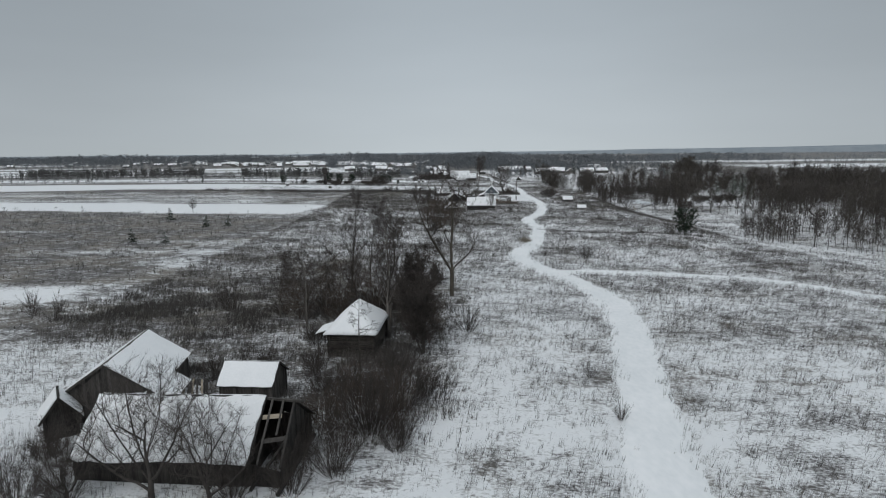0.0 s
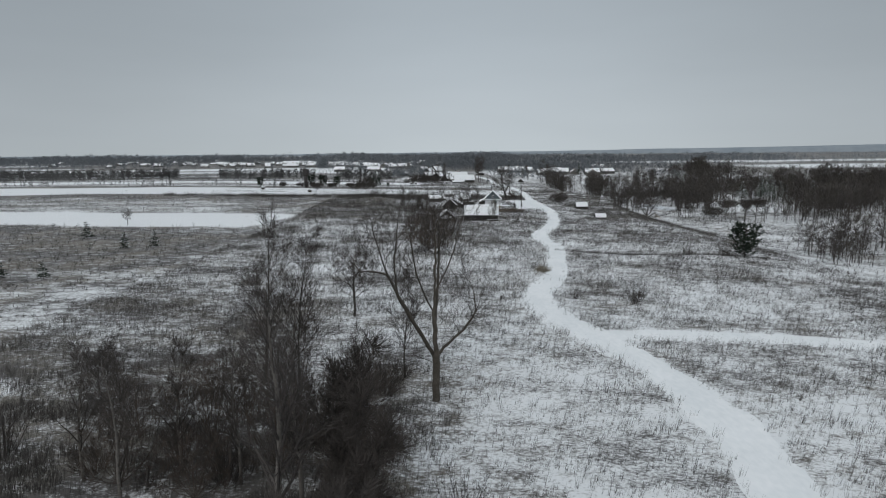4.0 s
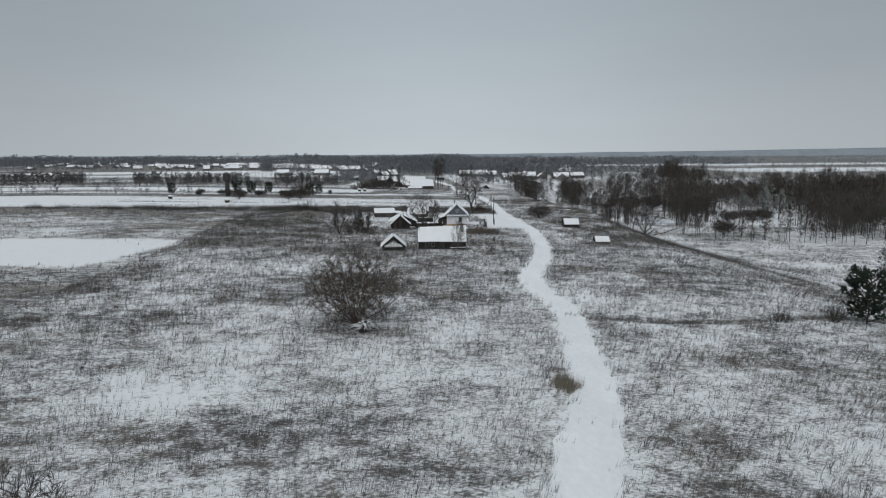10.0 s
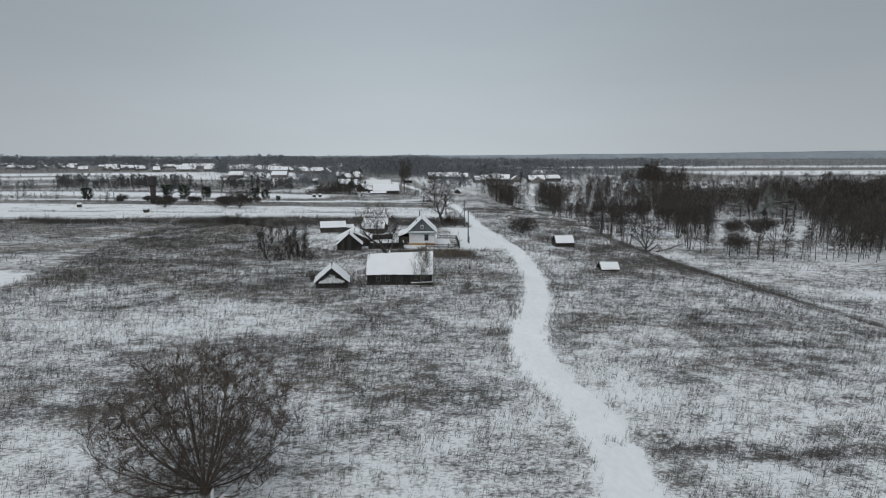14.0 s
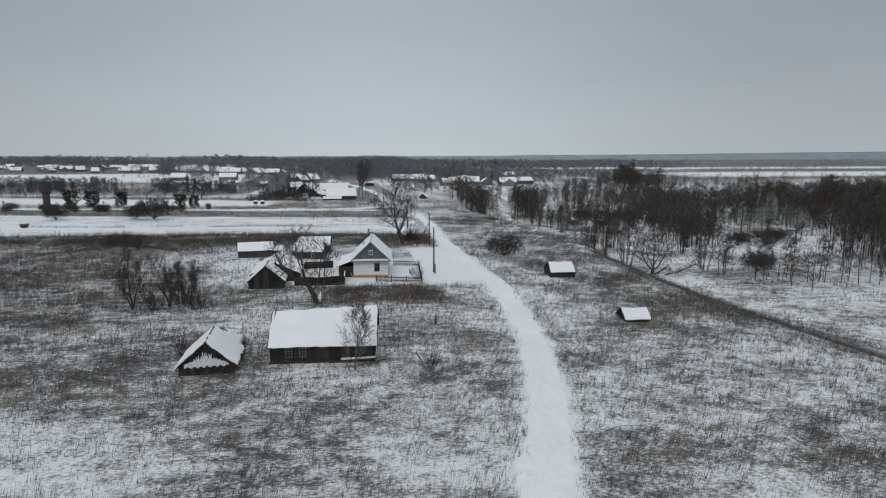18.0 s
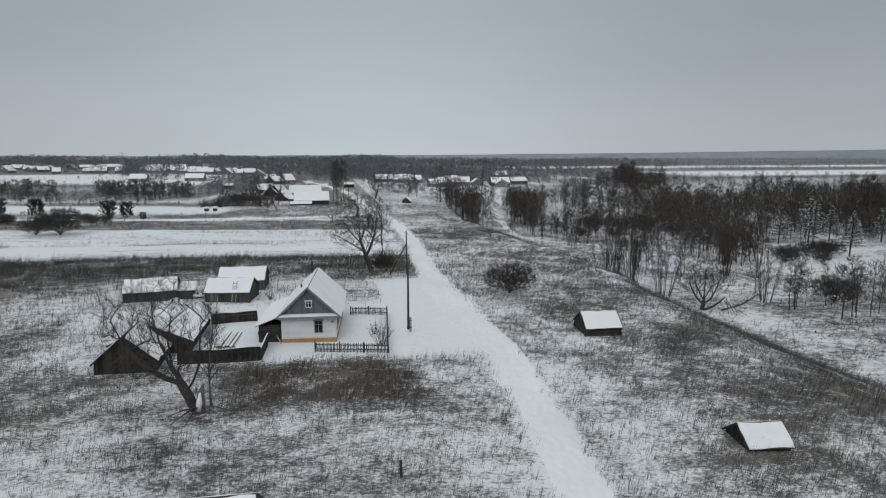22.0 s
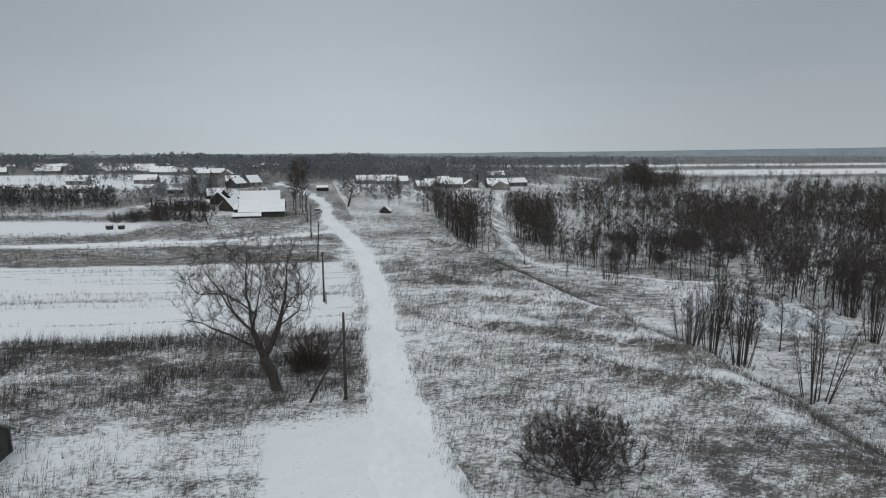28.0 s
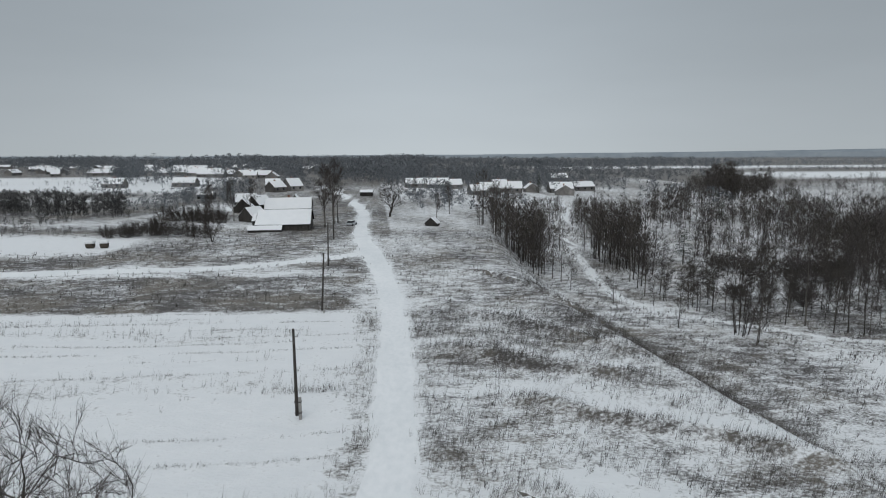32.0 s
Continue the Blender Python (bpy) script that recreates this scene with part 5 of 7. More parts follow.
# its last bay has lost the front slope: bare rafters, the underside of the back slope and a boarded end
rb = random.Random(19)
plank_wall(barn, "gable_wall", (7.5, -3.3), (7.5, 3.3), -0.15, lambda f: 1.5 + 2.4 * (1 - abs(2 * f - 1)), DARKWOOD, rb, loss=0.14)
plank_wall(barn, "wall", (7.5, 3.35), (5.4, 3.35), -0.15, lambda f: 1.6, DARKWOOD, rb)
plank_wall(barn, "wall", (5.5, -3.35), (7.5, -3.35), -0.15, lambda f: 1.5 - 0.5 * f, DARKWOOD, rb, loss=0.15)
part("roof_slope", Shape().plate([(7.7, 3.75, 1.35), (5.6, 3.75, 1.45), (5.6, 0.0, 4.22), (7.7, 0.0, 3.95)], 0.06), DARKWOOD, barn, "bare boards of the back slope")
part("snow_cover", Shape().plate([(7.5, 3.6, 1.55), (5.7, 3.6, 1.65), (5.7, 0.4, 4.02), (7.3, 0.5, 3.75)], 0.07, 6, 8, 0.05, 0.25, 3), SNOW, barn, "patchy snow")
part("ridge_pole", Shape().beam((5.2, 0, 4.24), (8.1, 0.05, 4.0), 0.15, 0.15), OLDWOOD, barn)
for i, (x0, cut) in enumerate(((6.05, 1.0), (6.75, 0.55), (7.45, 1.0))):
    part("rafter", Shape().beam((x0, -0.05, 4.16 - 0.1 * i), (x0 + 0.1, -3.6 * cut, 4.16 - 0.1 * i - 2.6 * cut), 0.12, 0.14), OLDWOOD, barn)
part("fallen_beam", Shape().beam((5.8, -4.0, 0.1), (7.2, -1.2, 1.9), 0.18, 0.14), OLDWOOD, barn)
part("fallen_beam", Shape().beam((7.6, -4.4, 0.1), (8.0, 2.4, 0.5), 0.2, 0.16), OLDWOOD, barn)
part("roof_board", Shape().beam((6.0, -2.4, 2.42), (7.6, -2.0, 2.5), 0.3, 0.04, (0, -0.65, 0.76)), OLDWOOD, barn)
part("roof_board", Shape().beam((5.7, -1.1, 3.4), (6.9, -0.9, 3.45), 0.3, 0.04, (0, -0.65, 0.76)), PALEWOOD, barn)
building("farm_house", -25.6, 45.0, 97, 8.4, 6.4, 2.3, 4.5, "derelict grey house with steep snowy roof", "house", OLDWOOD, seed=20, z=-0.4)
building("side_shed", -22.2, 43.2, 97, 4.0, 2.6, 1.5, 2.4, "low snow-roofed lean-to shed", "shed", DARKWOOD, seed=21, z=-0.4)
building("log_shed", -15.6, 45.5, -4, 4.2, 3.4, 1.9, 3.1, "grey log shed with a snowy roof", "shed", OLDWOOD, seed=22, z=-0.4)
debris = thing("board_pile", -20.4, 44.6, 20, "leaning heap of broken snow-dusted boards", "board pile")
for i in range(11):
    a0 = rnd.uniform(-0.5, 0.5)
    part("broken_board", Shape().beam((-0.9 + 0.2 * i, -1.0 + a0, 0.05), (-0.5 + 0.16 * i, 0.5 + a0, rnd.uniform(0.8, 1.9)), 0.16, 0.04), PALEWOOD if i % 4 == 0 else OLDWOOD, debris)
part("snow_patch", Shape().plate([(-0.8, -0.7, 0.5), (0.8, -0.7, 0.5), (0.7, 0.2, 1.2), (-0.6, 0.2, 1.2)], 0.08, 6, 5, 0.05, 0.3, 8), SNOW, debris, "patch of snow")
building("small_hut", -27.6, 39.2, 125, 2.2, 2.0, 1.7, 3.0, "tiny dark plank hut in the snow", "shed", DARKWOOD, seed=23, z=-0.4)

hip = thing("hip_roof_house", -8.8, 58.6, -4, "small dark log house with a snowy hipped roof", "house", z=-0.35, scale=0.92)
for a, b in (((-2.4, -3.8), (2.4, -3.8)), ((2.4, -3.8), (2.4, 3.8)), ((2.4, 3.8), (-2.4, 3.8)), ((-2.4, 3.8), (-2.4, -3.8))):
    logs(hip, a, b, -0.1, 2.75, LOGWOOD, rnd, 0.13)
part("dark_interior", Shape().box(-2.32, -3.72, -0.1, 2.32, 3.72, 2.7), DARKWOOD, hip)
e, r0, top = 2.85, 2.6, 5.15
HIP = [[(-2.85, -4.25, r0), (2.85, -4.25, r0), (0.1, -0.6, top), (-0.1, -0.6, top)], [(2.85, -4.25, r0), (2.85, 4.25, r0), (0.1, 0.9, top), (0.1, -0.6, top)],
       [(2.85, 4.25, r0), (-2.85, 4.25, r0), (-0.1, 0.9, top), (0.1, 0.9, top)], [(-2.85, 4.25, r0), (-2.85, -4.25, r0), (-0.1, -0.6, top), (-0.1, 0.9, top)]]
for k, cs in enumerate(HIP):
    part("roof_slope", Shape().plate(cs, 0.05), DARKWOOD, hip)
    nv = (Vector(cs[1]) - Vector(cs[0])).cross(Vector(cs[3]) - Vector(cs[0])).normalized() * 0.055
    part("snow_cover", Shape().plate([Vector(c) + nv for c in cs], 0.12, 9, 8, 0.03, 0.06, k), SNOW, hip, "blanket of snow", True)
for a, b in (((-2.85, -4.25, r0), (-0.1, -0.6, top)), ((2.85, -4.25, r0), (0.1, -0.6, top)), ((2.85, 4.25, r0), (0.1, 0.9, top)), ((-2.85, 4.25, r0), (-0.1, 0.9, top)), ((-0.1, -0.7, top), (0.1, 1.0, top))):
    va, vb = Vector(a), Vector(b)
    part("snow_ridge", Shape().tube([va.lerp(vb, f) + Vector((0, 0, 0.02)) for f in (0.02, 0.35, 0.7, 1.0)], [0.13, 0.16, 0.17, 0.15], 7), SNOW, hip, "", True)
part("porch_roof", Shape().plate([(-4.2, -2.6, 2.2), (-2.5, -2.6, 2.75), (-2.5, 0.5, 2.75), (-4.2, 0.5, 2.2)], 0.12, 5, 6, 0.03, 0.1), SNOW, hip)
part("porch_post", Shape().box(-4.1, -2.5, -0.1, -3.98, -2.38, 2.2), OLDWOOD, hip)
part("porch_post", Shape().box(-4.1, 0.3, -0.1, -3.98, 0.42, 2.2), OLDWOOD, hip)

# farm beyond the fields
building("big_barn", 17.0, 430.5, 1, 13.0, 11.5, 1.9, 4.9, "large weathered barn with wide snowy roof", "barn", OLDWOOD, seed=24, detail=False, over=0.6)
building("farm_annex", 9.4, 436.0, 1, 3.2, 6.0, 1.7, 3.2, "snow-roofed annex of a weathered barn", "barn", OLDWOOD, seed=25, detail=False)
building("farm_cottage", 13.5, 462.0, 2, 14.0, 8.0, 2.8, 5.8, "grey village cottage with snowy roof", "house", FARWALL, seed=26, detail=False, windows=True)
building("farm_shed", 5.2, 447.0, 60, 6.0, 5.2, 1.6, 4.2, "dark gabled shed with snowy roof", "shed", DARKWOOD, seed=27, detail=False)
building("farm_lean_to", 13.0, 423.2, 1, 8.0, 3.2, 0.7, 1.5, "low snow-roofed lean-to before a weathered barn", "shed", OLDWOOD, seed=150, detail=False)
building("farm_porch", 15.0, 466.0, 92, 5.0, 5.0, 3.0, 6.6, "snowy cross gable of a village cottage", "house", FARWALL, seed=151, detail=False)
building("field_hut", 56.8, 437.5, 70, 3.6, 3.4, 0.9, 2.4, "tiny snow-capped hut in the meadow", "shed", DARKWOOD, seed=28, detail=False)
for k, (x0, y0, a, L, h) in enumerate(((-3.1, 474, 95, 7, 4.6), (-0.5, 487, 60, 7, 4.8), (-30.7, 531, 4, 6.5, 3.0), (-8.0, 500, 20, 8, 4.6))):
    building("farm_shed", x0, y0, a, L, 5.5, 1.9, h, "dark gabled village shed with snow on its roof", "shed", DARKWOOD, seed=140 + k, detail=False)
building("roadside_shed", 36.8, 556.0, -5, 6.0, 4.0, 2.0, 3.0, "dark roadside shed with snowy roof", "shed", DARKWOOD, seed=29, detail=False)

# far villages
VILLAGE = [(68, 636, 4, 15), (80, 634, -3, 12), (89, 630, 4, 9), (104, 592, 8, 10), (116, 597, -12, 14), (131, 602, 82, 10), (147, 598, -5, 12), (142, 575, 80, 4),
           (94, 571, 5, 8), (165, 612, 10, 12), (120, 640, 30, 12), (-129, 832, 4, 26), (-89, 760, -5, 19), (-146, 818, 5, 11), (-56, 745, 3, 9), (-36, 728, 80, 5), (-140, 892, 2, 18), (-10, 581, 50, 7), (-3, 592, 40, 7), (188, 732, 5, 14), (-110, 795, 8, 14), (-70, 775, 80, 9),
           (-266, 1026, 3, 21), (-185, 864, 10, 9), (-207, 950, -6, 16), (-176, 910, 4, 16), (-169, 933, 12, 18), (-170, 992, -4, 16), (-187, 1091, 5, 20), (-102, 808, 4, 16), (-83, 790, 70, 12), (-66, 786, -8, 9), (-48, 757, 12, 11),
           (-15, 603, 10, 7), (-625, 1519, 4, 30), (-420, 1152, 30, 16), (-284, 907, 40, 10), (-226, 799, 20, 6), (-588, 1570, -6, 31), (-319, 1125, 5, 16), (-152, 1112, 8, 8), (-97, 602, 2, 9), (-66, 619, -3, 11), (-200, 828, 5, 14), (-170, 812, 2, 15),
           (-330, 985, 12, 13), (-380, 1060, -10, 15), (-470, 1010, 8, 14), (-300, 870, 75, 9)]
for k, (x0, y0, a, L) in enumerate(VILLAGE):
    h = rnd.uniform(2.3, 2.9)
    building("cottage", x0, y0, a, L * 1.12, rnd.uniform(7, 10), h, h + rnd.uniform(2.8, 4.0), "distant village cottage under snow", "house", FARWALL, seed=40 + k, detail=False, windows=True, group="village cottages")
for k in range(62):
    x0, y0 = rnd.uniform(-420, -20), rnd.uniform(830, 1250)
    if k > 36:
        x0, y0 = rnd.uniform(-1000, -380), rnd.uniform(900, 1400)
    h = rnd.uniform(2.0, 3.2)
    building("cottage", x0, y0, rnd.uniform(-20, 20) + rnd.choice((0, 90, 0)), rnd.uniform(8, 15), rnd.uniform(7, 10), h, h + rnd.uniform(2, 3.2), "distant village cottage under snow", "house", FARWALL,
             seed=70 + k, detail=False, group="village cottages")
building("long_hall", -236, 998, 3, 46, 14, 5, 8, "long low farm hall with snowy roof", "building", FARWALL, seed=130, detail=False)

# ---- poles, tower, fences ----
def power_pole(x, y, height, label, lean=(0, 0), strut=None):
    ob = thing("utility_pole", x, y, 0, label, "pole", "utility poles")
    ob.matrix_world = pose(x, y, float(ground_z(x, y)), lean[0], lean[1], 0)
    part("post", Shape().tube([(0, 0, 0.3), (0, 0, height * 0.5), (0, 0, height)], [0.14, 0.12, 0.095], 8), BARK, ob, "dark wooden post", True)
    part("stub", Shape().box(0.13, -0.11, -0.4, 0.34, 0.11, 1.7), CONCRETE, ob, "concrete stub")
    for z0 in (0.5, 1.35):
        part("wire_band", Shape().box(-0.16, -0.14, z0, 0.37, 0.14, z0 + 0.07), RUST, ob)
    for i, z0 in enumerate((height - 0.25, height - 0.6, height - 0.95)):
        s = 1 if i % 2 else -1
        part("insulator", Shape().tube([(s * 0.1, 0, z0), (s * 0.28, 0, z0), (s * 0.28, 0, z0 + 0.18)], [0.02, 0.03, 0.035], 6), CONCRETE, ob)
    if strut:
        part("strut", Shape().tube([(strut[0], strut[1], -0.3), (0.02, 0, height * 0.72)], [0.12, 0.09], 7), BARK, ob, "", True)
    return ob


power_pole(31.8, 253.6, 8.1, "dark wooden utility pole on a concrete stub")
power_pole(35.8, 284.3, 7.5, "wooden utility pole with a slanting strut", strut=(-3.0, 0.6))
power_pole(34.5, 315.7, 7.0, "dark wooden utility pole on a concrete stub")
power_pole(33.7, 346.0, 7.6, "leaning wooden utility pole", (0, 3.5))
power_pole(32.3, 374.5, 8.0, "dark wooden utility pole on a concrete stub", (0, 1.5))
power_pole(31.0, 408.0, 8.0, "dark wooden utility pole on a concrete stub")
power_pole(30.0, 440.0, 8.0, "dark wooden utility pole on a concrete stub")

tower = thing("water_tower", -71.7, 351.0, 0, "dark steel water tower with a wide tank", "water tower")
part("shaft", Shape().tube([(0, 0, -0.3), (0, 0, 6.6)], [0.95, 0.95], 14), RUST, tower, "", True)
part("tank", Shape().tube([(0, 0, 6.4), (0, 0, 7.0), (0, 0, 9.9), (0, 0, 10.3)], [0.95, 1.6, 1.6, 0.6], 16), RUST, tower, "rusty steel tank")
part("ladder_rail", Shape().beam((1.0, 0.1, 0), (1.0, 0.1, 7), 0.05, 0.05).beam((1.0, -0.3, 0), (1.0, -0.3, 7), 0.05, 0.05), RUST, tower)
part("tank_rim", Shape().tube([(0, 0, 9.85), (0, 0, 9.98)], [1.68, 1.68], 16), RUST, tower)


def picket_fence(points, label, name="picket_fence", height=1.0, gap=0.145):
    ob = thing(name, points[0][0], points[0][1], 0, label, "fence")
    o = Vector(ob.location)
    pick = mesh_from("picket", *(lambda s: (s.v, s.f))(Shape().box(-0.035, -0.012, -0.05, 0.035, 0.012, height * 0.9).add(
        [(-0.035, -0.012, height * 0.9), (0.035, -0.012, height * 0.9), (0.035, 0.012, height * 0.9), (-0.035, 0.012, height * 0.9), (0, 0, height)], [(0, 1, 4), (1, 2, 4), (2, 3, 4), (3, 0, 4)])), OLDWOOD)
    for (x0, y0), (x1, y1) in zip(points, points[1:]):
        ln, ang = math.hypot(x1 - x0, y1 - y0), math.degrees(math.atan2(y1 - y0, x1 - x0))
        n = int(ln / gap)
        for i in range(n):
            f = (i + 0.5) / n
            x, y = x0 + (x1 - x0) * f, y0 + (y1 - y0) * f
            p = new("picket", pick)
            p.parent = ob
            p.matrix_local = pose(x - o.x, y - o.y, float(ground_z(x, y)) - o.z + rnd.uniform(-0.04, 0.03), 0, rnd.uniform(-4, 4), ang)
        m = max(2, int(ln / 2.2))
        for i in range(m + 1):
            x, y = x0 + (x1 - x0) * i / m, y0 + (y1 - y0) * i / m
            part("post", Shape().box(x - o.x - 0.07, y - o.y - 0.07, float(ground_z(x, y)) - o.z - 0.2, x - o.x + 0.07, y - o.y + 0.07, float(ground_z(x, y)) - o.z + height * 1.1), OLDWOOD, ob)
            if i < m:
                xb, yb = x0 + (x1 - x0) * (i + 1) / m, y0 + (y1 - y0) * (i + 1) / m
                for h in (0.3, 0.75):
                    part("rail", Shape().beam((x - o.x, y - o.y, float(ground_z(x, y)) - o.z + h * height), (xb - o.x, yb - o.y, float(ground_z(xb, yb)) - o.z + h * height), 0.05, 0.08), OLDWOOD, ob)
    return ob


picket_fence([(21.5, 248.4), (28.8, 247.2), (30.1, 261.1), (25.6, 261.6)], "grey weathered picket fence round a snowy front garden")


def board_fence(points, height, label, snow=True):
    ob = thing("board_fence", points[0][0], points[0][1], 0, label, "fence", z=-0.65)
    o = Vector(ob.location)
    for (x0, y0), (x1, y1) in zip(points, points[1:]):
        plank_wall(ob, "fence_panel", (x0 - o.x, y0 - o.y), (x1 - o.x, y1 - o.y), -0.1, lambda f: height + 0.06 * math.sin(9 * f), DARKWOOD, rnd, 0.17)
        part("rail", Shape().beam((x0 - o.x, y0 - o.y, height * 0.75), (x1 - o.x, y1 - o.y, height * 0.75), 0.14, 0.09), OLDWOOD, ob)
        if snow:
            part("snow_line", Shape().beam((x0 - o.x, y0 - o.y, height + 0.06), (x1 - o.x, y1 - o.y, height + 0.06), 0.12, 0.08), SNOW, ob)
    return ob


board_fence([(9.5, 259.6), (14.6, 260.1)], 1.4, "dark board fence behind the yard")
board_fence([(8.8, 246.6), (16.4, 246.6)], 1.3, "dark board fence in front of the yard", False)
board_fence([(16.4, 246.6), (16.6, 251.3)], 1.3, "dark board fence beside the log annex")
stack = thing("board_stack", 12.4, 253.1, 86, "stack of snow-dusted fresh boards on the yard", "board stack", z=-0.6)
for i in range(5):
    part("board", Shape().beam((-2.6 + 0.3 * rnd.random(), -0.75 + i * 0.36, 0.2 + 0.1 * (i % 2)), (2.6 - 0.3 * rnd.random(), -0.75 + i * 0.36, 0.22 + 0.1 * (i % 2)), 0.22, 0.10), PALEWOOD, stack)
    part("board_snow", Shape().beam((-2.5, -0.75 + i * 0.36, 0.29 + 0.1 * (i % 2)), (2.5, -0.75 + i * 0.36, 0.31 + 0.1 * (i % 2)), 0.20, 0.06), SNOW, stack)
for x0 in (-2.0, 2.0):
    part("bearer", Shape().beam((x0, -1.1, 0.05), (x0, 1.0, 0.05), 0.15, 0.15), OLDWOOD, stack)

heap = thing("scrap_heap", 5.6, 272.2, 0, "heap of scrap boards under patchy snow", "scrap heap", z=-0.6)
for i in range(16):
    a, r = rnd.uniform(0, 6.28), rnd.uniform(0.2, 1.1)
    part("scrap_board", Shape().beam((math.cos(a) * r, math.sin(a) * r, 0.05), (math.cos(a + 2.4) * r * 0.8, math.sin(a + 2.4) * r * 0.8, rnd.uniform(0.4, 1.3)), 0.16, 0.06), OLDWOOD, heap)
part("snow_patch", Shape().plate([(-0.7, -0.6, 0.6), (0.6, -0.7, 0.5), (0.7, 0.6, 0.8), (-0.6, 0.6, 0.9)], 0.16, 6, 6, 0.2, 0.3, 8), SNOW, heap, "patch of snow")
lone = thing("wooden_post", 27.2, 224.1, 0, "short dark wooden post in the snow", "post")
part("post", Shape().tube([(0, 0, -0.3), (0, 0, 1.1)], [0.1, 0.09], 7), BARK, lone)
lone = thing("wooden_post", 10.2, 115.7, 0, "short dark stump post in the meadow", "post")
part("post", Shape().tube([(0, 0, -0.3), (0, 0, 0.6)], [0.14, 0.12], 7), BARK, lone)


def bale(x, y, turn, label):
    ob = thing("hay_bale", x, y, turn, label, "hay bale", "hay bales")
    part("roll", Shape().tube([(-0.7, 0, 0.7), (-0.6, 0, 0.7), (0.6, 0, 0.7), (0.7, 0, 0.7)], [0.66, 0.75, 0.75, 0.66], 16), HAY, ob, "", True)
    part("snow_cap", Shape().plate([(-0.78, -0.72, 1.0), (0.78, -0.72, 1.0), (0.78, 0.72, 1.0), (-0.78, 0.72, 1.0)], 0.6, 6, 6, 0.05, 0.06), SNOW, ob, "cap of snow", True)


bale(-90, 334, 30, "round hay bale capped with snow")
bale(-62.3, 317.6, 70, "round hay bale capped with snow")
for k, x0 in enumerate((-17.0, -14.3)):
    bale(x0, 397.5, 10 * k, "dark hay bale under a thick cap of snow")

mast = thing("radio_mast", -80.0, 1380.0, 0, "thin distant radio mast above the woods", "mast")
part("shaft", Shape().tube([(0, 0, -1), (0, 0, 22)], [0.5, 0.22], 5), RUST, mast)
car = thing("parked_car", 34.0, 437.5, 70, "silver parked car dusted with snow", "car")
part("body", Shape().add([(-2.1, -0.8, 0.35), (2.1, -0.8, 0.35), (2.1, 0.8, 0.35), (-2.1, 0.8, 0.35), (-2.1, -0.8, 0.85), (2.1, -0.8, 0.8), (2.1, 0.8, 0.8), (-2.1, 0.8, 0.85)],
                         [(0, 3, 2, 1), (4, 5, 6, 7), (0, 1, 5, 4), (1, 2, 6, 5), (2, 3, 7, 6), (3, 0, 4, 7)]), CARPAINT, car)
part("cabin", Shape().add([(-1.8, -0.75, 0.84), (1.0, -0.75, 0.82), (1.0, 0.75, 0.82), (-1.8, 0.75, 0.84), (-1.3, -0.62, 1.4), (0.4, -0.62, 1.4), (0.4, 0.62, 1.4), (-1.3, 0.62, 1.4)],
                          [(0, 3, 2, 1), (4, 5, 6, 7), (0, 1, 5, 4), (1, 2, 6, 5), (2, 3, 7, 6), (3, 0, 4, 7)]), GLASS, car, "dark car windows")
part("roof_snow", Shape().plate([(-1.3, -0.6, 1.41), (0.4, -0.6, 1.41), (0.4, 0.6, 1.41), (-1.3, 0.6, 1.41)], 0.1, 4, 4, 0.02, 0.02), SNOW, car)
for x0 in (-1.3, 1.3):
    for y0 in (-0.78, 0.78):
        part("wheel", Shape().tube([(x0, y0 - 0.1, 0.33), (x0, y0 + 0.1, 0.33)], [0.33, 0.33], 12), RUBBER, car)


# ---- single trees and bushes ----
put(grown_tree("aspen", 101, [(0, 0, -0.4), (0.1, 0.1, 3.5), (0.0, 0.3, 8), (0.15, 0.8, 12), (0.1, 1.6, 16.5)], 0.32,
                          [(0.3, 2.2, 15.2, 2.7, 3.6, 2.7, 380), (-1.5, 1.6, 11.0, 4.4, 3.0, 4.2, 220), (2.6, 1.2, 8.6, 3.0, 2.6, 3.2, 180), (-1.0, 0, 5.6, 3.6, 2.4, 1.9, 80), (-4.6, 2.6, 12.2, 3.0, 3.2, 3.8, 220), (-3.4, 5.4, 15.6, 4.4, 3.4, 2.6, 200), (2.4, 5.2, 14.6, 2.6, 2.6, 3.0, 90)],
                          "tall bare aspen with brownish bark in the meadow", BARK_BROWN, TWIG, 4, 0.8, 0.006, 2, 4, 0.007, 0.5, ceiling=18.2, lift=0.9,
                          limbs=([(0.1, 0.1, 3.4), (-0.9, 0.5, 5.2), (-2.6, 1.4, 7.8), (-4.3, 2.4, 11.2), (-5.2, 3.0, 14.4)], [(0.1, 0.1, 3.9), (1.2, 0.3, 4.9), (2.8, 0.6, 6.4), (4.1, 1.0, 9.2)],
                                 [(0, 0.3, 7.4), (-1.3, 0.9, 10.0), (-1.9, 1.8, 13.5), (-2.1, 2.6, 17.0)], [(0, 0.3, 6.5), (0.3, 2.4, 9.0), (0.4, 4.6, 12.5), (0.3, 6.2, 16.5)],
                                 [(0, 0.4, 9.0), (1.3, 0.9, 11.5), (2.2, 1.8, 14.5), (2.8, 2.6, 17.2)], [(-3.0, 1.4, 8.2), (-3.4, 3.6, 10.8), (-3.2, 5.8, 14.5)])), 1.3, 81.4)
put(bare_tree("young_aspen", 102, 15.5, 0.14, 18, 8, 9, 36, 0.22, 0.36, 0.12, twig=TWIG_MID, bark=BARK, label="slender bare young tree"), -13.7, 85.2, 30)
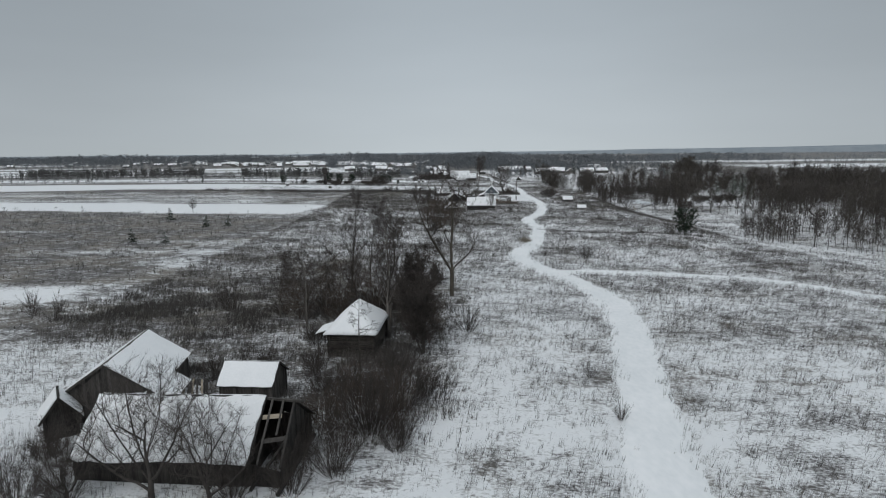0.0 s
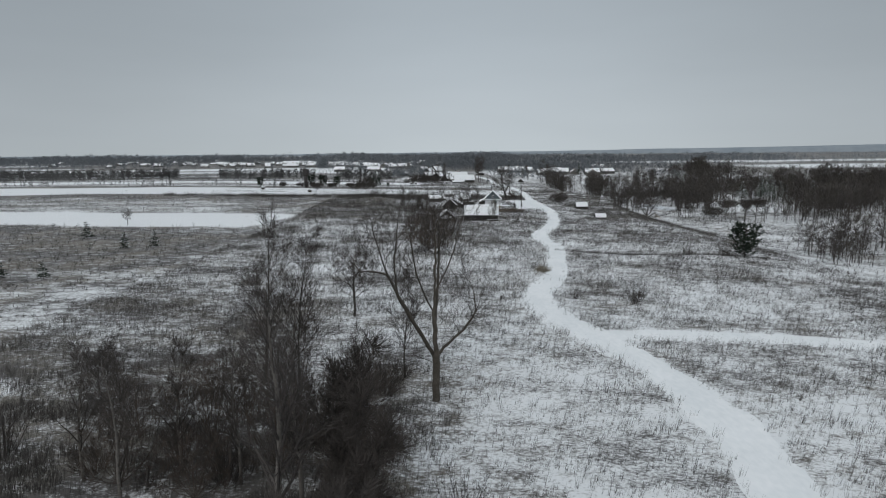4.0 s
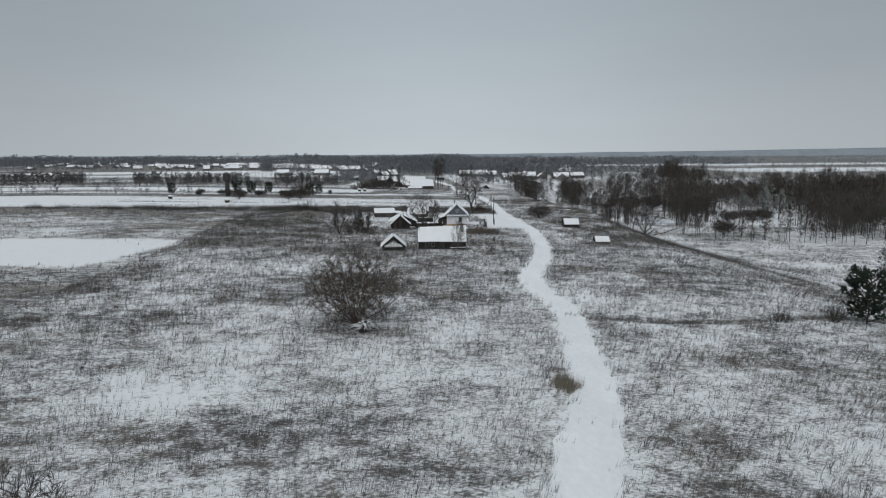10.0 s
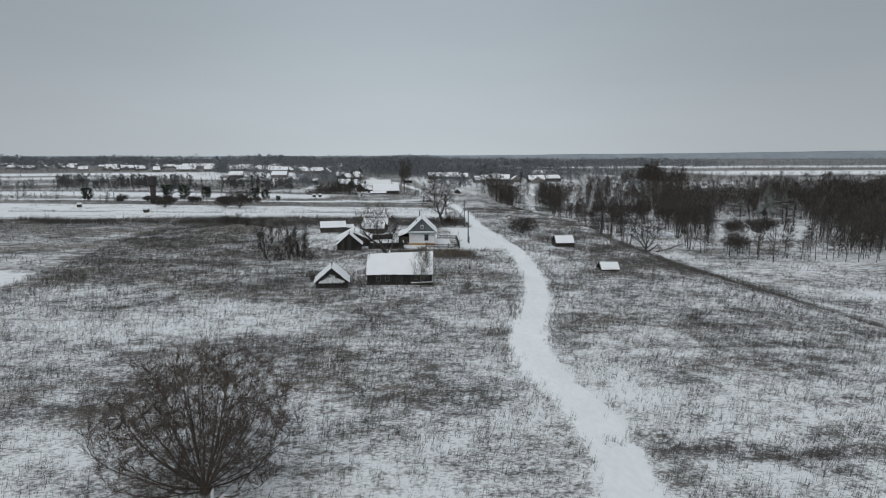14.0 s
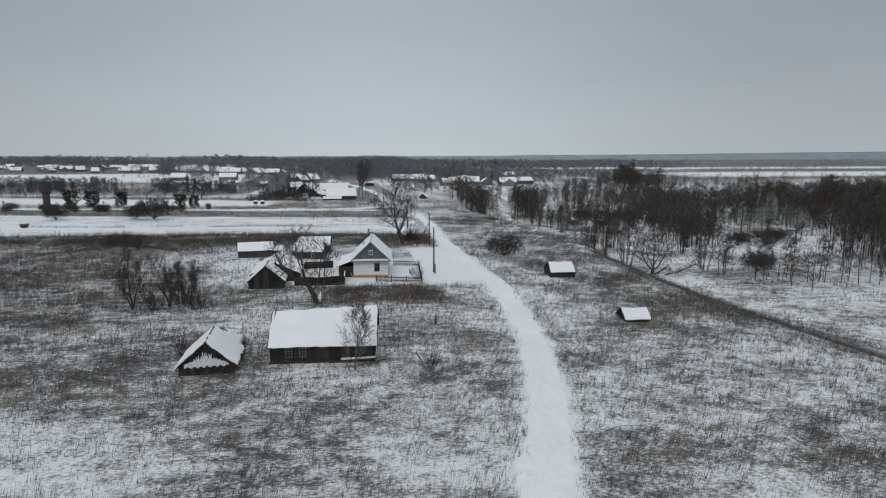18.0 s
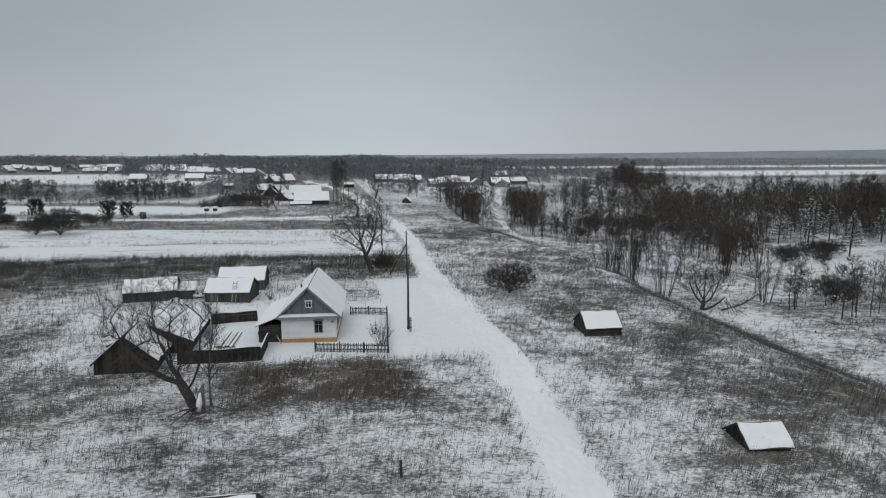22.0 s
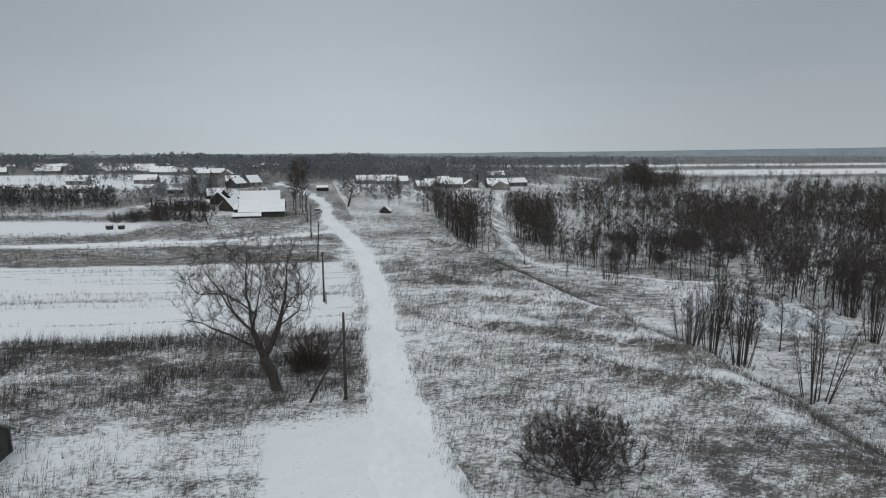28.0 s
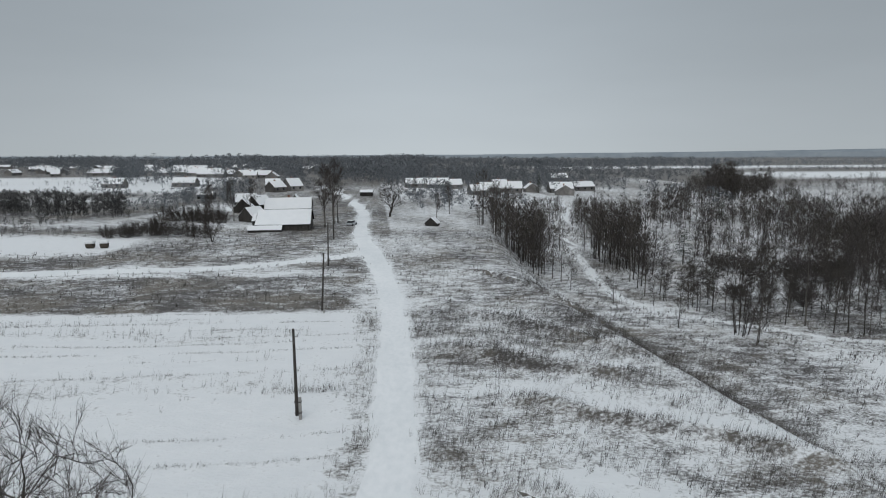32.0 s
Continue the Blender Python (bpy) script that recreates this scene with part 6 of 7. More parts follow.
put(bare_tree("young_aspen", 103, 14.0, 0.12, 16, 8, 9, 36, 0.22, 0.36, 0.12, twig=TWIG_MID, bark=BARK, label="slender bare young tree"), -11.0, 86.0, 110)
put(bare_tree("young_aspen", 104, 10.0, 0.10, 14, 8, 9, 36, 0.25, 0.30, 0.12, twig=TWIG_MID, bark=BARK, label="slender bare young tree"), -1.5, 86.2, 200)
put(grown_tree("apple_tree", 105, [(0, 0, -0.3), (0.1, 0, 1.2), (-0.2, 0.2, 3.0), (0.1, 0, 5.2)], 0.17, [(0, 0, 5.2, 4.2, 3.0, 3.4, 520)], "gnarled bare fruit tree before the barn", BARK, TWIG, 7, 0.75, 0.007, limbs=([(0.1, 0, 0.9), (-1.0, 0.2, 2.4), (-2.4, 0.3, 5.0), (-3.4, 0.2, 7.4)], [(0.1, 0, 1.0), (1.2, -0.3, 2.6), (2.6, -0.4, 5.4), (3.6, -0.2, 7.6)],
                      [(-0.1, 0.1, 1.8), (-0.9, 0.4, 4.2), (-1.3, 0.6, 7.8)], [(-0.2, 0.2, 2.6), (0.7, 0.4, 5.0), (1.1, 0.4, 8.2)], [(0.1, 0, 0.6), (-1.8, -0.4, 1.9), (-4.0, -0.6, 4.2)])), -17.0, 31.0, 0)
again(bpy.data.objects["apple_tree"], -13.4, 30.6, 160, 0.75)
again(bpy.data.objects["apple_tree"], -21.4, 30.2, 60, 0.6, "small bare fruit tree beside the barn")
put(shrub("hazel", 106, 6.0, 3.8, 70, 20, label="dense bare dark bush beside the old barn", twig_len=0.85, twig_w=0.013), -5.3, 39.5)
again(bpy.data.objects["hazel"], -3.2, 43.5, 100, 0.95)
again(bpy.data.objects["hazel"], -6.9, 44.5, 200, 0.8)
again(bpy.data.objects["hazel"], -29.0, 31.5, 60, 0.75)
again(bpy.data.objects["hazel"], -24.0, 29.5, 160, 0.65)
for k, (x0, y0, sc) in enumerate([(-8.5, 40.5, 0.7), (-9.8, 35.5, 0.6), (-10.5, 46.5, 0.55), (-4.5, 49.5, 0.6), (-11.8, 51.5, 0.5), (-20.5, 49.0, 0.5), (-31.5, 34.0, 0.6), (-12.3, 31.0, 0.55), (-21.8, 30.4, 0.55), (-9.0, 31.8, 0.6), (-6.8, 34.0, 0.7), (-1.5, 46.0, 0.5), (-13.5, 58.5, 0.55), (-16.5, 52, 0.45), (-26, 35.5, 0.5), (-3.0, 37.0, 0.5)]):
    again(bpy.data.objects["hazel"], x0, y0, k * 77, sc, "dense bare bush in the abandoned farmyard")
put(bare_tree("plum_tree", 107, 9.0, 0.14, 14, 8, 9, 40, 0.18, 0.34, 0.12, label="dark densely twigged bare tree beside the hipped house", stems=4, twig_len=0.8, kids=3, twig_w=0.018), -1.9, 56.6)
again(bpy.data.objects["plum_tree"], -3.2, 61.0, 130, 1.05)
again(bpy.data.objects["plum_tree"], -4.2, 69.0, 60, 1.1)
put(bare_tree("bare_tree", 108, 13.5, 0.17, 18, 9, 9, 38, 0.22, 0.32, 0.12, label="bare grey tree in the overgrown grove", bark=BARK_GREY, twig_w=0.012, kids=3), -6.2, 66.5, 0)
for k, (x0, y0, sc) in enumerate([(-10.5, 69, 0.72), (-14.5, 70, 0.66), (-8.0, 72.0, 0.6), (-16, 66, 0.7), (-19, 72, 0.6), (-4.0, 76, 0.6), (-12, 75, 0.5), (-20, 69, 0.65)]):
    again(bpy.data.objects["bare_tree"], x0, y0, k * 67, sc)
put(shrub("willow_thicket", 109, 4.4, 3.8, 70, 13, TWIG, "tangled bare thicket in the grove", twig_len=0.8, twig_w=0.013), -11.5, 69.0, 0, 0.8)
for k, (x0, y0, sc) in enumerate([(-15, 71, 0.7), (-7.5, 73, 0.8), (-20, 70, 0.5), (-2.8, 66, 0.7), (-3.7, 84.5, 0.6), (-3.0, 82.5, 0.55), (-2.2, 85.5, 0.5)]):
    again(bpy.data.objects["willow_thicket"], x0, y0, k * 41, sc)
put(grown_tree("meadow_tree", 130, [(0, 0, -0.3), (0.1, 0, 1.5), (0, 0.1, 3.5), (0.1, 0, 6.5)], 0.16, [(0, 0, 6.4, 3.4, 3.4, 3.6, 430)], "round-crowned bare tree in the meadow", BARK, TWIG, 8, 0.6, 0.012, 3), -9.2, 107.0)
put(grown_bush("grove_bush", 131, 6.4, 3.5, 20, 240, TWIG_RUST, "broad fuzzy brown bush in the overgrown grove", 0.75, 0.0085, 8, 0.06), -14.0, 73.4)
for k, (x0, y0, sc) in enumerate([(-19.5, 74.5, 0.85), (-11, 80, 0.7), (-3.8, 77.5, 0.7), (-12.4, 67.0, 0.7), (-17.5, 68.5, 0.8), (-8.6, 70.5, 0.95), (-17.5, 82, 0.6), (-5.2, 74, 0.8), (-18.2, 98, 0.4)]):
    again(bpy.data.objects["grove_bush"], x0, y0, k * 59, sc)
for k, (x0, y0, sc) in enumerate([(-6.0, 41.5, 0.75), (-4.0, 41.8, 0.7), (-7.8, 38.5, 0.6), (-3.4, 39.6, 0.6), (-1.4, 60.0, 0.75), (-2.4, 64.0, 0.9)]):
    again(bpy.data.objects["grove_bush"], x0, y0, 30 + k * 83, sc, "dense dark bare bush beside the old farm")
put(bare_tree("larch", 132, 8.4, 0.10, 30, 4, 5, 84, 0.22, 0.30, -0.01, bark=BARK, twig=BARK, label="thin dead larch with level branches and cones", twig_len=0.35, twig_w=0.014, kids=2, narrow=0.7, bend=0.03), -7.3, 49.3)
put(bare_tree("birch", 133, 15.0, 0.23, 24, 8, 8, 42, 0.22, 0.30, 0.09, bark=BARK_GREY, twig=TWIG_MID, label="tall bare birch behind the hipped house", twig_len=0.75, twig_w=0.012, kids=3), -5.9, 61.5)
put(shrub("wild_bush", 110, 5.6, 2.8, 34, 13, label="upright bare bush in the overgrown meadow", thick=0.032), -27.1, 71.7)
again(bpy.data.objects["wild_bush"], 3.0, 64.4, 50, 0.85)
for k, (x0, y0, sc) in enumerate([(28.6, 114.1, 0.55), (29.3, 115.2, 0.72), (20.9, 116.6, 0.4), (54.9, 157.4, 0.4), (47.1, 128.8, 0.45), (13.8, 50.5, 0.42), (14.0, 42.0, 0.38), (-48, 70, 0.5), (-53, 72, 0.6), (-46, 66, 0.5), (-50, 68, 0.55),
                                  (62.3, 158.6, 0.72), (64.2, 160.0, 0.6), (54.5, 158.4, 0.55), (71, 157.5, 0.5), (24.3, 210.0, 0.6), (28.4, 249.8, 0.62), (27.9, 253.4, 0.35), (0.0, 216.5, 0.5), (2.0, 265.0, 0.4), (15.2, 270.3, 0.35)]):
    again(bpy.data.objects["wild_bush"], x0, y0, k * 53, sc, "small upright bare bush in the snow")
put(grown_bush("willow_bush", 111, 9.2, 6.2, 44, 950, TWIG_RUST, "broad rust-brown willow bush in the open meadow", 0.85, 0.010, 15), -0.6, 156.3)
stump = thing("snowy_stump", 0.7, 153.2, 0, "broken willow stump in a tangle of snowy limbs", "tree stump")
part("trunk", Shape().tube([(-0.2, 0.3, -0.2), (0.0, 0.1, 0.5), (0.15, 0.0, 1.1), (0.3, -0.1, 1.5)], [0.5, 0.4, 0.3, 0.1], 9), BARK, stump, "", True)
sr = random.Random(31)
for k in range(22):
    a0, ln = 2.4 * k + sr.uniform(-0.4, 0.4), sr.uniform(0.9, 2.1)
    rise0 = sr.uniform(0.1, 1.9) if k % 3 else sr.uniform(1.2, 2.6)
    foot = Vector((sr.uniform(-0.3, 0.3), sr.uniform(-0.2, 0.2), sr.uniform(0.3, 1.1)))
    tip = Vector((math.cos(a0) * ln, math.sin(a0) * ln * 0.8, rise0 * (0.35 if ln > 1.6 else 0.8)))
    mid = foot.lerp(tip, 0.5) + Vector((sr.uniform(-0.2, 0.2), sr.uniform(-0.2, 0.2), 0.25))
    r0 = sr.uniform(0.05, 0.11)
    part("broken_branch", Shape().tube([foot, mid, tip], [r0, r0 * 0.8, r0 * 0.3], 5), BARK if k % 3 else BARK_GREY, stump, "", True)
    part("snow_line", Shape().tube([foot + Vector((0, 0, r0 * 1.2)), mid + Vector((0, 0, r0 * 1.3)), mid.lerp(tip, 0.8) + Vector((0, 0, r0))], [r0 * 1.5, r0 * 1.3, 0.02], 5), SNOW, stump, "", True)
put(grown_tree("snag_willow", 112, [(0, 0, -0.3), (-0.7, 0, 1.6), (-1.5, 0, 3.6), (-2.4, 0, 6.0), (-2.8, 0.2, 9.5)], 0.36, [(-2.5, 0, 6.9, 4.5, 3.8, 4.0, 480)],
               "leaning dark old willow with a broken fork", BARK, TWIG, 8, 0.7, 0.010, 3,
               limbs=([(-0.9, 0, 2.2), (-2.6, -0.3, 3.4), (-4.4, -0.4, 5.2), (-5.5, 0, 7.6)], [(-0.6, 0, 1.5), (0.3, 0.2, 3.5), (0.7, 0.3, 6.8)], [(-1.5, 0, 3.6), (-2.0, 1.2, 5.5), (-1.6, 2.2, 8.5)])), 12.6, 236.2)
again(bpy.data.objects["bare_tree"], 13.6, 236.8, 70, 0.62, "slim bare tree beside the old willow")
split = thing("split_stump", 13.0, 235.7, 0, "split pale willow foot with snow and fallen limbs", "tree stump")
part("stump", Shape().tube([(0, 0, -0.2), (0.05, 0, 0.7), (0.1, 0.05, 1.5), (0.3, 0.1, 2.3)], [0.42, 0.36, 0.26, 0.07], 8), BARK_GREY, split, "", True)
part("snow_patch", Shape().tube([(-0.05, -0.3, 0.3), (0.0, -0.32, 0.9), (0.1, -0.2, 1.7)], [0.2, 0.24, 0.08], 7), SNOW, split, "snow blown against the bark", True)
for k, (x1, y1, z1) in enumerate(((-1.6, -1.6, 0.1), (1.5, -0.9, 0.12), (-0.6, -2.2, 0.08), (2.2, -0.2, 0.1), (-2.2, -0.6, 0.15))):
    part("fallen_limb", Shape().tube([(0.0, -0.2, 0.9 - 0.1 * k), (x1 * 0.5, y1 * 0.5, 0.45), (x1, y1, z1)], [0.08, 0.06, 0.02], 5), BARK_GREY if k % 2 else BARK, split, "", True)
put(bare_tree("pale_sapling", 113, 6.6, 0.08, 20, 9, 9, 42, 0.12, 0.46, 0.14, bark=BARK_GREY, twig=BARK_GREY, label="pale frosted sapling before the log house", twig_len=0.6), 17.0, 210.6)
put(grown_tree("lane_willow", 114, [(0, 0, -0.4), (-0.5, 0.05, 1.5), (-1.1, 0, 3.2), (-1.8, 0.2, 5.2), (-2.1, 0.2, 8.0), (-2.0, 0.4, 12.5)], 0.44,
               [(-2.3, 0.2, 8.7, 5.6, 5.2, 5.1, 760), (1.2, 0.8, 9.2, 2.7, 3.0, 4.4, 260)], "old leaning roadside willow with wide crown", BARK, TWIG, 9, 0.75, 0.0085, 3, tip=0.008,
               limbs=([(-1.0, 0, 2.8), (0.0, 0.2, 4.8), (0.9, 0.5, 7.8), (1.3, 0.8, 12.2)], [(-1.3, 0, 3.6), (-3.2, -0.5, 5.0), (-5.4, -1.0, 6.4), (-7.4, -1.2, 7.0)],
                      [(-1.9, 0.2, 5.2), (-3.6, 0.8, 7.2), (-5.0, 1.6, 9.6)], [(-1.9, 0.2, 5.2), (-1.2, -1.4, 7.4), (-0.6, -2.6, 10.0)])), 30.3, 288.2)
put(ball_bush("dense_bush", 115, 4.6, 2.3, 150, 34, TWIG_RUST, "dense dark bush at the willow's foot", twig_len=0.6, twig_w=0.009, wide=85), 33.0, 292.6)
put(grown_bush("round_bush", 116, 4.6, 4.1, 34, 520, TWIG, "dense low rust-dark bush on the slope", 0.6, 0.013, 15, 0.09), 49.2, 270.1)
put(bare_tree("grove_tree", 117, 8.0, 0.12, 16, 9, 9, 42, 0.2, 0.36, 0.12, label="small bare tree in brush", stems=3, twig_len=0.75, twig_w=0.007, kids=2), -10.7, 235.1)
again(bpy.data.objects["grove_tree"], -6.4, 235.8, 90, 0.9)
again(bpy.data.objects["grove_tree"], -4.0, 236.5, 200, 0.8)
for k, (x0, y0, sc) in enumerate([(-8, 234, 0.7), (-5, 237, 0.75), (-2.5, 234.5, 0.6), (-25, 276, 0.8), (-22, 274, 0.7), (-28, 277, 0.7), (-9, 411, 1.0), (-5, 413, 1.0), (-13, 412, 0.9), (-1, 412, 0.9), (-17, 413, 0.8), (-21, 414, 0.8), (-19, 411.5, 0.7), (-15, 414, 0.9), (-11, 414, 1.0), (-7, 411, 1.0), (-3, 414, 0.9), (1.5, 412, 0.8), (-2, 441, 0.9), (-5, 443, 1.0), (-8, 442, 1.0), (-11, 444, 0.9), (-14, 447, 1.3), (-11, 448, 1.4), (-8, 447, 1.35), (-5, 449, 1.2), (-17, 446, 1.1), (-20, 448, 1.2), (-15.5, 412, 1.0), (-9.5, 413, 1.1)]):
    again(bpy.data.objects["willow_thicket"], x0, y0, k * 37, sc, "dark bare thicket beside the fields")
again(bpy.data.objects["lane_willow"], 45.3, 462, 140, 0.85, "broad bare tree beside the road")
again(bpy.data.objects["grove_tree"], 4.8, 405, 20, 1.1, "lone bare tree at the field edge")
for k, (x0, y0, sc) in enumerate([(27, 432, 1.25), (29, 440, 1.35), (26, 445, 1.2), (28, 452, 1.3), (-4, 440, 0.8), (0, 446, 0.9), (-8, 452, 0.8), (3, 455, 0.9), (60, 455, 0.6), (66, 470, 0.7), (70, 500, 0.8), (58, 520, 0.8)]):
    again(bpy.data.objects["bare_tree"], x0, y0, k * 61, sc, "bare grey tree among village houses")

# valley-side clumps and a broken willow
put(grown_tree("broken_willow", 118, [(0, 0, -0.4), (0.1, 0, 1.0), (0.3, 0.2, 2.4), (0.6, 0.4, 6.0), (0.7, 0.3, 8.6)], 0.34, [(0.2, 0, 5.6, 5.0, 4.4, 3.6, 520)], "broken bare willow on the valley slope", BARK, TWIG, 8, 0.75, 0.010, 3,
               limbs=([(0.1, 0, 0.9), (-1.6, 0.2, 2.8), (-3.0, 0.3, 6.2)], [(0.1, 0, 0.8), (1.8, -0.2, 2.6), (3.4, 0.2, 6.4)], [(0.2, 0.1, 1.5), (-0.5, 1.3, 4.0), (-0.8, 2.0, 7.5)], [(0.2, 0.1, 1.6), (0.4, -1.4, 4.2), (1.2, -2.2, 7.2)])), 88.6, 280.0, 0, 1.12)
fall = thing("fallen_limb", 91.4, 277.6, 0, "splintered pale stub and fallen dark willow limb", "branch")
limb_rng = random.Random(44)
part("stub", Shape().tube([(-2.5, 2.1, 0.2), (-1.6, 1.3, 0.9), (-0.7, 0.6, 1.9), (0.0, 0.2, 2.9)], [0.2, 0.18, 0.15, 0.08], 8), BARK, fall, "", True)
for i in range(7):
    foot = Vector((0.2 + 0.42 * i + limb_rng.uniform(-0.3, 0.3), -0.9 - 0.2 * i + limb_rng.uniform(-0.4, 0.4), -0.05))
    head = Vector((limb_rng.uniform(-0.2, 0.3), 0.2, 2.8 - 0.2 * i))
    bow = Vector((limb_rng.uniform(-0.3, 0.3), limb_rng.uniform(-0.3, 0.3), limb_rng.uniform(-0.1, 0.35)))
    part("splinter", Shape().tube([head, head.lerp(foot, 0.35) + bow, head.lerp(foot, 0.7) + bow * 0.6, foot], [0.04, 0.075, 0.06, 0.02], 5), PALEWOOD if i % 2 else BARK_GREY, fall, "pale splintered wood" if i % 2 else "")
bough = [(-0.6, 0.1, 0.5), (1.4, 0.1, 0.9), (3.2, 0.4, 1.1), (6.0, 1.5, 1.7), (9.0, 3.0, 2.3), (12.5, 5.2, 3.6)]
part("limb", Shape().tube(bough, [0.2, 0.17, 0.14, 0.10, 0.06, 0.02], 6), BARK, fall, "", True)
spray = Shape()
for _ in range(80):
    p, d = along([Vector(q) for q in bough], limb_rng.uniform(0.25, 1.0))
    side = wander(limb_rng, p, around(limb_rng, d, limb_rng.uniform(20, 60)), limb_rng.uniform(0.8, 2.2), 3, 0.15, 0.06)
    spray.tube(side, [0.03, 0.02, 0.014, 0.006], 3, False)
    for _ in range(5):
        q, e = along(side, limb_rng.uniform(0.2, 1))
        sprig(spray, limb_rng, q, around(limb_rng, e, limb_rng.uniform(15, 45)), limb_rng.uniform(0.4, 0.9), 0.008, 2)
part("twig_spray", spray, TWIG, fall)
put(stem_clump("alder_clump", 119, 11.5, 2.9, 22, "clump of tall dark bare alder stems", 9), 84.5, 304.0, 0, 1.0)
put(stem_clump("alder_copse", 129, 12.5, 4.0, 14, "loose clump of tall dark bare alders", 12), 87.0, 290.0, 0, 1.0)
for k, (x0, y0, sc) in enumerate([(86.5, 301, 1.05), (82.5, 306, 0.85), (97, 318, 0.9), (95, 352, 0.8), (113, 306, 0.9), (104, 283, 0.85), (122, 318, 0.9), (86, 310, 0.7)]):
    again(bpy.data.objects["alder_clump" if k % 2 == 0 else "alder_copse"], x0, y0, k * 47, sc)

# conifers
put(bushy_pine("young_pine", 120, 4.3, 2.4, "bushy young pine dusted with snow", snowy=0.08), 67.0, 158.6, 0, 1.6)
for k, (x0, y0, sc) in enumerate([(-73.0, 370.4, 1.35), (-66.4, 370.5, 1.30), (-59.8, 377.4, 1.15), (-38.8, 371.9, 1.15), (-35.2, 376.0, 1.00), (-100, 362, 1.1), (-29.1, 370.1, 0.5)]):
    again(bpy.data.objects["young_pine"], x0, y0, k * 71, sc, "young pine with a dusting of snow")
for k, (x0, y0, sc) in enumerate([(-42.6, 337.7, 0.90), (-37.6, 337.7, 1.40), (-62.1, 334.0, 0.90)]):
    again(bpy.data.objects["round_bush"], x0, y0, k * 50, sc, "bare dark bush beside the snowy field")
for k in range(16):
    again(bpy.data.objects["round_bush"], -36 - 3.4 * k - 4 * math.sin(k * 2.3), 361 + 4 * math.sin(k * 1.7), k * 67, 0.5 + 0.16 * math.sin(k * 3.1), "low dark bush in a hedge beside the snowy field")
put(conifer("young_spruce", 123, 3.4, 1.2, 8, "small young spruce dusted with snow in a field", 0.15), -64.4, 155.8, 0, 1.0)
for k, (x0, y0, sc) in enumerate([(-59.6, 158.8, 0.95), (-81, 170, 1.1), (-70, 128, 1.05), (-62, 127, 0.8)]):
    again(bpy.data.objects["young_spruce"], x0, y0, k * 71, sc)
again(bpy.data.objects["meadow_tree"], -85.5, 196, 30, 0.46, "small round-crowned tree in a snowy field")
put(conifer("snowy_pine", 121, 12.0, 3.6, 13, "tall pine laden with snow in the valley", 0.5, sharp=0.55, clear=0.25), 170, 341, 0, 1.2)
for k, (x0, y0, sc) in enumerate([(186, 361, 1.3), (204, 372, 1.3), (176, 349, 1.2), (164, 348, 1.0), (168, 326, 1.0), (181, 338, 0.95), (118, 410, 0.8), (185, 350, 1.0), (200, 345, 1.0), (192, 372, 0.9), (348, 560, 1.1), (326, 523, 1.0), (356, 582, 1.0), (396, 600, 1.2), (301, 493, 0.9), (204, 534, 0.9), (419, 660, 1.1), (175.8, 485.6, 0.85), (340, 540, 0.8)]):
    again(bpy.data.objects["snowy_pine"], x0, y0, k * 71, sc)
for k, (x0, y0, sc) in enumerate([(146.8, 325, 0.8), (155.4, 327.5, 0.85), (160.2, 325.6, 1.0), (151, 318, 0.6), (164, 330, 0.7), (123.3, 401.1, 0.85), (127, 397.9, 0.8), (131, 388, 1.1), (139.7, 388, 1.2), (108.3, 373.8, 0.6), (139.3, 387.2, 1.0), (143, 373.2, 1.0), (118, 368.4, 0.6), (117.5, 281, 1.0), (141.7, 320.1, 0.9)]):
    again(bpy.data.objects["round_bush"], x0, y0, k * 71, sc * 1.1, "dense rounded dark bush in the snowy glade")
put(conifer("spruce", 122, 13.0, 2.8, 20, "dark spruce among village houses", 0.25), 132, 590)

# ---- the valley wood ----
# ovals of woodland: middle x, y, half width, half depth, density, lowest and highest tree
GROVES = [(77, 406, 6, 17, 1.0, 11, 16), (101, 410, 6, 15, 1.0, 13, 18), (128, 440, 26, 45, 0.36, 8, 13), (160, 384, 44, 27, 0.85, 8, 13), (205, 425, 50, 40, 0.8, 8, 13), (129, 330, 10, 16, 1.0, 9, 13),
          (252, 602, 50, 32, 1.0, 13, 18), (190, 500, 60, 24, 0.4, 9, 14), (238, 345, 60, 52, 1.0, 11, 16), (205, 285, 48, 36, 1.0, 10, 15), (124, 190, 27, 24, 0.9, 8, 12),
          (178, 200, 50, 46, 1.0, 10, 15), (102, 508, 44, 36, 0.95, 8, 14), (70, 470, 12, 22, 0.7, 7, 12), (132, 274, 34, 12, 0.4, 9, 13), (118, 360, 20, 18, 0.3, 9, 13), (320, 470, 60, 40, 0.6, 9, 15), (330, 260, 70, 110, 0.7, 10, 15)]
GLADES = [(156, 320, 17, 14), (164, 347, 9, 11), (108, 325, 8, 12), (290, 566, 62, 42), (150, 574, 30, 14), (128, 240, 40, 20), (272, 520, 40, 26)]


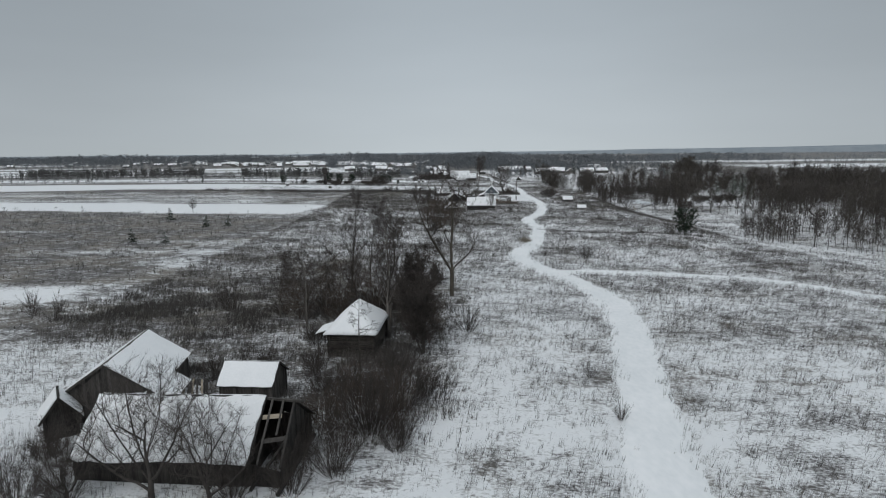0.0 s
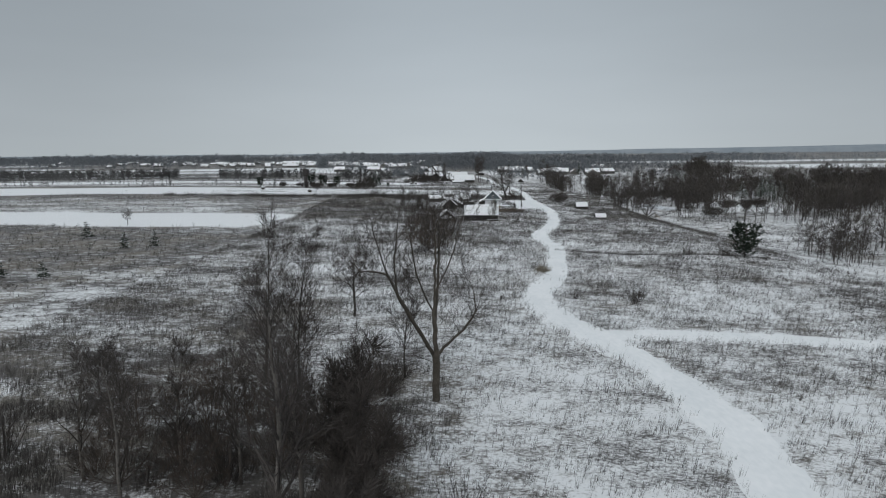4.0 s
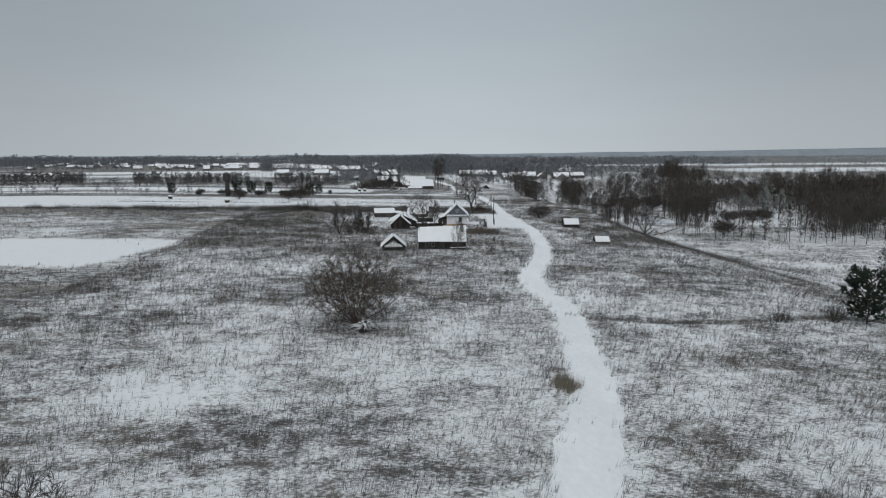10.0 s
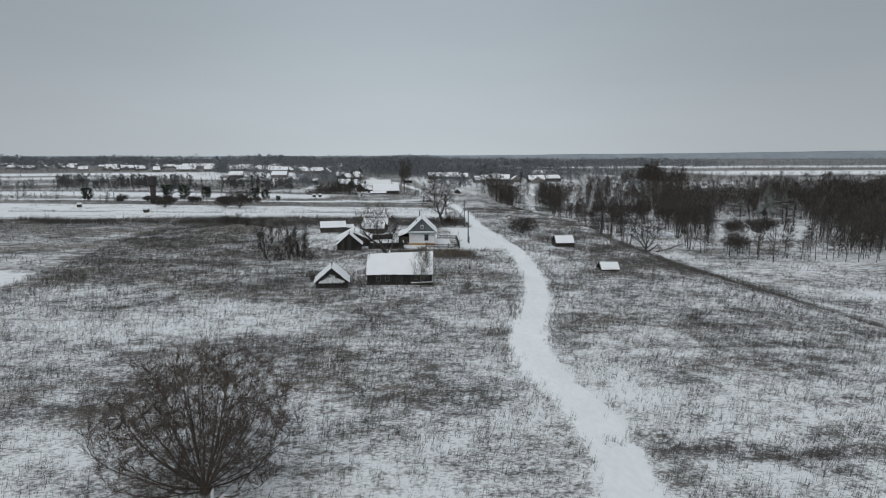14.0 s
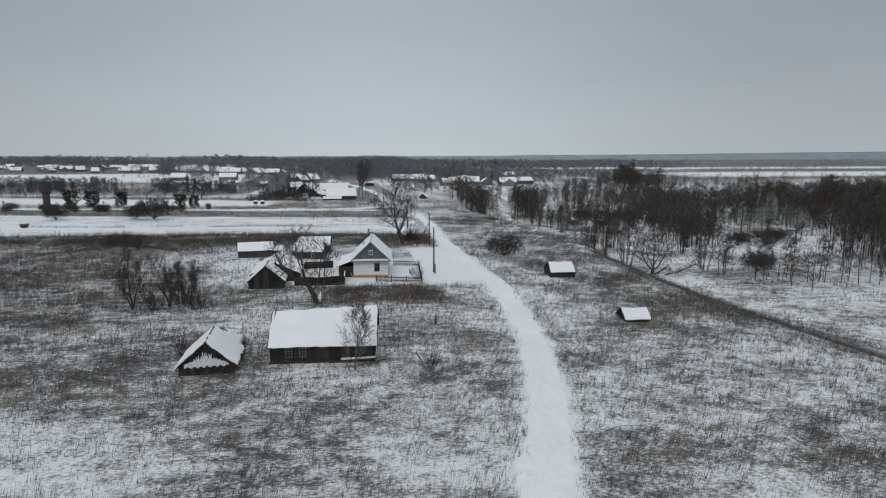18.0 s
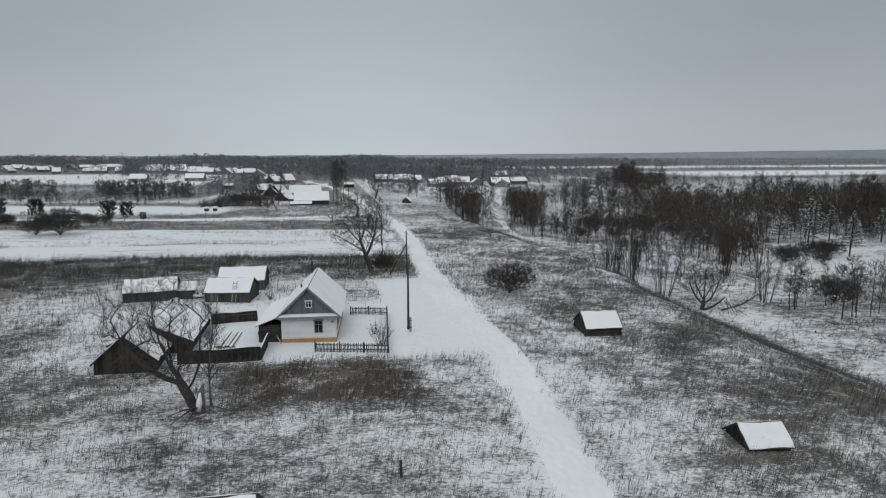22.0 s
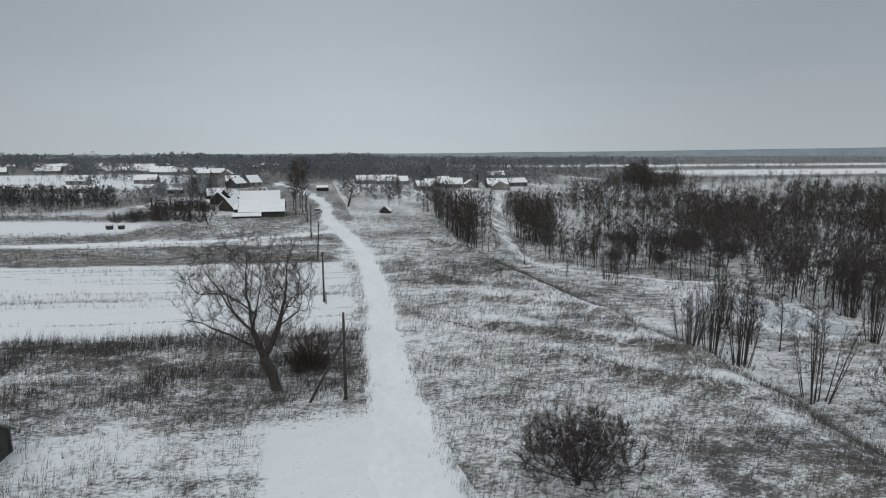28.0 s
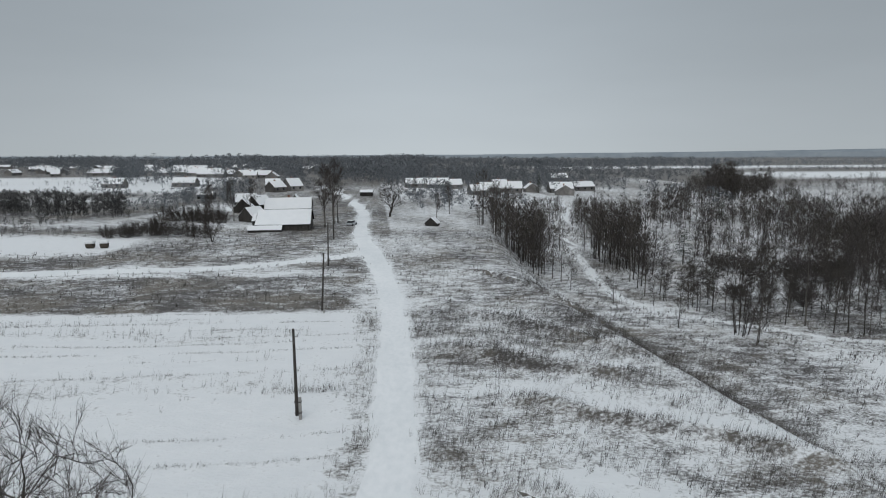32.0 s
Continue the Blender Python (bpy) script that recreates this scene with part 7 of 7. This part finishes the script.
def grove_at(x, y):
    """Density and tallest tree of the woodland at a place."""
    ragged = 0.7 * (float(vnoise(np.array(x / 9), np.array(y / 9), 90)) - 0.5)
    for gx0, gy0, rx, ry in GLADES:
        if ((x - gx0) / rx) ** 2 + ((y - gy0) / ry) ** 2 + ragged < 0.95:
            return 0.0, 0, 0
    best = (0.0, 0, 0)
    for gx0, gy0, rx, ry, dens, lo, hi in GROVES:
        q = ((x - gx0) / rx) ** 2 + ((y - gy0) / ry) ** 2 + ragged
        if q < 1.1 and dens * (1 if q < 0.7 else 0.6) > best[0]:
            best = (dens * (1 if q < 0.7 else 0.6), lo, hi)
    return best


kinds = []
for k in range(8):
    tall = 10 + 0.9 * k
    kinds.append(bare_tree("alder", 200 + k, tall, 0.09 + 0.008 * k, 25, 5, 6, 58, 0.2 + 0.02 * (k % 4), 0.20 + 0.02 * (k % 3), 0.03, bark=BARK_GREY if k in (2, 5) else BARK, twig=TWIG_WOOD if k in (1, 4, 6) else TWIG_MID,
                           label="tall slender bare alder in the snowy valley wood", sides=5, twig_len=0.66, twig_w=0.0145, kids=3, group="valley wood", narrow=0.55, bend=0.05))
wood_rng = random.Random(77)
spots = []
tries = 0
while len(spots) < 122 and tries < 40000:
    tries += 1
    y0 = wood_rng.uniform(165, 455)
    x0 = wood_rng.uniform(70, 172)
    dens, lo, hi = grove_at(x0, y0)
    if wood_rng.random() > dens * (0.55 if x0 > 140 else 1) or float(away(np.array([x0]), np.array([y0]), "creek", 8)[0]) < 3.4:
        continue
    if vnoise(np.array(x0 / 8), np.array(y0 / 8), 68) < 0.4:
        continue
    if slope_part(x0, y0) < 0.45 or any((x0 - p) ** 2 + (y0 - q) ** 2 < 5.0 for p, q, _ in spots):
        continue
    spots.append((x0, y0, wood_rng.uniform(lo, hi) * 0.97))
# single trees along the stream and the wood's southern edge
spots += [(82.7, 370.5, 9), (87.2, 356.1, 9), (94.8, 366.6, 10), (96.4, 368, 9), (94.2, 347.2, 11), (95, 348, 9), (100.5, 360.5, 12), (101.5, 361, 10), (103.5, 358, 9), (108.8, 356.1, 15), (106, 357, 9), (110.6, 352.4, 11), (113, 352.3, 13),
          (114.5, 350.9, 12), (116.5, 352, 9), (119, 351, 12), (122, 349, 10), (91.8, 377, 12), (92.8, 379, 11), (94.7, 389.8, 13), (95.5, 386, 12), (93.7, 384, 11), (96.5, 392, 13), (78.8, 382, 8), (98, 314, 10),
          (105.4, 277.3, 11), (106.3, 278, 9), (109, 270.9, 12), (104, 277, 11), (112, 271, 10), (117, 269.5, 11), (121, 269, 9), (124, 267.5, 11), (128, 267, 10), (131, 265.5, 12), (135, 264, 10), (138, 263, 11), (141, 262, 12), (145, 260.5, 10), (148, 259, 11), (152, 259, 12),
          (115, 274, 9), (119, 273, 10), (126, 271, 11), (133, 270, 10), (140, 268, 12), (146, 266, 11), (89, 168, 6), (91, 170, 8), (93, 172, 7), (94.5, 169, 8), (97, 174, 9), (92, 166.5, 6), (99, 187, 9), (101, 180, 10), (104, 175, 9), (96, 182, 8), (98, 170, 8),
          (74, 431, 10), (71, 440, 9), (80, 440, 11), (76, 395, 13), (72, 425, 10), (82, 415, 12), (96, 305, 12), (98, 301, 12), (94, 308, 10), (121, 319, 9), (107, 289, 10)]
for _ in range(62):
    f = wood_rng.random()
    spots.append((float(np.interp(f, [0, 0.15, 0.4, 0.6, 1], [91, 98, 114, 122, 146])) + wood_rng.uniform(-2, 4), float(np.interp(f, [0, 0.15, 0.4, 0.6, 1], [369, 362, 356, 349, 339])) + abs(wood_rng.gauss(0, 9)), wood_rng.uniform(6, 11.5)))
for _ in range(40):
    a, f = wood_rng.uniform(0, 6.28), wood_rng.random() ** 0.5
    spots.append((128 + 9 * f * math.cos(a), 329 + 15 * f * math.sin(a), wood_rng.uniform(8, 13)))
for x0, y0, tall in spots:
    pick = min(range(8), key=lambda k: abs(10 + 0.9 * k - tall) + wood_rng.uniform(0, 4))
    kind = kinds[pick]
    scale = tall / (10 + 0.9 * pick)
    if kind.location.length < 1:
        put(kind, x0, y0, wood_rng.uniform(0, 360), scale)
    else:
        again(kind, x0, y0, wood_rng.uniform(0, 360), scale)
for k, kind in enumerate(kinds):
    if kind.location.length < 1:
        put(kind, 200 + 6 * k, 420, 0)


# ---- distant woods, hedgerows ----
def far_trees(name, spots, label, mat, blades=46, seed=0, fine=0.006, limbs=12, low=0.22, up=0.5):
    """Many leafless far trees in one mesh: each a thin trunk and limbs that end in sprays of fine twigs."""
    rng = np.random.default_rng(seed)
    vs = []
    for x, y, h, w in spots:
        z = float(ground_z(x, y))
        k = rng.integers(0, limbs, blades)
        la, lt = rng.uniform(0, 2 * np.pi, limbs), rng.uniform(low * rng.uniform(0.4, 1.3), 0.92, limbs)
        ll = w * np.sin(np.clip((lt - low + 0.12) / (1.05 - low), 0, 1) * np.pi) ** 0.7 * rng.uniform(0.6, 1.15, limbs)
        a, t, ln = la[k], lt[k], ll[k]
        f = rng.uniform(0.1, 1.0, blades) ** 0.8
        spread = 0.16 * w
        cx = x + np.cos(a) * ln * f + rng.normal(0, spread, blades)
        cy = y + np.sin(a) * ln * f + rng.normal(0, spread, blades)
        cz = z + np.clip(h * t + up * ln * f + rng.normal(0, spread, blades), 0.05 * h, 0.97 * h)
        d = np.stack([0.7 * np.cos(a) + rng.normal(0, 0.5, blades), 0.7 * np.sin(a) + rng.normal(0, 0.5, blades), 1.2 + rng.normal(0, 0.5, blades)], 1)
        d = d / np.linalg.norm(d, axis=1)[:, None] * (h * rng.uniform(0.05, 0.13, blades))[:, None]
        c = np.stack([cx, cy, cz], 1)
        ang = rng.uniform(0, np.pi, blades)
        bw = rng.uniform(0.5, 1.1, blades) * fine * h
        side = np.stack([np.cos(ang) * bw, np.sin(ang) * bw, 0 * bw], 1)
        tri = np.stack([c - side, c + side, c + d], 1)
        tw = 0.009 * h
        trunk = np.array([[[x - tw, y, z - 0.3], [x + tw, y, z - 0.3], [x, y, z + h * 0.95]], [[x, y - tw, z - 0.3], [x, y + tw, z - 0.3], [x, y, z + h * 0.95]]])
        vs.append(np.concatenate([tri, trunk]).reshape(-1, 3))
    v = np.concatenate(vs)
    me = bpy.data.meshes.new(name)
    n = len(v)
    me.vertices.add(n)
    me.vertices.foreach_set("co", v.astype(np.float32).ravel())
    me.loops.add(n)
    me.loops.foreach_set("vertex_index", np.arange(n, dtype=np.int32))
    me.polygons.add(n // 3)
    me.polygons.foreach_set("loop_start", np.arange(0, n, 3, dtype=np.int32))
    me.update(calc_edges=True)
    me.materials.append(mat)
    return tagged(new(name, me), label, "trees", kind="stuff")


def scatter(rng, n, xr, yr, hr, seed, gate=0.45, scale=60):
    out = []
    for _ in range(n):
        x, y = rng.uniform(*xr), rng.uniform(*yr)
        if vnoise(np.array(x / scale), np.array(y / scale), seed) > gate:
            h = rng.uniform(*hr) * (0.62 + 0.6 * float(vnoise(np.array(x / scale * 0.7), np.array(y / scale * 0.7), seed + 7)))
            out.append((x, y, h, h * rng.uniform(0.26, 0.44)))
    return out


fr = random.Random(9)
deep = []
while len(deep) < 5500:
    x0, y0 = fr.uniform(70, 380), fr.uniform(160, 640)
    dens, lo, hi = grove_at(x0, y0)
    dens *= (0.5 if x0 < 150 and y0 < 460 else 1.0) * (0.1 + 1.0 * float(smooth(0.36, 0.5, vnoise(np.array(x0 / 17), np.array(y0 / 17), 66))))
    if fr.random() < dens and slope_part(x0, y0) > 0.45:
        h = fr.uniform(lo * 0.75, hi) * (0.5 + 0.9 * float(vnoise(np.array(x0 / 15), np.array(y0 / 15), 67)))
        deep.append((x0, y0, h, h * fr.uniform(0.17, 0.27)))
for gx0, gy0, rx, ry, n in ((77, 408, 5, 15, 46), (101, 411, 5, 13, 46), (96, 440, 12, 14, 24), (74, 436, 4, 12, 18)):
    for _ in range(n):
        h = fr.uniform(9, 16)
        deep.append((gx0 + rx * fr.gauss(0, 0.55), gy0 + ry * fr.gauss(0, 0.55), h, h * fr.uniform(0.2, 0.3)))
creek_gap = away(np.array([p[0] for p in deep]), np.array([p[1] for p in deep]), "creek", 8)
deep = [p for p, g in zip(deep, creek_gap) if g > 3.0]
far_trees("valley_woods", deep[::2], "bare dark woods on the snowy valley floor", TWIG_MID, 150, 1, 0.0075, 18, 0.24)
far_trees("valley_woods", deep[1::2], "bare brownish woods on the snowy valley floor", TWIG_WOOD, 150, 11, 0.0075, 18, 0.24)
under = [(p[0] + fr.uniform(-4, 4), p[1] + fr.uniform(-4, 4), fr.uniform(1.2, 3.0), fr.uniform(0.7, 1.3)) for p in deep[::3]]
under += [(x0, y0, h, h * 0.5) for x0, y0, h in ((fr.uniform(235, 345), fr.uniform(530, 610), fr.uniform(1.2, 3.5)) for _ in range(110))]
under += [(x0, y0, h, h * 0.3) for x0, y0, h in ((fr.uniform(330, 560), fr.uniform(500, 780), fr.uniform(3, 11)) for _ in range(420))]
under += [(x0, y0, h, h * 0.5) for x0, y0, h in ((fr.uniform(98, 150), fr.uniform(215, 262), fr.uniform(0.6, 1.6)) for _ in range(40))]
far_trees("valley_scrub", under, "low bare scrub under the valley wood", TWIG_MID, 46, 12, 0.02, 12, 0.05, 0.9)
rows = []
# orchard rows and shelter belts between the fields west of the village road
for y0, x0, x1, n, h, skew in ((441, -330, -42, 420, 3.6, 0.02), (459, -340, -34, 900, 6.4, 0.02), (468, -350, -40, 760, 6.0, 0.03), (490, -360, -50, 90, 4.0, 0.02), (509, -380, -40, 120, 4.0, 0.03), (372, -330, -36, 130, 2.6, 0.0),
                              (416, -330, -30, 520, 2.0, 0.0), (424, -330, -34, 480, 1.8, 0.0), (433, -340, -44, 380, 4.6, 0.0), (545, -440, -60, 200, 3.0, 0.05), (612, -500, -70, 150, 2.6, 0.05), (702, -560, -90, 150, 2.6, 0.05), (436, -330, -40, 700, 1.3, 0.0), (451, -340, -30, 700, 1.3, 0.02), (464, -350, -26, 600, 1.5, 0.03), (480, -350, -24, 500, 1.4, 0.02), (528, -400, -40, 500, 1.6, 0.04), (357, -260, -45, 70, 3.6, 0), (362, -300, -110, 60, 4.6, 0)):
    for _ in range(n):
        xx = fr.uniform(x0, x1)
        if vnoise(np.array(xx / 17), np.array(y0 * 1.0), 64) < 0.3:
            continue
        hh = h * fr.uniform(0.6, 1.2)
        rows.append((xx, y0 - skew * (xx + 30) + fr.gauss(0, 1.2), hh, hh * fr.uniform(0.16, 0.3)))
rows += [(fr.uniform(-190, -38), fr.uniform(92, 190), h, h * fr.uniform(0.3, 0.5)) for h in (fr.uniform(0.8, 2.4) for _ in range(170))]
far_trees("hedgerows", rows, "bare bushes and young trees in rows between snowy fields", TWIG_HEDGE, 74, 2, 0.022, 9, 0.1, 0.8)
vill = []
for hx, hy, _, ln in VILLAGE:
    for _ in range(9):
        h = fr.uniform(4, 10)
        vill.append((hx + fr.gauss(0, 9 + ln * 0.4), hy + fr.uniform(6, 26), h, h * fr.uniform(0.24, 0.4)))
vill += scatter(fr, 3600, (-1000, -20), (770, 1300), (6, 13), 93, 0.42, 45) + scatter(fr, 260, (-160, -118), (690, 780), (9, 15), 99, 0.1, 40) + scatter(fr, 1200, (-130, 170), (640, 900), (9, 15), 100, 0.34, 30)
vill += scatter(fr, 300, (-70, -10), (470, 560), (5, 9), 104, 0.4, 18) + scatter(fr, 520, (44, 240), (520, 760), (6, 12), 94, 0.42, 22) + scatter(fr, 120, (55, 110), (470, 560), (5, 9), 105, 0.45, 14)
vill = [p for p in vill if p[1] < 760 or p[1] > 1120 or p[0] > -20 or fr.random() < 0.5]
vill = [p for p in vill if abs(p[0] - np.interp(p[1], [475, 520, 580, 640, 900], [36, 31, 22, 5, -30])) > 6]
seen = np.array([(hx, hy, ln) for hx, hy, _, ln in VILLAGE])
vill = [p for p in vill if not ((np.abs(p[0] - seen[:, 0] - 0.2 * (seen[:, 1] - p[1])) < 0.5 * seen[:, 2] + 1) & (p[1] > seen[:, 1] - 120) & (p[1] < seen[:, 1] + 4)).any()]
# village and far woods get their distance haze from the twig colour
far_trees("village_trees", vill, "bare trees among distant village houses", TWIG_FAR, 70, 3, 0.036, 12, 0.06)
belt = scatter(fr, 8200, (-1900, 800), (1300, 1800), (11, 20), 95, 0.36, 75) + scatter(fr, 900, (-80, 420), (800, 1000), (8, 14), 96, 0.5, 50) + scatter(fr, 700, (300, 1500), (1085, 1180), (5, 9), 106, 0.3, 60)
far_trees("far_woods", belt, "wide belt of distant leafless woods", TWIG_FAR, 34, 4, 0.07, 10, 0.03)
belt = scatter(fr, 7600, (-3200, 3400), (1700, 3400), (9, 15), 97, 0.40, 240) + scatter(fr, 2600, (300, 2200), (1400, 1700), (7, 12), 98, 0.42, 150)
far_trees("farther_woods", belt, "woods near the horizon with haze in their colour", TWIG_HAZE, 18, 5, 0.075, 7, 0.05)

# low hills that close the horizon, haze painted into their colour
hv, hf = [], []
for i, a in enumerate(np.linspace(-75, 75, 160)):
    r = 4650
    x0, y0 = r * math.sin(radians(a)), r * math.cos(radians(a))
    top = 8 * float(fbm(np.array(a / 5), np.array(1.0), 71)) + np.interp(a, [-75, -5, 10, 20, 37, 48, 75], [14, 12, 16, 22, 36, 48, 50])
    for zz, k in ((-30, 1.0), (top * 0.6, 1.01), (top, 1.03), (-30, 1.05)):
        hv.append((x0 * k, y0 * k, zz))
    if i:
        b = 4 * i
        for j in range(3):
            hf.append((b - 4 + j, b + j, b + j + 1, b - 3 + j))
tagged(new("backdrop", mesh_from("backdrop", hv, hf, HILLS, True)), "low wooded hills with winter haze painted into their colour", "hills", kind="structure")


# ---- grass ----
def tufts(name, n, xr, yr, dens, mat, height, label, seed, blades=4, width=0.0085, lean=0.24):
    """Dry stalks in clumps, thicker where less snow lies."""
    rng = np.random.default_rng(seed)
    x, y = rng.uniform(*xr, n), rng.uniform(*yr, n)
    keep = rng.random(n) < dens(x, y)
    x, y = x[keep], y[keep]
    z = ground_z(x, y) - 0.04
    m = len(x)
    h = height * rng.uniform(0.45, 1.3, m)[:, None] * rng.uniform(0.6, 1.15, (m, blades))
    a, o = rng.uniform(0, 2 * np.pi, (m, blades)), rng.random((m, blades))
    bx, by = x[:, None] + np.cos(a) * 0.14 * o, y[:, None] + np.sin(a) * 0.14 * o
    k = lean * h * rng.random((m, blades))
    tx, ty = bx + np.cos(a) * k + 0.2 * h, by + np.sin(a) * k
    w = width * rng.uniform(0.7, 1.5, (m, blades))
    f = rng.uniform(0, np.pi, (m, blades))
    dx, dy, zz = np.cos(f) * w, np.sin(f) * w, np.repeat(z[:, None], blades, 1)
    v = np.stack([np.stack([bx - dx, by - dy, zz], -1), np.stack([bx + dx, by + dy, zz], -1), np.stack([tx, ty, zz + h], -1)], 2).reshape(-1, 3)
    me = bpy.data.meshes.new(name)
    c = len(v)
    me.vertices.add(c)
    me.vertices.foreach_set("co", v.astype(np.float32).ravel())
    me.loops.add(c)
    me.loops.foreach_set("vertex_index", np.arange(c, dtype=np.int32))
    me.polygons.add(c // 3)
    me.polygons.foreach_set("loop_start", np.arange(0, c, 3, dtype=np.int32))
    me.update(calc_edges=True)
    me.materials.append(mat)
    return tagged(new(name, me), label, "grass", kind="stuff")


def bare_share(x, y):
    return np.clip(1.15 - 1.25 * cover(x, y), 0, 1) * (0.4 + 0.85 * smooth(0.35, 0.65, fbm(x / 2.0, y / 2.0, 81)))


tufts("dead_weeds", 640000, (-45, 85), (25, 345), bare_share, WEED, 0.92, "dead dark weeds poking through snow", 1)
def near_ledge(x, y):
    best = np.zeros(np.shape(x))
    for line in LEDGES:
        d, run = ledge_side(x, y, line)
        best = np.maximum(best, run * np.exp(-((d + 0.3) / 0.95) ** 2))
    return best * smooth(0.25, 0.6, vnoise(x / 2.5, y / 2.5, 15))


tufts("ledge_weeds", 110000, (44, 80), (272, 378), near_ledge, WEED, 0.65, "dark dead weeds along ledges of the bluff", 8)
tufts("ditch_weeds", 6000, (26, 80), (155, 165), lambda x, y: np.exp(-((y - 160 - 2 * np.sin(x / 9)) / 0.7) ** 2), WEED, 0.8, "dark dead weeds in the meadow ditch", 9)
tufts("straw_grass", 120000, (-45, 85), (25, 345), lambda x, y: bare_share(x, y) * smooth(0.42, 0.6, fbm(x / 14, y / 14, 83)), STRAW, 0.42, "pale dry straw grass in snow", 2)
tufts("outer_weeds", 90000, (-170, 130), (60, 430), lambda x, y: bare_share(x, y) * ((x < -45) | (x > 85) | (y > 345)), WEED, 0.75, "dead weeds of the outer meadows", 3, 3, 0.03)
tufts("brown_tall_weeds", 6000, (12, 32), (233, 247), lambda x, y: band(x, 15, 30, 2) * band(y, 236, 245, 2) * smooth(0.3, 0.7, fbm(x / 3, y / 2, 85)), REED, 1.05, "stand of tall rust-brown weeds before the house", 4)
tufts("field_edge_weeds", 50000, (-120, 38), (281, 305), lambda x, y: band(y, 286, 303 + 0.07 * np.minimum(x, 0), 2.5) * smooth(0.35, 0.75, fbm(x / 5, y / 2.5, 86) + 0.25 * smooth(296, 302, y)), WEED, 1.35, "strip of tall dead weeds along the snowy field", 5, 4, 0.012)
tufts("farmyard_weeds", 100000, (-50, 3), (33, 98), lambda x, y: 0.75 * band(x, -45, 0, 4) * band(y, 36, 83, 4) * smooth(0.38, 0.68, fbm(x / 4, y / 3, 87)) * (1 - band(y, 34, 60, 4) * band(x, -60, -28, 3)), WEED, 1.0, "tall dead weeds in the abandoned farmyard", 6, 4, 0.014)
tufts("valley_brush", 50000, (70, 130), (190, 440), lambda x, y: 0.45 * smooth(0.5, 0.9, slope_part(x, y)) * smooth(0.4, 0.65, fbm(x / 5, y / 5, 88)), WEED, 0.9, "dead brush on the valley floor", 7, 4, 0.016)
tufts("straw_clump", 900, (18.2, 21.2), (134.6, 138.4), lambda x, y: np.exp(-((x - 19.6) / 0.8) ** 2 - ((y - 136.4) / 1.1) ** 2), STRAW, 0.95, "ochre clump of tall dry grass beside the track", 10, 6, 0.016)
tufts("field_row_weeds", 16000, (-110, 38), (317.5, 322.5), lambda x, y: np.exp(-((y - 320 - 0.02 * x) / 0.45) ** 2) * smooth(0.35, 0.6, vnoise(x / 7, y / 3, 56)), WEED, 0.7, "thin row of dead weeds across the snowy field", 11)


def stubble_rows(x, y):
    best = np.zeros(np.shape(x))
    for k, y0 in enumerate((309, 312.5, 325, 328, 330.5, 333.5, 336, 338.5, 341, 343, 345)):
        best = np.maximum(best, np.exp(-((y - y0 - 0.02 * x - 0.8 * (vnoise(x / 15, x * 0 + k, 59) - 0.5)) / 0.14) ** 2) * smooth(0.45, 0.65, vnoise(x / 8, x * 0 + k * 3.7, 60)))
    return best


tufts("field_stubble", 260000, (-110, 38), (306, 347), stubble_rows, WEED, 0.28, "thin rows of stubble in the snowy field", 12)
